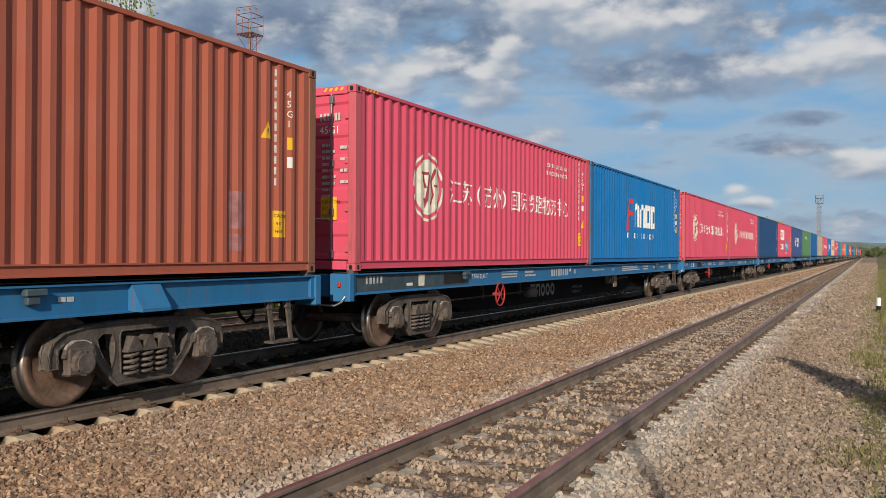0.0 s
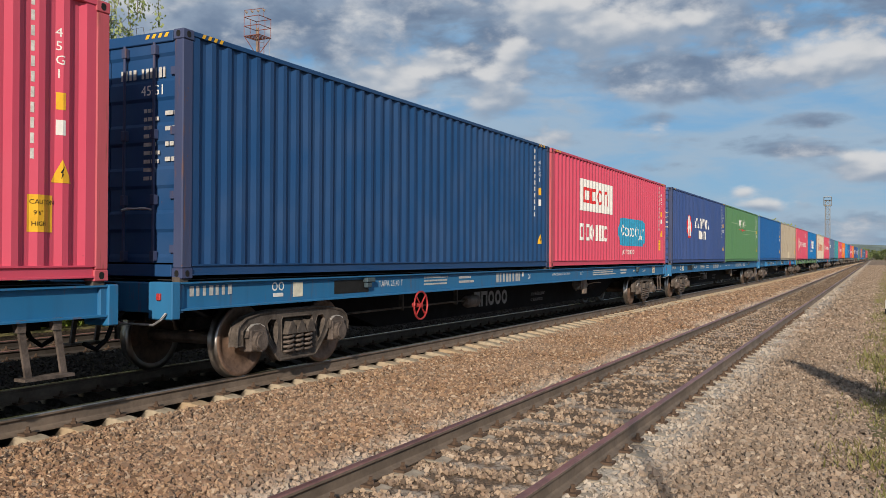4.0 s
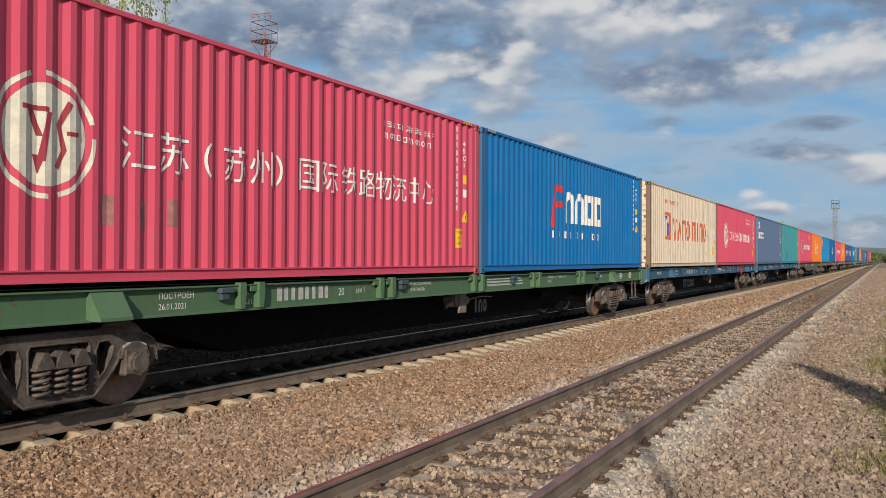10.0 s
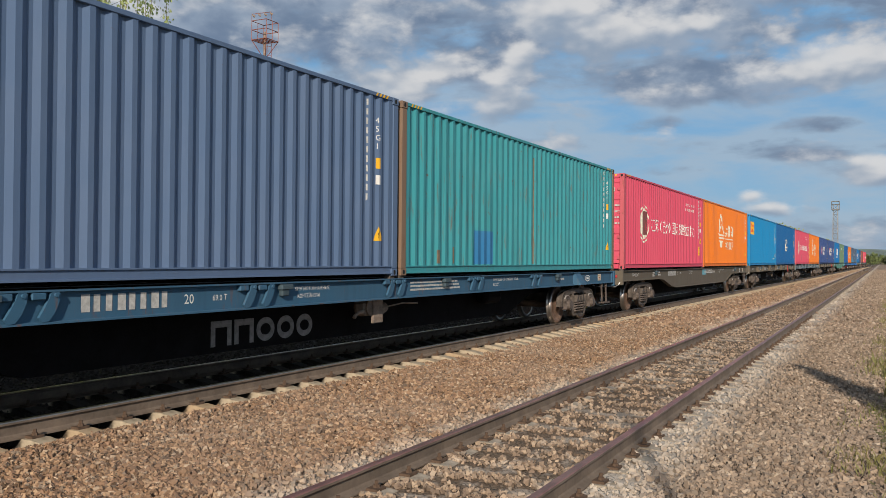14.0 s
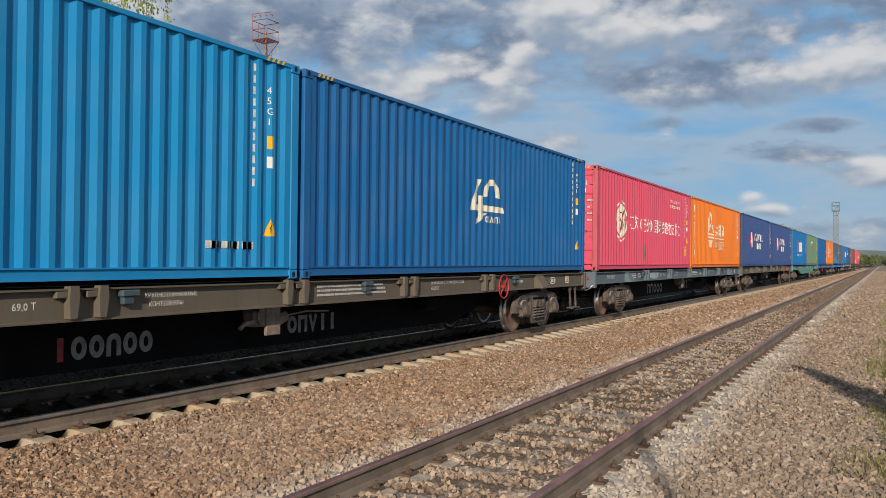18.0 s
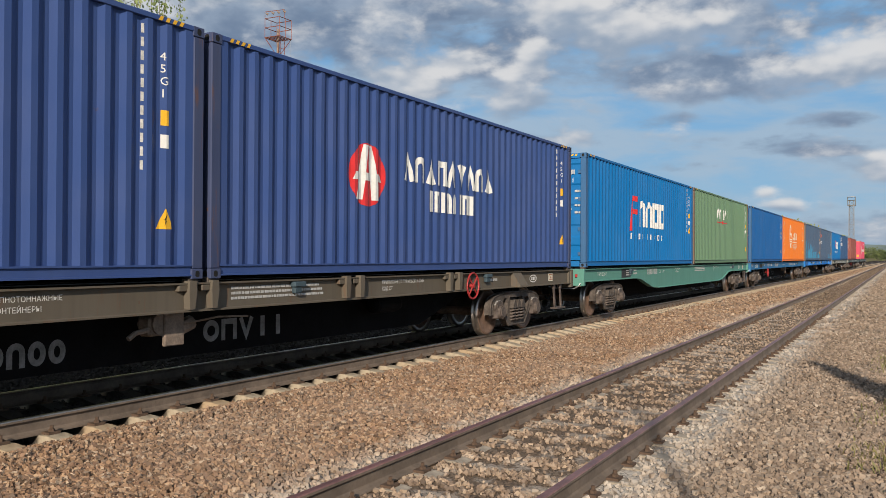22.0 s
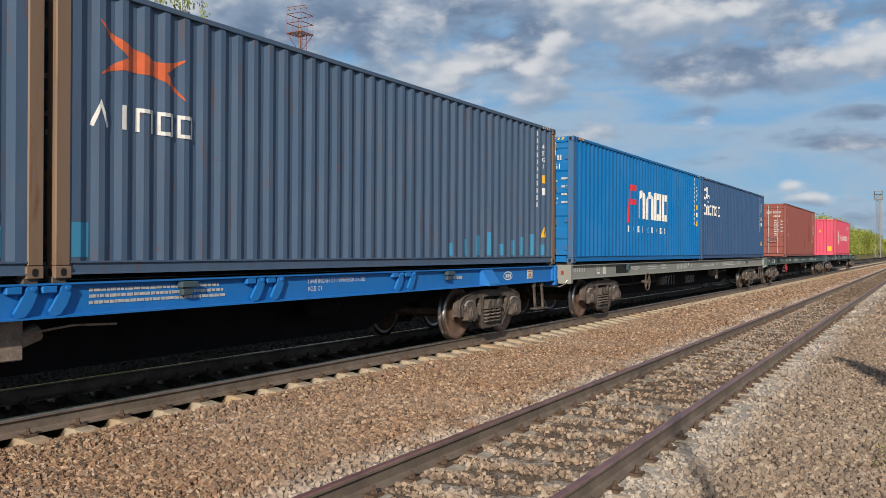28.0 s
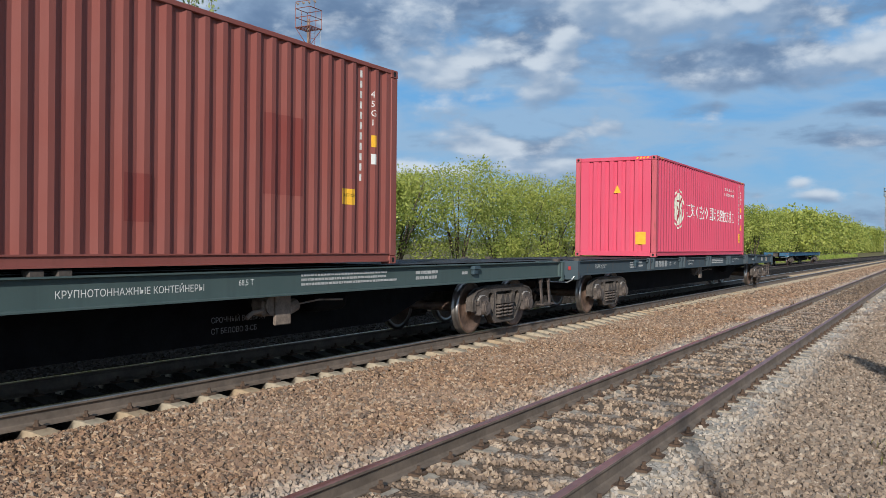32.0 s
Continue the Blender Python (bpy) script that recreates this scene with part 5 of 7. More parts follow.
def wheelset_bm():
    """Axle with two wheels; tread and flange on the second material."""
    bm = bmesh.new()
    lathe(bm, [(0.085, -1.1), (0.085, 1.1)], 12)
    for s in (-1, 1):
        prof = [(0.09, s * 0.90), (0.15, s * 0.89), (0.17, s * 0.845), (0.36, s * 0.82), (0.405, s * 0.85), (0.47, s * 0.855), (R_WHEEL, s * 0.79), (R_WHEEL + 0.004, s * 0.755), (0.503, s * 0.735), (0.503, s * 0.722), (0.40, s * 0.725), (0.36, s * 0.765), (0.17, s * 0.78), (0.09, s * 0.74)]
        f0 = len(bm.faces)
        lathe(bm, prof, 40)
        bm.faces.ensure_lookup_table()
        for f in bm.faces[f0:]:
            c = f.calc_center_median()
            r = math.hypot(c.x, c.z)
            if r > 0.44:
                f.material_index = 1
            f.smooth = True
    return bm


def add_bogie(wagon, x, flip=False):
    b = part("bogie", shared("bogie_bolster", bolster_bm), M_BOGIE, wagon, at=pose(x, 0, 0))
    for s in (-1, 1):
        part("side_frame", shared("side_frame", side_frame_bm), M_BOGIE, b, at=(0, s * 1.018, 0))
        for q in (-1, 1):
            part("axle_box", shared("axle_box", axle_box_bm), M_BOX, b, at=pose(q * 0.925, s * 1.045, R_WHEEL, 0, 0, 0 if s < 0 else 180))
        for q in (-1, 1):
            part("bearing_adapter", shared("bearing_adapter", lambda: slab(bmesh.new(), [(-0.17, 0.0), (-0.15, 0.05), (-0.06, 0.085), (0.06, 0.085), (0.15, 0.05), (0.17, 0.0), (0.12, -0.01), (0.05, 0.04), (-0.05, 0.04), (-0.12, -0.01)], -0.09, 0.09)), M_ADAPTER, b, at=(q * 0.93, s * 1.03, 0.62))
        for sx in (-0.21, 0.0, 0.21):
            part("spring", shared("spring", spring_bm, True), M_BOX, b, at=(sx, s * 1.06, 0))
    for q in (-1, 1):
        w = part("wheelset", shared("wheelset", wheelset_bm), M_WHEEL, b, at=(q * 0.925, 0, R_WHEEL))
        if len(w.data.materials) < 2:
            w.data.materials.append(None)
        w.material_slots[1].link = "OBJECT"
        w.material_slots[1].material = M_TREAD
        WHEELS.append(w)
    return b


WHEELS = []
ON_TRAIN = []      # (object, place along the train, local pose)
WL = 24.52         # length over the frame


def sill_bm():
    """A side sill of channel section, its open side outwards, seen from -y."""
    bm = bmesh.new()
    sec = [(-1.22, 1.285), (-1.08, 1.285), (-1.08, 0.955), (-1.22, 0.955), (-1.22, 0.972), (-1.16, 0.982), (-1.16, 1.258), (-1.22, 1.268)]
    a = [bm.verts.new((0, y, z)) for y, z in sec]
    b = [bm.verts.new((WL, y, z)) for y, z in sec]
    bm.faces.new(a)
    bm.faces.new(b[::-1])
    for i in range(8):
        j = (i + 1) % 8
        bm.faces.new((a[i], a[j], b[j], b[i]))
    bmesh.ops.recalc_face_normals(bm, faces=bm.faces[:])
    return bm


def belly_bm():
    """A deep side sill that swells downwards between the bogies."""
    bm = bmesh.new()
    low = [(0, 0.96), (4.6, 0.96), (5.1, 0.93), (6.4, 0.66), (7.2, 0.60), (WL - 7.2, 0.60), (WL - 6.4, 0.66), (WL - 5.1, 0.93), (WL - 4.6, 0.96), (WL, 0.96)]
    rows = []
    for x, z in low:
        rows.append([bm.verts.new((x, y, q)) for y, q in ((-1.22, 1.285), (-1.08, 1.285), (-1.08, z), (-1.22, z), (-1.22, z + 0.018), (-1.16, z + 0.028), (-1.16, 1.258), (-1.22, 1.268))])
    for a, b in zip(rows, rows[1:]):
        for i in range(8):
            bm.faces.new((a[i], a[(i + 1) % 8], b[(i + 1) % 8], b[i]))
    bm.faces.new(rows[0])
    bm.faces.new(rows[-1][::-1])
    bmesh.ops.recalc_face_normals(bm, faces=bm.faces[:])
    return bm


def girder_bm(bx):
    """The black centre girder, deep between the bogies."""
    pts = [(0.2, 1.28), (WL - 0.2, 1.28), (WL - 0.2, 0.80), (WL - bx - 1.75, 0.765), (WL - bx - 3.2, 0.34), (bx + 3.2, 0.34), (bx + 1.75, 0.765), (0.2, 0.80)]
    return slab(bmesh.new(), pts, -0.45, 0.45)


def flat_wagon(colour, k, bx=2.75, belly=False, label="", deck=False, stops=False, wheel=True, wedge=False, end_colour=None, marks="tara", speed=False, patch=None, brand=(), owner_plate=False, rear=None, built=()):
    w = thing("flat_wagon", (0, 0, 0), label, "flat wagon", "wagons of the freight train")
    sill = shared("belly_sill", belly_bm) if belly else shared("side_sill|n", sill_bm)
    part("side_sill", sill, colour, w)
    part("side_sill", sill, colour, w, at=pose(WL, 0, 0, 0, 0, 180))
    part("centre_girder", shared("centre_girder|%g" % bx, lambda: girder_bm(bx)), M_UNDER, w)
    end_mat = end_colour or colour
    for m in (pose(0, 0, 0), pose(WL, 0, 0, 0, 0, 180)):
        e = part("end_beam", shared("end_beam", lambda: box_bm(-0.10, 0.08, -1.20, 1.20, 0.93, 1.28, c=0.01)), end_mat, w, at=m)
        for s in (-1, 1):
            part("corner_plate", shared("corner_plate|%d" % s, lambda: box_bm(-0.14, -0.002, min(s * 1.23, s * 0.86), max(s * 1.23, s * 0.86), 0.86, 1.29, c=0.012)), end_mat, e)
        part("draft_box", shared("draft_box", lambda: box_bm(-0.18, -0.004, -0.30, 0.30, 0.80, 1.27, c=0.015)), M_UNDER, e)
        part("tail_lamp_bracket", shared("lamp_bracket", lambda: box_bm(-0.17, -0.135, -1.07, -1.01, 1.08, 1.16, c=0.008)), M_BRAKE_RED, e)

        def coupler():
            bm = box_bm(-0.42, -0.1, -0.10, 0.10, 0.96, 1.16, c=0.02)
            slab(bm, [(-0.42, 0.88), (-0.60, 0.86), (-0.62, 1.22), (-0.42, 1.22)], -0.20, 0.20)
            slab(bm, [(-0.58, 0.90), (-0.70, 0.95), (-0.70, 1.18), (-0.58, 1.20)], 0.02, 0.20)
            return bm
        part("coupler", shared("coupler", coupler), M_BOGIE, w, at=m)

        def hose():
            return tube(bmesh.new(), [(-0.10, -0.42, 0.92), (-0.25, -0.44, 0.84), (-0.36, -0.44, 0.62), (-0.50, -0.43, 0.52), (-0.66, -0.42, 0.60)], 0.028, 6)
        part("brake_hose", shared("brake_hose", hose), M_UNDER, w, at=m)

        def lever():
            return tube(bmesh.new(), [(-0.12, -0.25, 0.84), (-0.2, -0.5, 0.80), (-0.2, -1.0, 0.80), (-0.2, -1.12, 0.86), (-0.16, -1.16, 0.94)], 0.014, 6)
        part("uncoupling_lever", shared("uncoupling_lever", lever), M_STEEL, w, at=m)
    for m in (pose(WL, 0, 0), pose(0, 0, 0, 0, 0, 180)):
        def step():
            bm = bmesh.new()
            for x in (-1.02, -0.62):
                slab(bm, [(x, 0.98), (x + 0.07, 0.98), (x + 0.17, 0.42), (x + 0.10, 0.42)], -1.17, -1.14)
                slab(bm, [(x - 0.02, 0.98), (x + 0.09, 0.98), (x + 0.085, 0.86), (x + 0.0, 0.86)], -1.185, -1.12)
            box(bm, -0.98, -0.42, -1.24, -1.08, 0.395, 0.425)
            return bm
        part("step", shared("wagon_step", step), M_BOX, w, at=m)
    for q in (bx, WL - (rear or bx)):
        add_bogie(w, q)
    # cross members under the deck
    cross = shared("cross_member", lambda: box_bm(-0.05, 0.05, -1.12, 1.12, 1.02, 1.30))
    for x in np.linspace(1.2, WL - 1.2, 9):
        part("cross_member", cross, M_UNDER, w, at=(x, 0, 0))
    deckm = shared("deck_strip", lambda: box_bm(0.1, WL - 0.1, -0.16, 0.16, 1.302, 1.312))
    for y in (-0.92, -0.46, 0.0, 0.46, 0.92):
        part("deck_strip", deckm, M_DECK, w, at=(0, y, 0))
    # brake gear
    if marks != "data":
        part("brake_cylinder", shared("brake_cylinder", lambda: lathe_x(0.13, 0.55)), M_BOX, w, at=(8.55, -0.75, 0.66))
    part("air_tank", shared("air_tank", lambda: lathe_x(0.15, 0.8)), M_UNDER, w, at=(16.6, -0.68, 0.80))

    rod = shared("brake_rod", lambda: tube(bmesh.new(), [(0, -0.7, 0.66), (4.9, -0.72, 0.68)], 0.018, 5))
    hang = shared("rod_hanger", lambda: box_bm(-0.02, 0.02, -0.74, -0.66, 0.62, 1.0))
    for x in (4.0,) if marks != "data" else ():
        part("brake_rod", rod, M_BOGIE, w, at=(x, 0, 0))
    for x in (6.0, 8.2) if marks != "data" else ():
        part("rod_hanger", hang, M_BOGIE, w, at=(x, 0, 0))

    def valve():
        bm = bmesh.new()
        cyl(bm, 0.13, (15.6, -0.95, 0.82), (15.6, -0.70, 0.82), 12)
        box(bm, 15.45, 15.85, -0.92, -0.72, 0.68, 0.90, c=0.03)
        cyl(bm, 0.09, (15.9, -0.85, 0.72), (16.15, -0.85, 0.80), 10)
        return bm
    shift = -3.75 if marks == "data" else 0.0
    bv = part("brake_valve", shared("brake_valve", valve), M_VALVE, w, "dusty brown brake valve", at=(shift, 0, 0))
    part("valve_bracket", shared("valve_bracket", lambda: box_bm(15.62, 15.92, -0.98, -0.93, 0.56, 1.0, c=0.01)), M_VALVE, bv)
    part("valve_pipe", shared("valve_pipe", lambda: tube(bmesh.new(), [(15.45, -0.9, 0.76), (15.25, -0.92, 0.74), (15.15, -0.92, 0.68)], 0.03, 6)), M_VALVE, bv)
    part("release_rod", shared("release_rod", lambda: tube(bmesh.new(), [(15.9, -0.97, 0.80), (16.4, -1.06, 0.86), (16.9, -1.08, 0.84)], 0.012, 5)), M_VALVE, bv)
    for x in ((5.0, 9.3, 14.0, 19.9) if wedge else (4.1, 20.6)):
        part("tie_down_bracket", shared("tie_down_bracket", lambda: box(box_bm(-0.12, 0.12, -1.255, -1.165, 1.185, 1.255, c=0.01), -0.09, 0.05, -1.235, -1.165, 1.10, 1.19, c=0.01)), M_SILL_DARK, w, at=(x, 0, 0))
    if wheel:
        def hw():
            bm = bmesh.new()
            n = 24
            tube(bm, [(0.24 * math.cos(2 * math.pi * i / n), 0, 0.24 * math.sin(2 * math.pi * i / n)) for i in range(n + 1)], 0.017, 6)
            for a in (45, 135, 225, 315):
                tube(bm, [(0, 0, 0), (0.235 * math.cos(radians(a)), 0, 0.235 * math.sin(radians(a)))], 0.014, 5)
            cyl(bm, 0.04, (0, -0.03, 0), (0, 0.16, 0), 8)
            return bm
        part("hand_brake_wheel", shared("hand_brake_wheel", hw), M_BOX if colour == W_GREY else M_BRAKE_RED, w, "spoked hand brake wheel", at=(wheel if wheel is not True else 5.74, -1.24, 0.74 if wheel is True else 1.05))
    if wedge:
        def wd():
            bm = bmesh.new()
            sec = [(-1.155, 1.262), (-1.205, 1.262), (-1.375, 1.0), (-1.375, 0.965), (-1.155, 0.965)]
            a, b = [(-0.21, y, z) for y, z in sec], [(0.21, y, z) for y, z in sec]
            va, vb = [bm.verts.new(p) for p in a], [bm.verts.new(p) for p in b]
            bm.faces.new(va)
            bm.faces.new(vb)
            for i in range(5):
                j = (i + 1) % 5
                bm.faces.new((va[i], va[j], vb[j], vb[i]))
            bmesh.ops.recalc_face_normals(bm, faces=bm.faces[:])
            return bm
        for x in (bx + 0.45, WL - bx - 0.45):
            part("jacking_bracket", shared("jacking_bracket", wd), colour, w, at=(x, 0, 0))
    if stops:
        def flap():
            if stops == "leaf":
                bm = slab(bmesh.new(), [(-0.11, 1.02), (-0.07, 0.975), (0.0, 0.985), (0.07, 1.07), (0.12, 1.18), (0.125, 1.25), (0.085, 1.285), (0.03, 1.275), (0.0, 1.20), (-0.05, 1.11)], -1.215, -1.18)
                cyl(bm, 0.022, (0.075, -1.155, 1.235), (0.075, -1.235, 1.235), 10)
                return bm
            return slab(bmesh.new(), [(-0.05, 1.31), (0.05, 1.31), (0.06, 1.20), (0.03, 0.985), (-0.05, 0.985), (-0.06, 1.20)], -1.255, -1.155)
        for x in (5.45, 8.75, 12.2, 15.3, 18.5):
            for q in (-0.17, 0.19):
                f = part("container_stop", shared("container_stop|%s" % stops, flap), colour, w, at=(x + q, 0, 0))
                part("stop_hinge", shared("stop_hinge", lambda: box_bm(-0.19, -0.03, -1.22, -1.155, 1.19, 1.262, c=0.01)), colour, f)
    lock = shared("twist_lock", lambda: box_bm(-0.08, 0.08, -0.06, 0.06, 1.272, 1.345, c=0.01))
    for x in (0.09, 12.1, 12.4, WL - 0.09):
        for y in (-1.13, 1.13):
            part("twist_lock", lock, M_BOGIE, w, at=(x, y, 0))
    for q, x0, x1, z0, h, m in brand or ():
        step = (x1 - x0) / len(q)
        for i, ch in enumerate(q):
            part("girder_sign", shared("girder_sign|%s|%.2f|%.2f" % (ch, step, h), lambda: one_sign(ch, step * 0.88, h, 0.26)), M_SIGN_RED if (m == "red" and i == 0) else M_SIGN_GREY, w, at=(x0 + i * step, -0.453, z0))
    if owner_plate:
        pl = part("owner_plate", shared("owner_plate", lambda: box_bm(0, 1.17, -0.006, 0, 0, 0.35)), M_CREAM, w, at=(9.66, -0.453, 0.43))
        part("plate_mark", shared("plate_peak", lambda: peak_bm()), M_DECK, pl, at=(0.06, -0.008, 0.07))
        part("plate_mark", shared("plate_bar", lambda: box_bm(0, 0.55, -0.002, 0, 0, 0.11)), M_DECK, pl, at=(0.55, -0.008, 0.17))
        part("plate_mark", shared("plate_line", lambda: box_bm(0, 0.55, -0.002, 0, 0, 0.045)), M_DECK, pl, at=(0.55, -0.008, 0.08))
    # stencilled marks on the sill
    yy = -1.163

    def mark(name, key, build, x, z, m=None):
        m = m or (M_DIM if name in ("data_marking", "number_marking", "owner_marking") else M_WHITE)
        part(name, shared(key, build), m, w, at=(x, yy, z))

    wordy = any(q[3] for q in patch or ())
    if marks == "tara":
        mark("owner_marking", "owner", lambda: digit_bars(7, 0.07, 0.12, 0.04), 0.21, 1.235)
        mark("ring_marking", "rings", rings_bm, 1.80, 1.185)
        mark("plate", "sill_plate", lambda: box_bm(0, 0.22, -0.004, 0, 0, 0.20), 2.2, 1.03, M_CREAM)
        mark("black_patch", "sill_patch", lambda: box_bm(0, 0.95, -0.003, 0, 0, 0.20), 3.2, 1.03, M_BLACK)
        mark("tare_marking", "tare", lambda: text_bm("ТАРА 25,40 Т", 0.13), 4.46, 1.10)
        mark("data_marking", "data_a", lambda: bars_bm(3, 0.03, 0.03, 1.0, 0.002, 51), 6.0, 1.23)
        mark("data_marking", "data_b", lambda: bars_bm(2, 0.045, 0.04, 0.7, 0.002, 52), 7.4, 1.21)
        mark("number_marking", "number", lambda: digit_bars(8, 0.125, 0.19, 0.05), 9.18, 1.235)
        mark("length_marking", "length_20", lambda: text_bm("20", 0.16), 10.98, 1.08)
        mark("small_box_marking", "small_box", lambda: box_bm(0, 0.09, -0.002, 0, 0, 0.10), 10.62, 1.14)
        if not wordy:
            mark("cargo_marking", "cargo_words", lambda: text_bm("КРУПНОТОННАЖНЫЕ КОНТЕЙНЕРЫ", 0.075), 12.6, 1.12)
        mark("load_marking", "load_68", lambda: text_bm("68,5 Т", 0.10), 14.75, 1.11)
        mark("data_marking", "data_c", lambda: bars_bm(3, 0.032, 0.028, 2.3, 0.002, 54, 0.15), 15.9, 1.22)
        mark("data_marking", "data_d", lambda: bars_bm(2, 0.05, 0.035, 0.7, 0.002, 55), 18.7, 1.2)
        mark("data_marking", "data_e", lambda: bars_bm(1, 0.05, 0.04, 0.3, 0.002, 56), 20.2, 1.16)
        part("station_marking", shared("station", lambda: words_block(("СРОЧНЫЙ ВОЗВРАТ", "СТ БЕЛОВО З-СБ"), 0.10, 0.14)), M_SIGN_GREY, w, at=(12.95 if not owner_plate else 15.0, -0.455, 0.60))
    elif marks == "data":
        mark("tare_marking", "tare_b", lambda: text_bm("ТАРА 25,00 Т", 0.13), 1.15, 1.09)
        if built:
            mark("date_words", "built_words|%s" % built[0], lambda: words_block(("ПОСТРОЕН", built[0]), 0.10, 0.12), 3.95, 1.15)
            mark("date_words", "repair_words|%s" % built[1], lambda: words_block(("   КР", built[1]), 0.09, 0.12), 5.35, 1.15)
        else:
            mark("data_marking", "data_f", lambda: bars_bm(3, 0.035, 0.028, 0.6, 0.002, 61), 3.75, 1.22)
            mark("data_marking", "data_g", lambda: bars_bm(2, 0.05, 0.04, 0.42, 0.002, 62), 4.5, 1.22)
        mark("number_marking", "number_b", lambda: digit_bars(8, 0.11, 0.18, 0.045), 6.05, 1.225)
        mark("length_marking", "length_20", lambda: text_bm("20", 0.16), 7.48, 1.07)
        mark("load_marking", "load_69", lambda: text_bm("69,0 Т", 0.10), 7.95, 1.09)
        mark("cargo_marking", "cargo_two", lambda: words_block(("КРУПНОТОННАЖНЫЕ", "   КОНТЕЙНЕРЫ"), 0.075, 0.10), 9.55, 1.16)
        mark("data_marking", "data_h", lambda: bars_bm(3, 0.032, 0.03, 1.9, 0.002, 63, 0.15), 12.75, 1.22)
        mark("depot_marking", "depot", lambda: words_block(("ПРИПИСАН СТ ГУРЬЕВСК З-СИБ", "КОД СТ"), 0.082, 0.10), 16.15, 1.16)
        mark("data_marking", "data_i", lambda: bars_bm(1, 0.05, 0.04, 0.4, 0.002, 64), 20.1, 1.16)
        mark("maker_marking", "maker_oval", lambda: oval_bm(), 22.3, 1.12)
        mark("plate", "sill_plate_b", lambda: box_bm(0, 0.26, -0.004, 0, 0, 0.18), 23.2, 1.04, M_CREAM)
    if speed:
        mark("speed_marking", "speed", lambda: text_bm("120 КМ/Ч", 0.11), 21.35, 1.08)
        mark("square_plate", "square_plate", lambda: box_bm(0, 0.36, -0.005, 0, 0, 0.21), 22.75, 1.03, M_CREAM)
    if speed or marks == "data":
        px, pw = (22.75, 0.36) if speed else (23.2, 0.26)
        mark("plate_frame", "plate_frame|%g" % pw, lambda: plate_frame_bm(pw, 0.20 if speed else 0.17), px, 1.035 if speed else 1.045, M_ORANGE_DULL)
    for i, (x, ww, m, words) in enumerate(patch or ()):
        if words:
            part("cargo_marking", text_bm(words, ww), m, w, at=(x, yy, 1.07))
        else:
            part("paint_patch", box_bm(0, ww, -0.002, 0.001, 0, 0.25), m, w, at=(x, yy + 0.001, 1.0))
    return w


def plate_frame_bm(w, h):
    """A drawn frame with a small figure in it."""
    bm = bmesh.new()
    k = 0.028
    strip(bm, [(k, k), (w - k, k), (w - k, h - k), (k, h - k)], 0.016, True)
    flat_poly(bm, [(w * 0.3, h * 0.32), (w * 0.7, h * 0.32), (w * 0.62, h * 0.5), (w * 0.45, h * 0.66)])
    bm.transform(Matrix.Translation((0, -0.0075, 0)))
    return bm


def oval_bm():
    bm = bmesh.new()
    ring_poly(bm, 0, 0, 0.20, 0.085, 0.02, seg=20)
    for x in (-0.11, -0.02, 0.07):
        rect_poly(bm, x, x + 0.06, -0.035, 0.035)
    return bm


def peak_bm():
    bm = bmesh.new()
    flat_poly(bm, [(0, 0), (0.08, 0), (0.22, 0.16), (0.18, 0.22)])
    flat_poly(bm, [(0.20, 0.0), (0.28, 0.0), (0.42, 0.16), (0.36, 0.22)])
    return bm


def rings_bm():
    bm = bmesh.new()
    ring_poly(bm, 0, 0, 0.06, 0.06, 0.02, seg=16)
    ring_poly(bm, 0.14, 0, 0.06, 0.06, 0.02, seg=16)
    rect_poly(bm, -0.04, 0.18, -0.14, -0.09)
    return bm


def lathe_x(r, l):
    bm = bmesh.new()
    lathe(bm, [(r * 0.5, 0), (r * 0.9, 0.04), (r, 0.1), (r, l - 0.1), (r * 0.9, l - 0.04), (r * 0.5, l)], 16)
    bm.transform(Matrix.Rotation(radians(-90), 4, "Z"))
    return bm


M_BRAKE_RED = plain("brake_wheel_red", (0.36, 0.03, 0.03), 0.55, 0.1, 0.25)

PINK = paint("pink_paint", (0.60, 0.075, 0.13), 0.22)
PINK_POST = paint("weathered_pink_post", (0.50, 0.095, 0.12), 0.55, 0.6)
BLUE_POST = paint("weathered_blue_post", (0.045, 0.13, 0.27), 0.6, 0.6)
NAVY_POST = paint("weathered_navy_post", (0.045, 0.06, 0.13), 0.6, 0.6)
BROWN_POST = paint("weathered_brown_post", (0.24, 0.10, 0.06), 0.8, 0.6)
BROWN = paint("brown_paint", (0.36, 0.095, 0.055), 0.35)
BROWN_DARK = paint("red_brown_paint", (0.245, 0.072, 0.056), 0.4)
FARES = paint("bright_blue_paint", (0.003, 0.145, 0.40), 0.2)
NAVY = paint("navy_paint", (0.038, 0.075, 0.225), 0.25)
GREEN = paint("green_paint", (0.085, 0.21, 0.09), 0.25)
SAGE = paint("sage_green_paint", (0.135, 0.23, 0.135), 0.2)
BEIGE = paint("beige_paint", (0.43, 0.36, 0.265), 0.75)
CREAM = paint("cream_paint", (0.65, 0.55, 0.425), 0.6)
SLATE = paint("slate_paint", (0.092, 0.145, 0.25), 0.25)
TEAL = paint("teal_paint", (0.045, 0.275, 0.31), 0.75)
ORANGE = paint("orange_paint", (0.74, 0.185, 0.018), 0.25)
SKY = paint("sky_blue_paint", (0.008, 0.22, 0.48), 0.2)
DEEP = paint("deep_blue_paint", (0.006, 0.105, 0.30), 0.2)
DUSK = paint("dark_blue_paint", (0.010, 0.055, 0.16), 0.25)
MID = paint("mid_blue_paint", (0.008, 0.10, 0.31), 0.3)
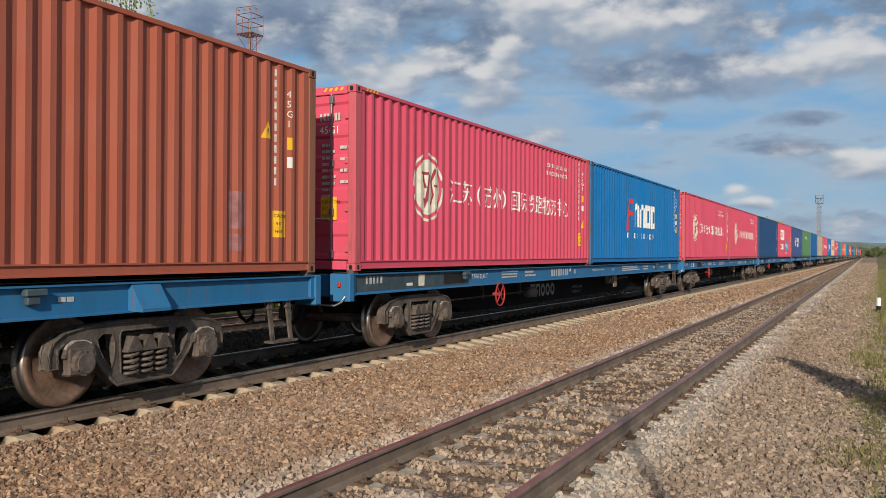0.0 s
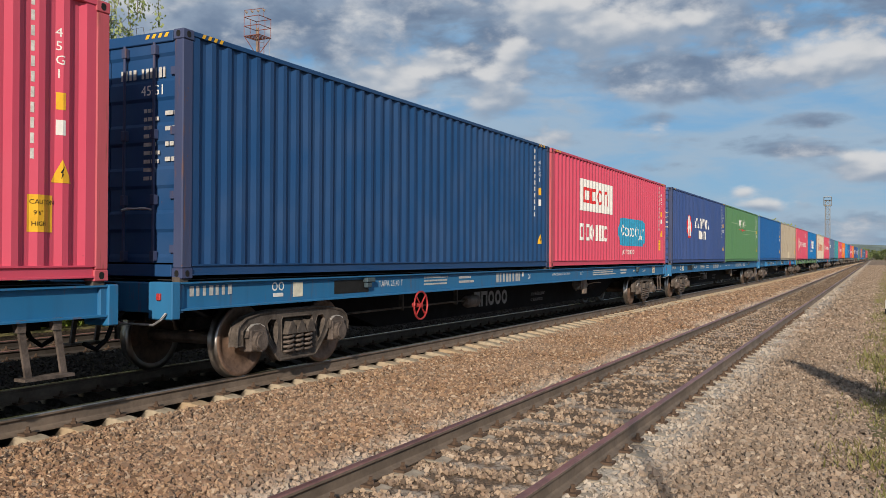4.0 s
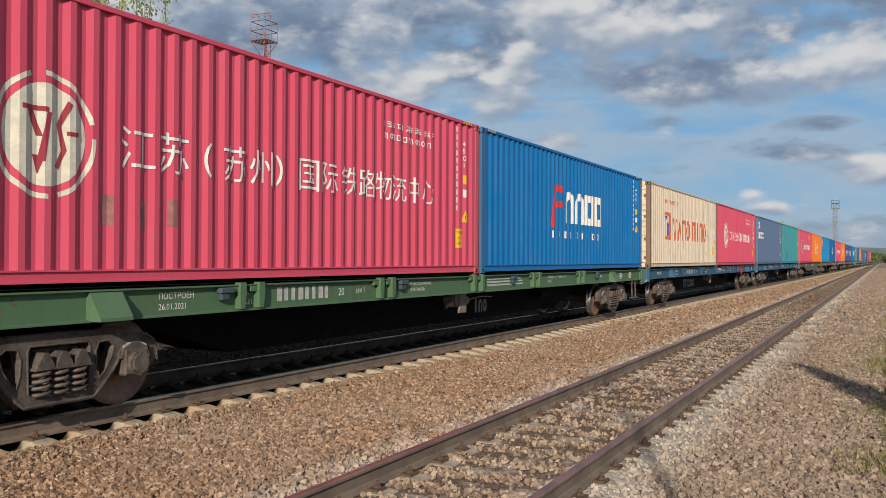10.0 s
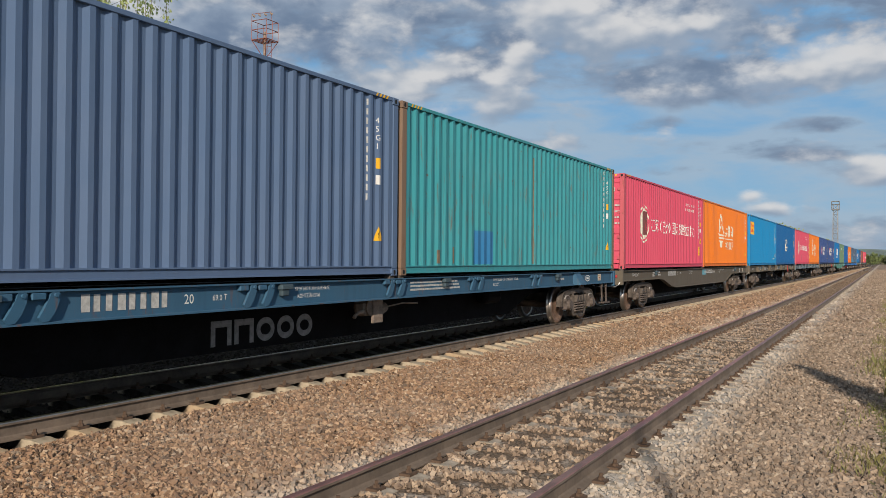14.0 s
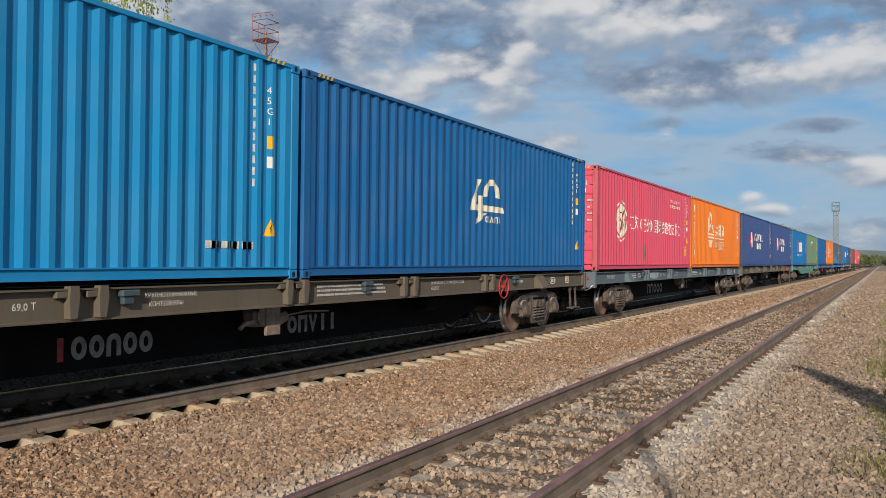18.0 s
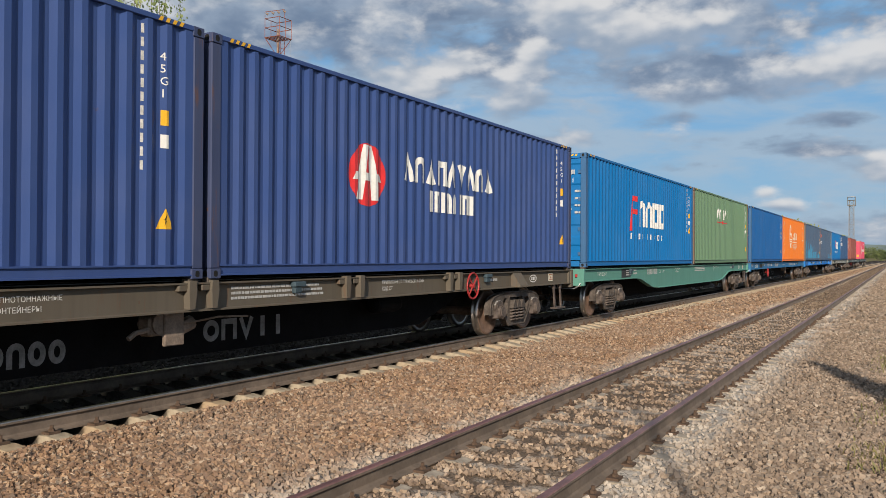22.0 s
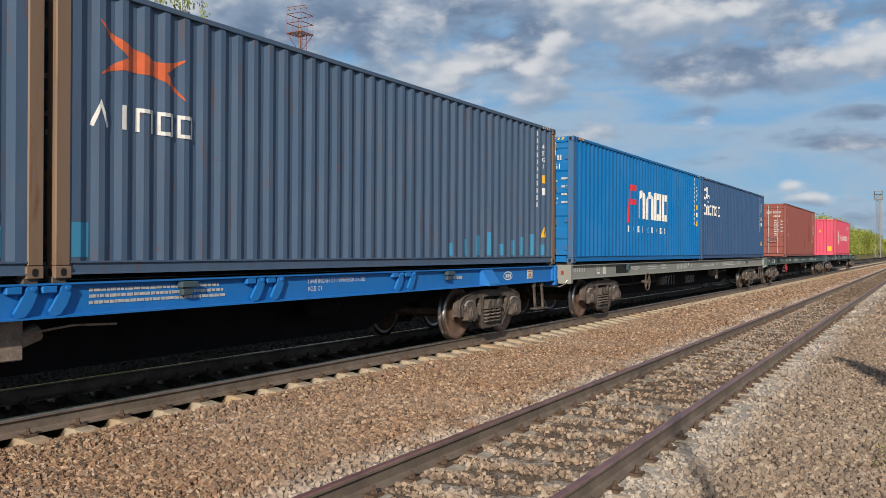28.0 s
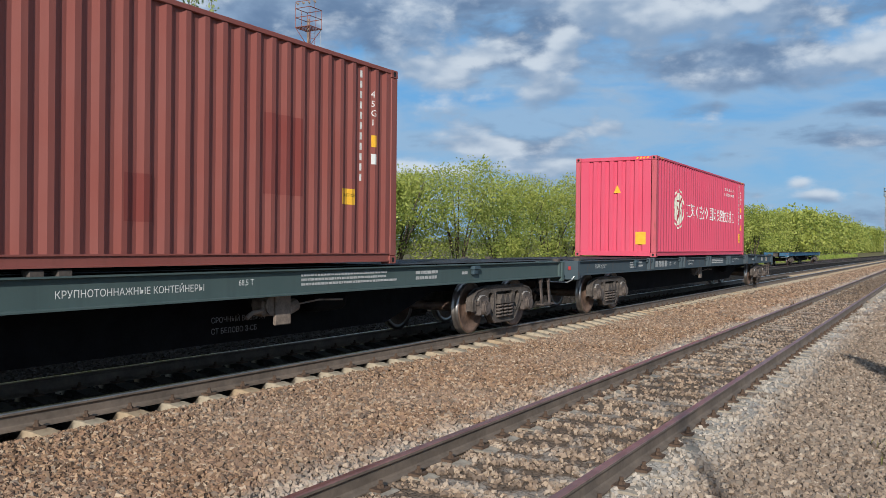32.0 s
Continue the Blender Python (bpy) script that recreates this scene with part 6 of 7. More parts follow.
WORN_POST = paint("weathered_grey_post", (0.12, 0.12, 0.125), 0.8, 0.6)
WORN = paint("worn_grey_blue_paint", (0.068, 0.11, 0.18), 0.6)
CRONB = paint("grey_blue_paint", (0.035, 0.085, 0.19), 0.3)
POST_RUST = paint("rusty_frame_paint", (0.20, 0.13, 0.085), 0.8)

W_BLUE = paint("wagon_blue", (0.018, 0.145, 0.315), 0.55, 0.6)
W_FADED = paint("wagon_faded_blue", (0.035, 0.105, 0.18), 0.6, 0.65)
W_BRIGHT = paint("wagon_bright_blue", (0.012, 0.16, 0.48), 0.35, 0.5)
W_SLATE = paint("wagon_grey_blue", (0.10, 0.135, 0.16), 0.5, 0.6)
W_DARK = paint("wagon_dark_blue_grey", (0.055, 0.075, 0.088), 0.5, 0.6)
W_GREEN = paint("wagon_green", (0.075, 0.15, 0.075), 0.5, 0.6)
W_AQUA = paint("wagon_aqua_green", (0.10, 0.27, 0.215), 0.35, 0.6)
W_BROWN = paint("wagon_brown", (0.115, 0.095, 0.07), 0.5, 0.65)
W_GREY = paint("wagon_grey", (0.26, 0.26, 0.23), 0.45, 0.65)
W_PINE = paint("wagon_dark_green", (0.07, 0.10, 0.095), 0.45, 0.6)

FIRST, STEP = 11.33 - 25.56, 25.56
# wagon, first load, second load; a load is (paint, frame paint, marking, words for the label)
S = "with white emblem and lettering"
pink = (PINK, PINK_POST, "suzhou", "pink corrugated forty-foot container " + S)
fares = (FARES, BLUE_POST, "fares", "blue corrugated container with red and white brand blocks")
aba = (NAVY, NAVY_POST, "abakayada", "navy corrugated container with red oval brand mark")
orange = (ORANGE, ORANGE, "rail8", "orange corrugated container with cream train emblem")
FERRY_A = [("nnooo", 9.6, 11.5, 0.48, 0.33, "")]
FERRY_B = [("nnooo", 8.7, 11.0, 0.42, 0.34, "")]
TRAIN = [
    (dict(rear=3.08, colour=W_BLUE, wedge=True, marks="tara", wheel=False, label="blue flat wagon with wedge brackets on its sill"), None, (BROWN, BROWN_POST, "", "reddish brown corrugated container, scuffed and dusty")),
    (dict(brand=FERRY_A, colour=W_BLUE, bx=2.42, rear=2.5, speed=True, patch=[(0.1, 4.2, M_SILL_DARK, "")], label="blue flat wagon with a dark repainted stretch of sill"), pink, fares),
    (dict(brand=FERRY_A, colour=W_BLUE, bx=2.42, rear=2.5, speed=True, label="blue flat wagon with white stencilled markings"), pink, pink),
    (dict(brand=FERRY_A, colour=W_BLUE, bx=2.42, rear=2.5, speed=True, label="blue flat wagon with faded stencilled markings"), (DUSK, NAVY_POST, "", "plain dark blue corrugated container"), (PINK, PINK_POST, "soon", "pink container with a blue speech plate and words")),
    (dict(brand=FERRY_A, colour=W_BLUE, bx=2.42, rear=2.5, wheel=False, label="blue flat wagon with a black patch on its sill"), aba, (GREEN, GREEN, "capital", "green corrugated container with small white brand blocks")),
    (dict(brand=FERRY_B, colour=W_BLUE, stops="leaf", wedge=True, marks="data", wheel=19.2, label="blue flat wagon with folding container stops"), (MID, BLUE_POST, "", "blue corrugated container, slightly worn"), (BEIGE, POST_RUST, "", "dirty beige container with rust streaks and faded patches")),
    (dict(brand=[("ido", 13.6, 14.3, 0.46, 0.28, "")], colour=W_GREEN, stops=True, wedge=True, marks="data", built=("26.01.2021", "26.01.2037"), wheel=False, label="green flat wagon with folding container stops"), pink, fares),
    (dict(brand=FERRY_B, colour=W_FADED, stops="leaf", wedge=True, marks="data", built=("06.08.2021", "06.08.2037"), wheel=19.2, label="faded blue flat wagon with folding container stops"), (CREAM, POST_RUST, "yangming", "cream corrugated container with orange brand blocks"), pink),
    (dict(brand=FERRY_B, colour=W_FADED, stops="leaf", wedge=True, marks="data", wheel=False, label="blue flat wagon with grey stop flaps"), (SLATE, SLATE, "cronos", "slate grey container with white winged brand mark"), (TEAL, POST_RUST, "", "weathered teal container with rust stains")),
    (dict(rear=3.05, colour=W_BROWN, belly=True, marks="data", wheel=False, label="grimy brown flat wagon with deep fish-belly sills", patch=[(13.5, 0.16, M_WHITE, "КРУПНОТОННАЖНЫЕ"), (12.3, 0.8, M_PATCH_BLUE, "")]), (PINK, PINK_POST, "suzhou_patch", "pink container with a patched-over white emblem"), orange),
    (dict(rear=2.95, brand=[("loodoo", 8.95, 10.4, 0.46, 0.26, "red"), ("onyil", 13.0, 14.3, 0.48, 0.26, "")], colour=W_BROWN, stops=True, wedge=True, marks="data", wheel=19.2, label="grimy brown flat wagon with folding stops"), (SKY, SKY, "plaque", "sky blue container with a yellow plaque"), (DEEP, DEEP, "uc", "deep blue container with white brand blocks")),
    (dict(brand=[("nnooo", 8.5, 10.8, 0.42, 0.34, ""), ("onyil", 13.65, 15.35, 0.46, 0.30, "")], colour=W_SLATE, stops=True, wedge=True, marks="data", wheel=False, label="grey flat wagon with patches of light blue paint", patch=[(6.3, 0.7, M_PATCH_BLUE, "")]), pink, (ORANGE, ORANGE, "rail8_side", "orange corrugated container with cream train emblem")),
    (dict(rear=2.95, brand=[("loodoo", 9.55, 11.0, 0.44, 0.26, "red"), ("onyil", 13.02, 14.7, 0.48, 0.28, "")], colour=W_BROWN, stops=True, wedge=True, marks="data", wheel=19.2, label="grey-brown flat wagon with folding stops"), aba, aba),
    (dict(colour=W_AQUA, belly=True, bx=2.42, rear=2.5, marks="data", wheel=False, label="pale green flat wagon with deep fish-belly sills", patch=[(3.3, 0.9, M_DECK, "")]), fares, (SAGE, POST_RUST, "capital", "sage green container with small white brand blocks")),
    (dict(brand=FERRY_A, colour=W_BLUE, bx=2.42, rear=2.5, label="blue flat wagon with red hand brake wheel"), (MID, BLUE_POST, "", "plain mid blue corrugated container"), (ORANGE, ORANGE, "rail8_side", "orange corrugated container with cream train emblem")),
    (dict(brand=FERRY_B, colour=W_BRIGHT, stops="leaf", wedge=True, marks="data", wheel=False, label="bright blue flat wagon with folding stops"), (WORN, POST_RUST, "", "worn grey-blue container with bare light blue patches"), (WORN, POST_RUST, "xines", "worn grey-blue container with orange cross mark")),
    (dict(brand=[("onyil", 10.04, 11.7, 0.48, 0.30, ""), ("loodoo", 12.93, 14.4, 0.46, 0.28, "red")], colour=W_GREY, bx=2.42, rear=2.5, marks="tara", label="pale grey flat wagon with stencilled words", patch=[(12.6, 0.105, M_WHITE, "КРУПНОТОННАЖНЫЕ КОНТЕЙНЕРЫ")]), fares, (CRONB, CRONB, "cronos", "grey-blue container with white winged brand mark")),
    (dict(owner_plate=True, colour=W_PINE, bx=2.42, rear=2.5, marks="tara", label="dark green flat wagon with one container amidships", patch=[(12.3, 0.105, M_WHITE, "КРУПНОТОННАЖНЫЕ КОНТЕЙНЕРЫ")]), (BROWN_DARK, BROWN_DARK, "", "red-brown container, rusty and repainted in places"), "middle"),
    (dict(colour=W_DARK, bx=2.42, rear=2.5, stops=True, marks="data", wheel=False, label="grey-blue flat wagon with one container amidships"), pink, "middle"),
]


M_BARE = paint("bare_sky_patch", (0.05, 0.25, 0.42), 0.3)
M_FADED = plain("faded_repair_paint", (0.30, 0.13, 0.12), 0.7, 0.0, 0.3, 6.0, 0.0)
M_OLIVE = plain("olive_repair_paint", (0.20, 0.15, 0.10), 0.7, 0.0, 0.3, 6.0, 0.0)
M_LINE = plain("pale_green_scrape", (0.30, 0.42, 0.26), 0.7, 0.0, 0.2, 6.0, 0.0)
# repaired or scraped places: (x, z, width, height, paint) on a wagon's first or second load
PATCHES = {
    (0, 1): [(10.35, 0.58, 0.34, 0.48, M_FADED), (10.36, 0.30, 0.30, 0.22, M_FADED)],
    (2, 1): [(0.75, 0.55, 0.16, 0.34, M_FADED), (1.25, 0.60, 0.14, 0.30, M_FADED)],
    (4, 1): [(2.0, 2.05, 5.2, 0.025, M_LINE), (7.2, 1.80, 3.9, 0.022, M_LINE), (6.2, 1.55, 2.6, 0.02, M_LINE), (10.9, 0.2, 0.03, 1.6, M_LINE)],
    (6, 0): [(3.15, 0.62, 0.12, 0.32, M_FADED), (3.62, 0.60, 0.10, 0.30, M_FADED), (4.05, 0.64, 0.12, 0.30, M_FADED)],
    (7, 1): [(6.95, 0.60, 0.10, 0.36, M_OLIVE), (7.3, 0.62, 0.10, 0.32, M_OLIVE), (7.85, 0.6, 0.08, 0.30, M_OLIVE)],
    (8, 1): [(2.87, 0.18, 0.9, 0.66, paint("mid_blue_patch", (0.03, 0.17, 0.36), 0.3)), (5.95, 0.18, 0.06, 2.4, M_OLIVE), (1.9, 0.2, 0.12, 0.3, M_OLIVE), (1.3, 0.2, 0.10, 0.24, M_OLIVE)],
    (11, 0): [(5.10, 0.30, 0.26, 0.52, M_OLIVE)],
    (15, 1): [(0.18, 0.2, 0.22, 0.34, M_BARE)] + [(7.6 + 0.48 * k, 0.19, 0.10 + 0.05 * (k % 3), 0.22 + 0.07 * ((k * 5) % 4), M_BARE) for k in range(9)],
    (17, 0): [(0.52, 1.75, 0.07, 0.42, M_CREAM), (0.62, 1.35, 0.10, 0.05, M_CREAM), (0.74, 1.18, 0.05, 0.10, M_CREAM), (9.3, 0.9, 0.7, 1.0, paint("brown_smear", (0.20, 0.045, 0.035), 0.4)), (7.2, 0.5, 0.4, 0.5, paint("brown_smear", (0.20, 0.045, 0.035), 0.4))],
}


def build_train():
    rnd = random.Random(5)
    for k, (spec, a, b) in enumerate(TRAIN):
        x = FIRST + k * STEP
        w = flat_wagon(k=k, **spec)
        ON_TRAIN.append((w, x, 0.0))
        places = [0.02, CL + 0.14]
        if b == "middle":
            places, b = [5.85], None
        for j, load in enumerate((a, b)):
            if load is None:
                continue
            col, fr, logo, words = load
            pt = ()
            if col == BEIGE:
                pt = [(5.4, 0.18, 1.45, 0.5, paint("pale_patch", (0.56, 0.49, 0.35), 0.3))] + [(1.4 + i * 0.83, 0.22 + 0.03 * (i % 3), 0.10, 0.30, M_CREAM) for i in range(5)]
            if col == WORN and logo == "":
                m = M_BARE
                pt = [(0.4 + i * 0.30 + rnd.uniform(0, 0.12), 0.2, rnd.uniform(0.12, 0.26), rnd.uniform(0.5, 1.4) * (1 if i < 22 else 0.45), m) for i in range(38)]
            pt = list(pt) + PATCHES.get((k, j), [])
            c = container(col, fr, logo, words, pose(0, 0, 1.328), caution=col in (PINK, BROWN, BROWN_DARK, BEIGE, CREAM), doors=(k, j) != (18, 0), hazard=col not in (BROWN, BROWN_DARK, BEIGE), patches=pt, bars=M_STEEL if col in (BROWN_DARK, FARES, MID, SKY) else M_BAR_GREY if col == PINK else None, old=col == BROWN_DARK)
            ON_TRAIN.append((c, x + places[j], 1.328))


build_train()

# an empty wagon stands on the back track
parked = flat_wagon(W_FADED, 0, bx=2.5, marks="", wheel=False, label="empty blue flat wagon parked on the back track")
parked["group"] = "parked wagons"
parked.matrix_basis = pose(94.0, back_y(94.0), -0.14, 0, 0, 0.2)
STILL = [w for w in WHEELS if w.parent.parent == parked]

# ---- masts, posts, trees ----
def lattice(bm, x, y, z0, z1, w0, w1, step, r=0.03, brace=0.018):
    """A four-legged lattice tower."""
    n = max(2, int((z1 - z0) / step))
    zs = [z0 + (z1 - z0) * i / n for i in range(n + 1)]
    def at(i, z):
        w = w0 + (w1 - w0) * (z - z0) / (z1 - z0)
        return (x + (w if i in (0, 3) else -w) / 2, y + (w if i in (0, 1) else -w) / 2, z)
    for i in range(4):
        tube(bm, [at(i, z0), at(i, z1)], r, 5)
        for k, (a, b) in enumerate(zip(zs, zs[1:])):
            tube(bm, [at(i, a), at((i + 1) % 4, b)] if k % 2 else [at((i + 1) % 4, a), at(i, b)], brace, 4)
            tube(bm, [at(i, b), at((i + 1) % 4, b)], brace, 4)
    return bm


def build_floodlight_mast():
    D = 40.0
    t = thing("floodlight_mast", (1.221 * D, D, -0.4), "tall floodlight mast with a red lattice basket and ladder", "mast")
    part("column", cyl(bmesh.new(), 0.20, (0, 0, 0), (0, 0, 12.4), 16, 0.17), M_COLUMN, t, "grey concrete column")
    part("tube", cyl(bmesh.new(), 0.125, (0, 0, 12.4), (0, 0, 18.1), 12, 0.10), M_MAST_POLE, t, "brown painted steel tube")
    for z in (12.4, 14.2, 16.0):
        part("collar", cyl(bmesh.new(), 0.20 if z < 13 else 0.15, (0, 0, z - 0.06), (0, 0, z + 0.06), 12), M_MAST_RED, t)
    w = 0.66
    z0, z1, z2 = 17.45, 18.15, 18.8
    for z in (z0, z1, z2):
        pts = [(-w, -w, z), (w, -w, z), (w, w, z), (-w, w, z), (-w, -w, z)]
        for p, q in zip(pts, pts[1:]):
            part("basket_bar", tube(bmesh.new(), [p, q], 0.03, 4), M_MAST_RED, t)
    for x, y in ((-w, -w), (w, -w), (w, w), (-w, w), (0, -w), (0, w)):
        part("basket_post", tube(bmesh.new(), [(x, y, z0), (x, y, z2)], 0.026, 4), M_MAST_RED, t)
    for x, y in ((-w, -w), (w, -w), (w, w), (-w, w)):
        part("basket_strut", tube(bmesh.new(), [(x, y, z0), (x * 0.16, y * 0.16, 16.3)], 0.026, 4), M_MAST_RED, t)
    for k in range(7):
        y = -w + 2 * w * k / 6
        part("floor_slat", box_bm(-w, w, y - 0.05, y + 0.05, z0 - 0.03, z0), M_MAST_RED, t)
    part("lamp_rail", tube(bmesh.new(), [(-w, w, z2), (-w, w, z2 + 0.48), (-w * 0.2, -w, z2 + 0.62), (-w * 0.2, -w, z2)], 0.026, 4), M_MAST_RED, t)
    for f in (0.05, 0.35, 0.65, 0.95):
        bm = bmesh.new()
        cyl(bm, 0.03, (0, 0, -0.12), (0, 0, 0.0), 6)
        cyl(bm, 0.05, (0, 0, -0.10), (0.11, -0.11, -0.17), 10, 0.10)
        part("floodlight", bm, M_MAST_POLE, t, at=(-w + 0.8 * w * f, w - 2 * w * f, z2 + 0.48 + 0.14 * f))
    lad = part("ladder", ladder_bm(0.0, 0.30, 0.9, 17.4), M_MAST_RED, t, at=pose(0.17, -0.26, 0, 0, 0, 30))
    for z in (3.0, 6.0, 9.0, 12.0, 15.0):
        part("ladder_bracket", tube(bmesh.new(), [(0.0, 0, z), (-0.30, 0.0, z)], 0.02, 4), M_MAST_RED, lad)
    part("stay_wire", tube(bmesh.new(), [(0.60, -0.62, z0), (0.58, -0.60, 1.0)], 0.012, 4), M_GALV, t)


def ladder_bm(x, w, z0, z1):
    bm = bmesh.new()
    for s in (-1, 1):
        tube(bm, [(x, s * w / 2, z0), (x, s * w / 2, z1)], 0.02, 4)
    z = z0
    while z < z1:
        tube(bm, [(x, -w / 2, z), (x, w / 2, z)], 0.013, 4)
        z += 0.33
    return bm


def build_far_mast():
    X = 340.0
    t = thing("lattice_mast", (X, 0.0556 * X, -0.5), "distant grey steel lattice mast with a platform", "mast")
    part("lattice", lattice(bmesh.new(), 0, 0, 0, 22.4, 1.75, 1.5, 1.6, 0.11, 0.06), M_GALV, t)
    for z in (20.6, 22.4):
        pts = [(-1.25, -1.25, z), (1.25, -1.25, z), (1.25, 1.25, z), (-1.25, 1.25, z), (-1.25, -1.25, z)]
        for p, q in zip(pts, pts[1:]):
            part("platform_rail", tube(bmesh.new(), [p, q], 0.1, 4), M_GALV, t)
    for x, y in ((-1.25, -1.25), (1.25, -1.25), (1.25, 1.25), (-1.25, 1.25)):
        part("platform_post", tube(bmesh.new(), [(x, y, 20.5), (x, y, 23.6)], 0.07, 4), M_GALV, t)
    part("platform", box_bm(-1.25, 1.25, -1.25, 1.25, 20.4, 20.5), M_GALV, t)
    part("lamp_beam", box_bm(-1.3, 1.3, -1.3, 1.3, 23.5, 23.68), M_GALV, t)


build_floodlight_mast()
build_far_mast()


def build_post(x, y, h, label):
    t = thing("marker_post", (x, y, -0.42), label, "post")
    part("shaft", cyl(bmesh.new(), 0.075, (0, 0, 0), (0, 0, h), 10), M_BLACK, t, "black lower shaft")
    part("cap", cyl(bmesh.new(), 0.08, (0, 0, h), (0, 0, h + 0.28), 10, 0.07), M_WHITE, t, "white painted top")


def build_pole(x, y, h, label):
    t = thing("utility_pole", (x, y, -0.5), label, "pole")
    part("shaft", cyl(bmesh.new(), 0.07, (0, 0, 0), (0, 0, h), 12, 0.035), M_BARK_POLE, t)


M_BARK_POLE = plain("weathered_pole_wood", (0.16, 0.12, 0.09), 0.9, 0.0, 0.3, 4.0, 0.3)
build_pole(-6.1, -3.6, 8.6, "weathered wooden utility pole behind the path")
def build_wall(x0, x1, y, h):
    w = thing("concrete_wall", (x0, y, -0.3), "pale grey concrete wall behind the tracks", "wall", kind="structure")
    n = int((x1 - x0) / 1.2)
    for k in range(n):
        part("panel", shared("wall_panel", lambda: box_bm(0, 1.18, 0, 0.1, 0, h, c=0.01)), M_COLUMN, w, at=(k * 1.2, 0, 0))


build_wall(8.0, 20.1, 20.5, 1.65)
build_post(33.0, -0.03, 0.3, "short black and white marker post in the grass")


def leaf_mat(name, tones, trans=0.25):
    def build(n, bs):
        rnd = n.add("ShaderNodeNewGeometry").outputs["Random Per Island"]
        col = n.ramp(rnd, [(i / (len(tones) - 1), t) for i, t in enumerate(tones)])
        tc = n.add("ShaderNodeTexCoord").outputs["Object"]
        w = n.band(n.noise(tc, 0.45, 3.0).outputs[0], 0.35, 0.65)
        col = n.mix(n.math("MULTIPLY", w, 0.5), col, rgb([v * 1.5 for v in tones[-1]]))
        put(n, bs.inputs["Base Color"], col)
        bs.inputs["Roughness"].default_value = 0.6
        bs.inputs["Subsurface Weight"].default_value = 0.0
        tr = n.add("ShaderNodeBsdfTranslucent", {0: col})
        mx = n.add("ShaderNodeMixShader", {0: trans, 1: bs.outputs[0], 2: tr.outputs[0]})
        out = [q for q in n.t.nodes if q.type == "OUTPUT_MATERIAL"][0]
        n.t.links.new(mx.outputs[0], out.inputs[0])

    return material(name, build)


LEAF_GRASS = leaf_mat("grass_blades", [(0.13, 0.105, 0.035), (0.19, 0.165, 0.05), (0.27, 0.225, 0.095), (0.11, 0.12, 0.03)], 0.15)
LEAF_WEED = leaf_mat("weed_blades", [(0.12, 0.18, 0.02), (0.20, 0.27, 0.035), (0.28, 0.32, 0.06)], 0.2)
blades("trackside_grass", "dry and green grass tufts at the ballast's edge", LEAF_GRASS, 120000, (4, 90), (-4.0, 0.7), 0.10, 21, clumped, lambda y: -0.35)
blades("rear_grass", "dry grass around the standpoint", LEAF_GRASS, 30000, (-9, 4.5), (-4.5, 0.5), 0.10, 24, clumped, lambda y: -0.35)
blades("far_trackside_grass", "yellow green grass strip running along the railway", LEAF_GRASS, 60000, (14, 130), (-7.0, 0.45), 0.17, 23, clumped, lambda y: -0.35)
blades("weeds", "tall bright green weeds under the bushes", LEAF_WEED, 26000, (14, 230), (19.0, 23.5), 0.75, 22, lambda x, y, r: r < 1.0, lambda y: -0.3)
LEAF_BIRCH = leaf_mat("birch_leaves", [(0.20, 0.26, 0.085), (0.33, 0.40, 0.15), (0.46, 0.51, 0.25)], 0.45)
LEAF_BUSH = leaf_mat("bush_leaves", [(0.12, 0.17, 0.026), (0.25, 0.31, 0.05), (0.40, 0.40, 0.09)], 0.38)
LEAF_FAR = leaf_mat("far_leaves", [(0.07, 0.10, 0.035), (0.12, 0.15, 0.05), (0.16, 0.19, 0.07)])
M_BARK = plain("birch_bark", (0.52, 0.49, 0.44), 0.8, 0.0, 0.35, 5.0, 0.3)
M_TWIG = plain("birch_twig", (0.17, 0.14, 0.085), 0.9, 0.0, 0.3, 5.0, 0.0)
M_BARK_DARK = plain("dark_bark", (0.09, 0.07, 0.05), 0.9, 0.0, 0.3, 5.0, 0.3)


def leaves_mesh(name, centres, size, seed, droop=0.0):
    """Small two-sided leaves round the given centres."""
    rs = np.random.RandomState(seed)
    n = len(centres)
    c = np.asarray(centres, float)
    d = rs.normal(size=(n, 3))
    d[:, 2] -= droop
    d /= np.linalg.norm(d, axis=1)[:, None]
    e = rs.normal(size=(n, 3))
    e -= (e * d).sum(1)[:, None] * d
    e /= np.linalg.norm(e, axis=1)[:, None]
    s = size * rs.uniform(0.6, 1.4, n)[:, None]
    v = np.stack([c, c + d * s * 0.5 + e * s * 0.32, c + d * s, c + d * s * 0.5 - e * s * 0.32], 1)
    me = bpy.data.meshes.new(name)
    me.vertices.add(n * 4)
    me.vertices.foreach_set("co", v.reshape(-1))
    me.loops.add(n * 4)
    me.loops.foreach_set("vertex_index", np.arange(n * 4))
    me.polygons.add(n)
    me.polygons.foreach_set("loop_start", np.arange(0, n * 4, 4))
    me.update(calc_edges=True)
    me.shade_flat()
    return me


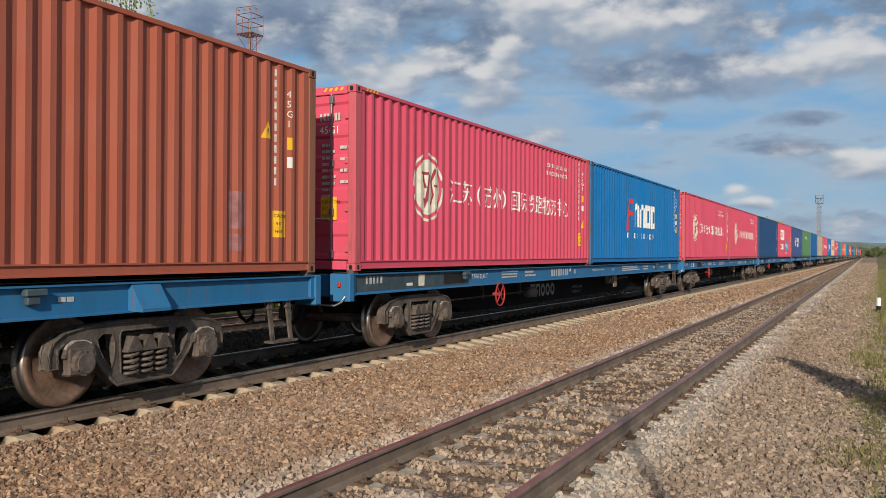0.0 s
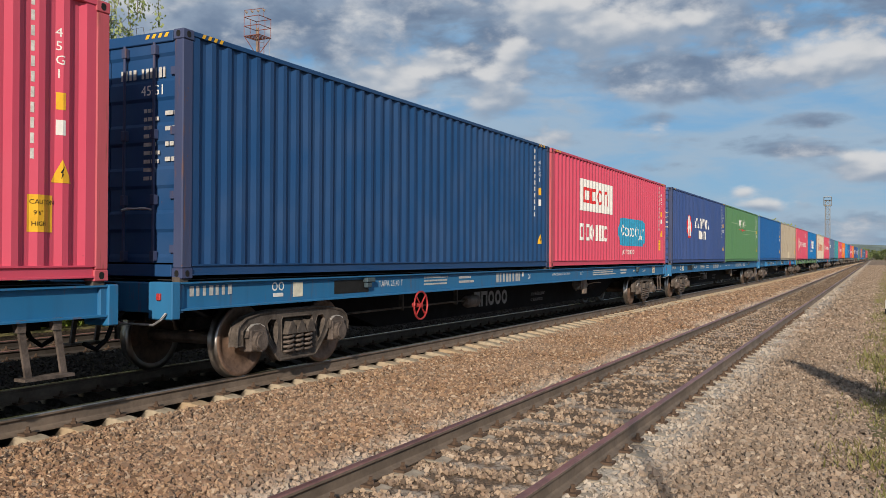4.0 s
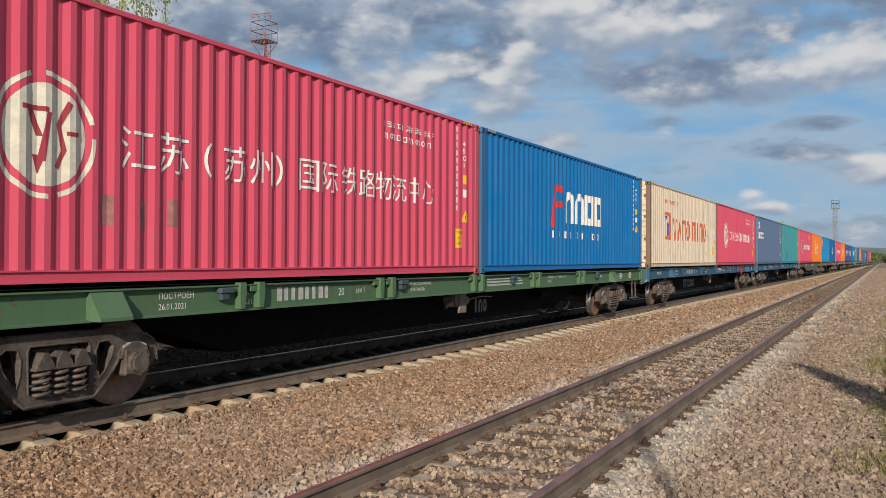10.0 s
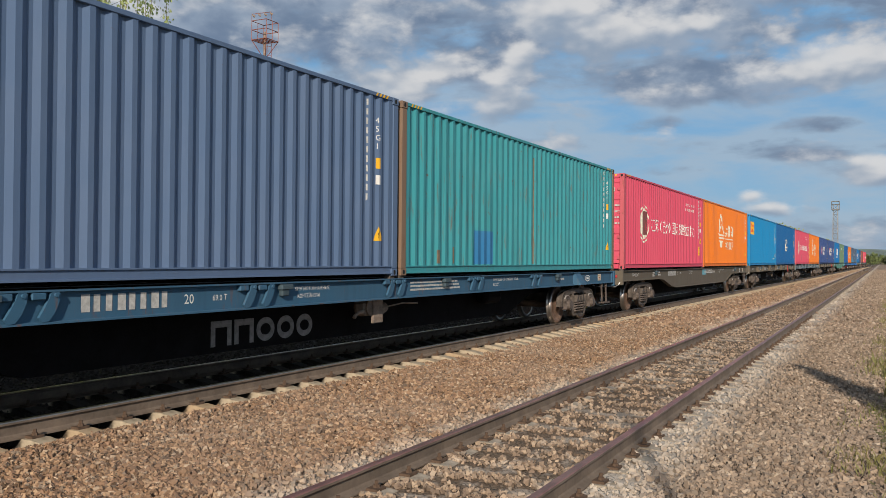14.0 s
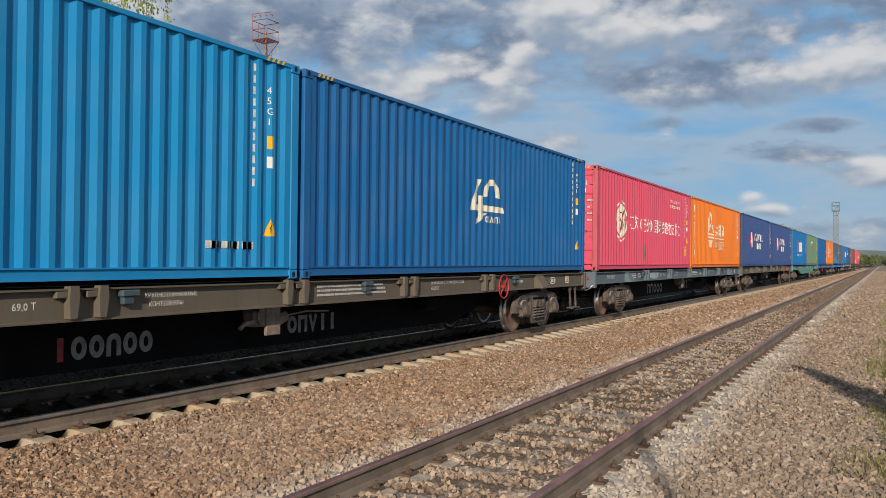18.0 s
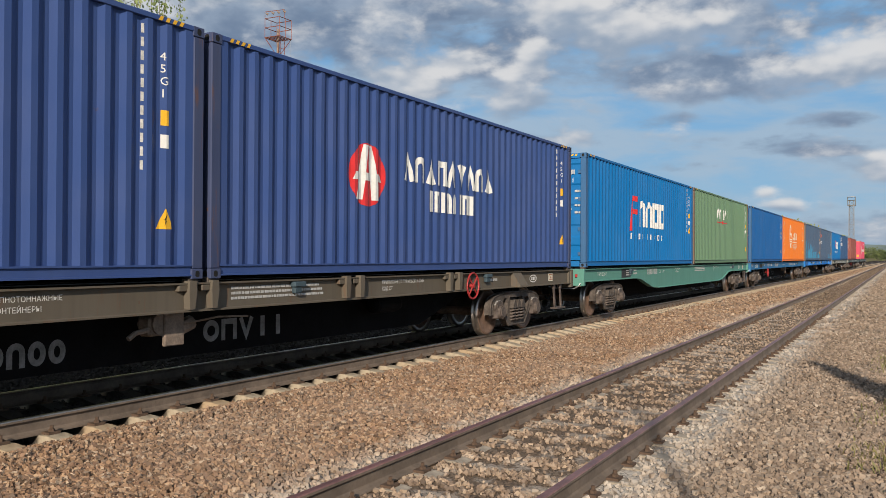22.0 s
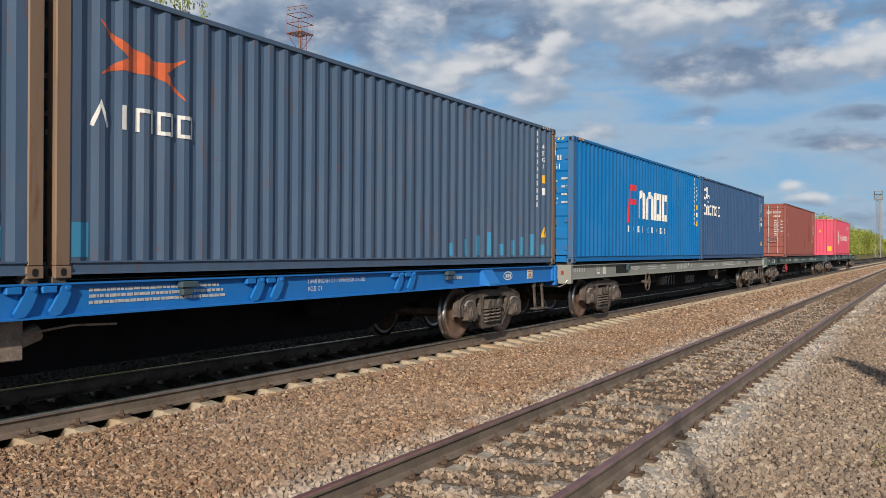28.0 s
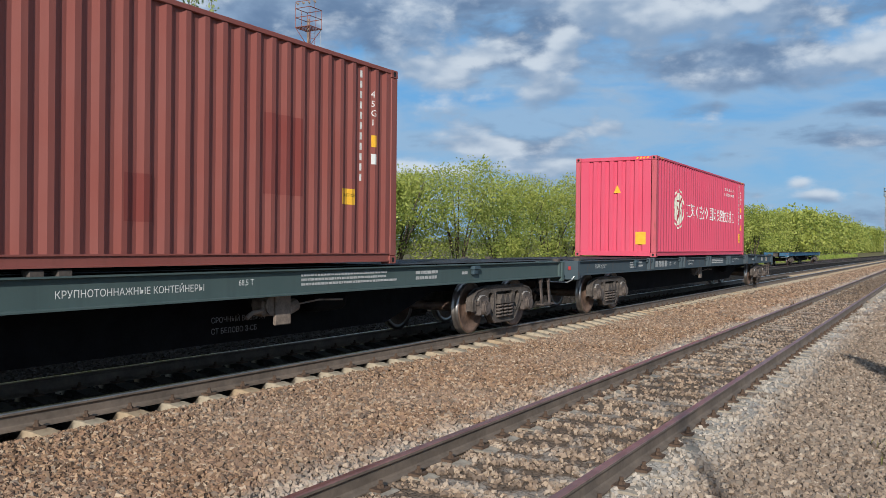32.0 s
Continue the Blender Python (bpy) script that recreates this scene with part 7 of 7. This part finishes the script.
def build_birch(x, y, h, spread, seed, nb=46, per=330):
    rnd = random.Random(seed)
    rs = np.random.RandomState(seed)
    t = thing("birch_tree", (x, y, -0.2), "tall weeping birch with pale branches and drooping leaves", "tree")
    bm = bmesh.new()
    pts = [Vector((0.25 * math.sin(i * 0.7) * i / 8, 0.2 * math.cos(i * 0.9) * i / 8, h * i / 9)) for i in range(10)]
    for i in range(9):
        cyl(bm, 0.26 * (1 - i / 10), pts[i], pts[i + 1], 8, 0.26 * (1 - (i + 1) / 10))
    part("trunk", bm, M_BARK, t, "white birch bark")
    cs = []
    tw = bmesh.new()
    for b in range(nb):
        br = bmesh.new()
        u = rnd.uniform(0.10, 0.97)
        p0 = pts[int(u * 9)].lerp(pts[min(9, int(u * 9) + 1)], u * 9 % 1)
        a = rnd.uniform(0, 2 * math.pi)
        ln = spread * rnd.uniform(0.55, 1.0) * (1.2 - 1.1 * max(0, u - 0.35))
        rise = ln * rnd.uniform(0.15, 0.5)
        line = []
        for k in range(7):
            f = k / 6
            line.append(p0 + Vector((math.cos(a + 0.25 * f) * ln * f, math.sin(a + 0.25 * f) * ln * f, rise * math.sin(f * 2.2) - 0.25 * ln * f * f)))
        for k in range(6):
            tube(br, [line[k], line[k + 1]], 0.06 * (1 - k / 6.8), 4)
        # hanging twigs, each a thin curtain of leaves
        twigs = 30
        for q in range(twigs):
            f = rnd.uniform(0.15, 1.0)
            s = line[int(f * 6)].lerp(line[min(6, int(f * 6) + 1)], f * 6 % 1)
            dl = rnd.uniform(0.6, 2.3)
            o = Vector((rnd.uniform(-0.7, 0.7), rnd.uniform(-0.7, 0.7), rnd.uniform(0.05, 0.35)))
            e = s + o + Vector((0.12 * rnd.uniform(-1, 1), 0, -dl))
            tube(tw, [s, s + o * 0.7, e], 0.009, 3)
            m = per // twigs
            f2 = rs.rand(m)[:, None] ** 0.8
            cs.append(np.array(s) + np.array(o) * np.minimum(1, f2 * 2) + np.array([0, 0, -dl]) * f2 + rs.normal(0, 0.085, (m, 3)))
        part("branch", br, M_BARK, t)
    tagged(part("hanging_twig", tw, M_TWIG, t, "thin brown hanging twigs"), kind="stuff")
    tagged(part("leaves", leaves_mesh("leaves", np.concatenate(cs), 0.09, seed, 1.7), LEAF_BIRCH, t, "drooping green leaves"), kind="stuff")


def build_bush(x, y, w, h, seed, mat, n=2600, size=0.16, name="bush", label="leafy green bush along the railway fence", category="bush"):
    rnd = random.Random(seed)
    rs = np.random.RandomState(seed)
    t = thing(name, (x, y, 0.1), label, category, "thicket behind the train")
    bm = bmesh.new()
    for k in range(6):
        a = rnd.uniform(0, 6.28)
        e = Vector((math.cos(a) * w * 0.3, math.sin(a) * w * 0.25, h * rnd.uniform(0.6, 0.9)))
        cyl(bm, 0.07, (0, 0, -0.3), e * 0.5 + Vector((0, 0, 0.2)), 5, 0.05)
        cyl(bm, 0.05, e * 0.5 + Vector((0, 0, 0.2)), e, 5, 0.015)
    part("stems", bm, M_BARK_DARK, t)
    lumps = []
    for k in range(34):
        a = rnd.uniform(0, 6.28)
        q = math.sqrt(rnd.random())
        zc = h * (0.12 + 0.80 * rnd.random() ** 0.8)
        lim = math.sqrt(max(0.08, 1 - (zc / h - 0.35) ** 2 / 0.45))
        lumps.append((math.cos(a) * q * w * 0.5 * lim, math.sin(a) * q * w * 0.42 * lim, zc, rnd.uniform(0.13, 0.25) * h * 0.85))
    cs = []
    for lx, ly, lz, r in lumps:
        m = n // 34
        d = rs.normal(size=(m, 3))
        d /= np.linalg.norm(d, axis=1)[:, None]
        cs.append(np.array((lx, ly, lz)) + d * r * rs.uniform(0.55, 1.15, m)[:, None] * np.array((1, 1, 0.9)))
    cs = np.concatenate(cs)
    cs = cs[cs[:, 2] > -0.3]
    tagged(part("leaves", leaves_mesh("leaves", cs, size, seed), mat, t), kind="stuff")


def build_spire(x, y, h):
    t = thing("young_tree", (x, y, -0.4), "slender young tree at the grass edge", "tree")
    part("trunk", cyl(bmesh.new(), 0.09, (0, 0, 0), (0, 0, h * 0.95), 8, 0.02), M_BARK_DARK, t)
    rs = np.random.RandomState(12)
    u = rs.rand(2600) ** 0.8
    a = rs.rand(2600) * 6.283
    r = (0.05 + 0.75 * u) * np.sqrt(rs.rand(2600))
    z = h * (1 - 0.55 * u)
    tagged(part("leaves", leaves_mesh("leaves", np.stack([r * np.cos(a), r * np.sin(a), z], 1), 0.13, 12), LEAF_BUSH, t), kind="stuff")


build_spire(1.07, -4.8, 7.0)
build_birch(14.3, 20.6, 12.2, 6.1, 3, 84, 2700)
build_birch(8.6, 21.8, 12.5, 5.2, 4, 44, 1800)


def build_thicket():
    rnd = random.Random(9)
    x = 16.0
    i = 0
    while x < 150:
        h = 4.4 + 0.028 * min(x, 90) + rnd.uniform(-0.5, 0.7)
        build_bush(x, 24 + rnd.uniform(-1.2, 1.8) + (2.0 if x < 26 else 0), 6.2, h, 100 + i, LEAF_BUSH, 11000 if x < 80 else 4500, 0.125 if x < 80 else 0.24)
        x += rnd.uniform(3.2, 4.6) * (1 if x < 80 else 1.4)
        i += 1
    while x < 460:
        build_bush(x, 25 + rnd.uniform(-2, 3), 11, 7.8 + rnd.uniform(-0.8, 1.6), 100 + i, LEAF_BUSH, 2600, 0.5)
        x += rnd.uniform(7, 10)
        i += 1
    # far trees across the line's end and on the other side
    for k in range(26):
        build_bush(rnd.uniform(520, 640), -60 + k * 5.2 + rnd.uniform(-2, 2), 13, 6.5 + rnd.uniform(-1.5, 2), 300 + k, LEAF_FAR, 900, 0.9, "far_tree", "distant green tree at the edge of the field", "tree")


build_thicket()


def build_hill():
    bm = bmesh.new()
    n = 60
    lo, hi = [], []
    for i in range(n + 1):
        y = -900 + 2400 * i / n
        h = 18 + 16 * math.exp(-((y - 250) / 420) ** 2) + 4 * noise.noise((y * 0.006, 3, 0))
        lo.append(bm.verts.new((1900 + 30 * math.sin(i), y, -10)))
        hi.append(bm.verts.new((2300, y, h)))
    for i in range(n):
        bm.faces.new((lo[i], lo[i + 1], hi[i + 1], hi[i]))
    tagged(part("far_hill", bm, plain("hazy_hill", (0.14, 0.18, 0.16), 1.0, 0.0, 0.3, 0.02, 0.0), None), "low wooded hill on the horizon", "hill", kind="structure")


build_hill()


def build_bird():
    t = thing("bird", pose(0, 0, 0), "small dark bird in flight", "bird")
    bm = bmesh.new()
    lathe(bm, [(0.004, -0.09), (0.022, -0.06), (0.03, 0.0), (0.018, 0.06), (0.004, 0.11)], 8)
    part("body", bm, M_BLACK, t)
    for q in (-1, 1):
        bm = slab(bmesh.new(), [(0, -0.0), (q * 0.06, 0.03), (q * 0.17, 0.012), (q * 0.15, 0.0), (q * 0.05, -0.015)], -0.03, 0.03)
        part("wing", bm, M_BLACK, t)
    return t


bird = build_bird()
# two bearings and heights of its flight, thirty-five metres off
BIRD = [(0, -13.0, 137.0, 46.0), (23, 30.41, 14.26, 11.46), (24, 32.85, 8.63, 10.08), (25, 34.14, 3.56, 8.47), (27, 37.5, -7.0, 7.0), (32, 47.0, -33.0, 7.0)]


def motions():
    walk(bird, [(t, pose(x, y, z, 0, 0, 155)) for t, x, y, z in BIRD])
    for ob, x, z in ON_TRAIN:
        walk(ob, [(t, pose(x - s, YC, z)) for t, s in RUN])
    ts = np.arange(0, 961) / FPS
    ss = np.interp(ts, [r[0] for r in RUN], [r[1] for r in RUN])
    for w in WHEELS:
        if w in STILL:
            continue
        at = w.matrix_basis.translation.copy()
        walk(w, [(t, Matrix.Translation(at) @ Matrix.Rotation(-s / R_WHEEL, 4, "Y")) for t, s in zip(ts, ss)])


motions()
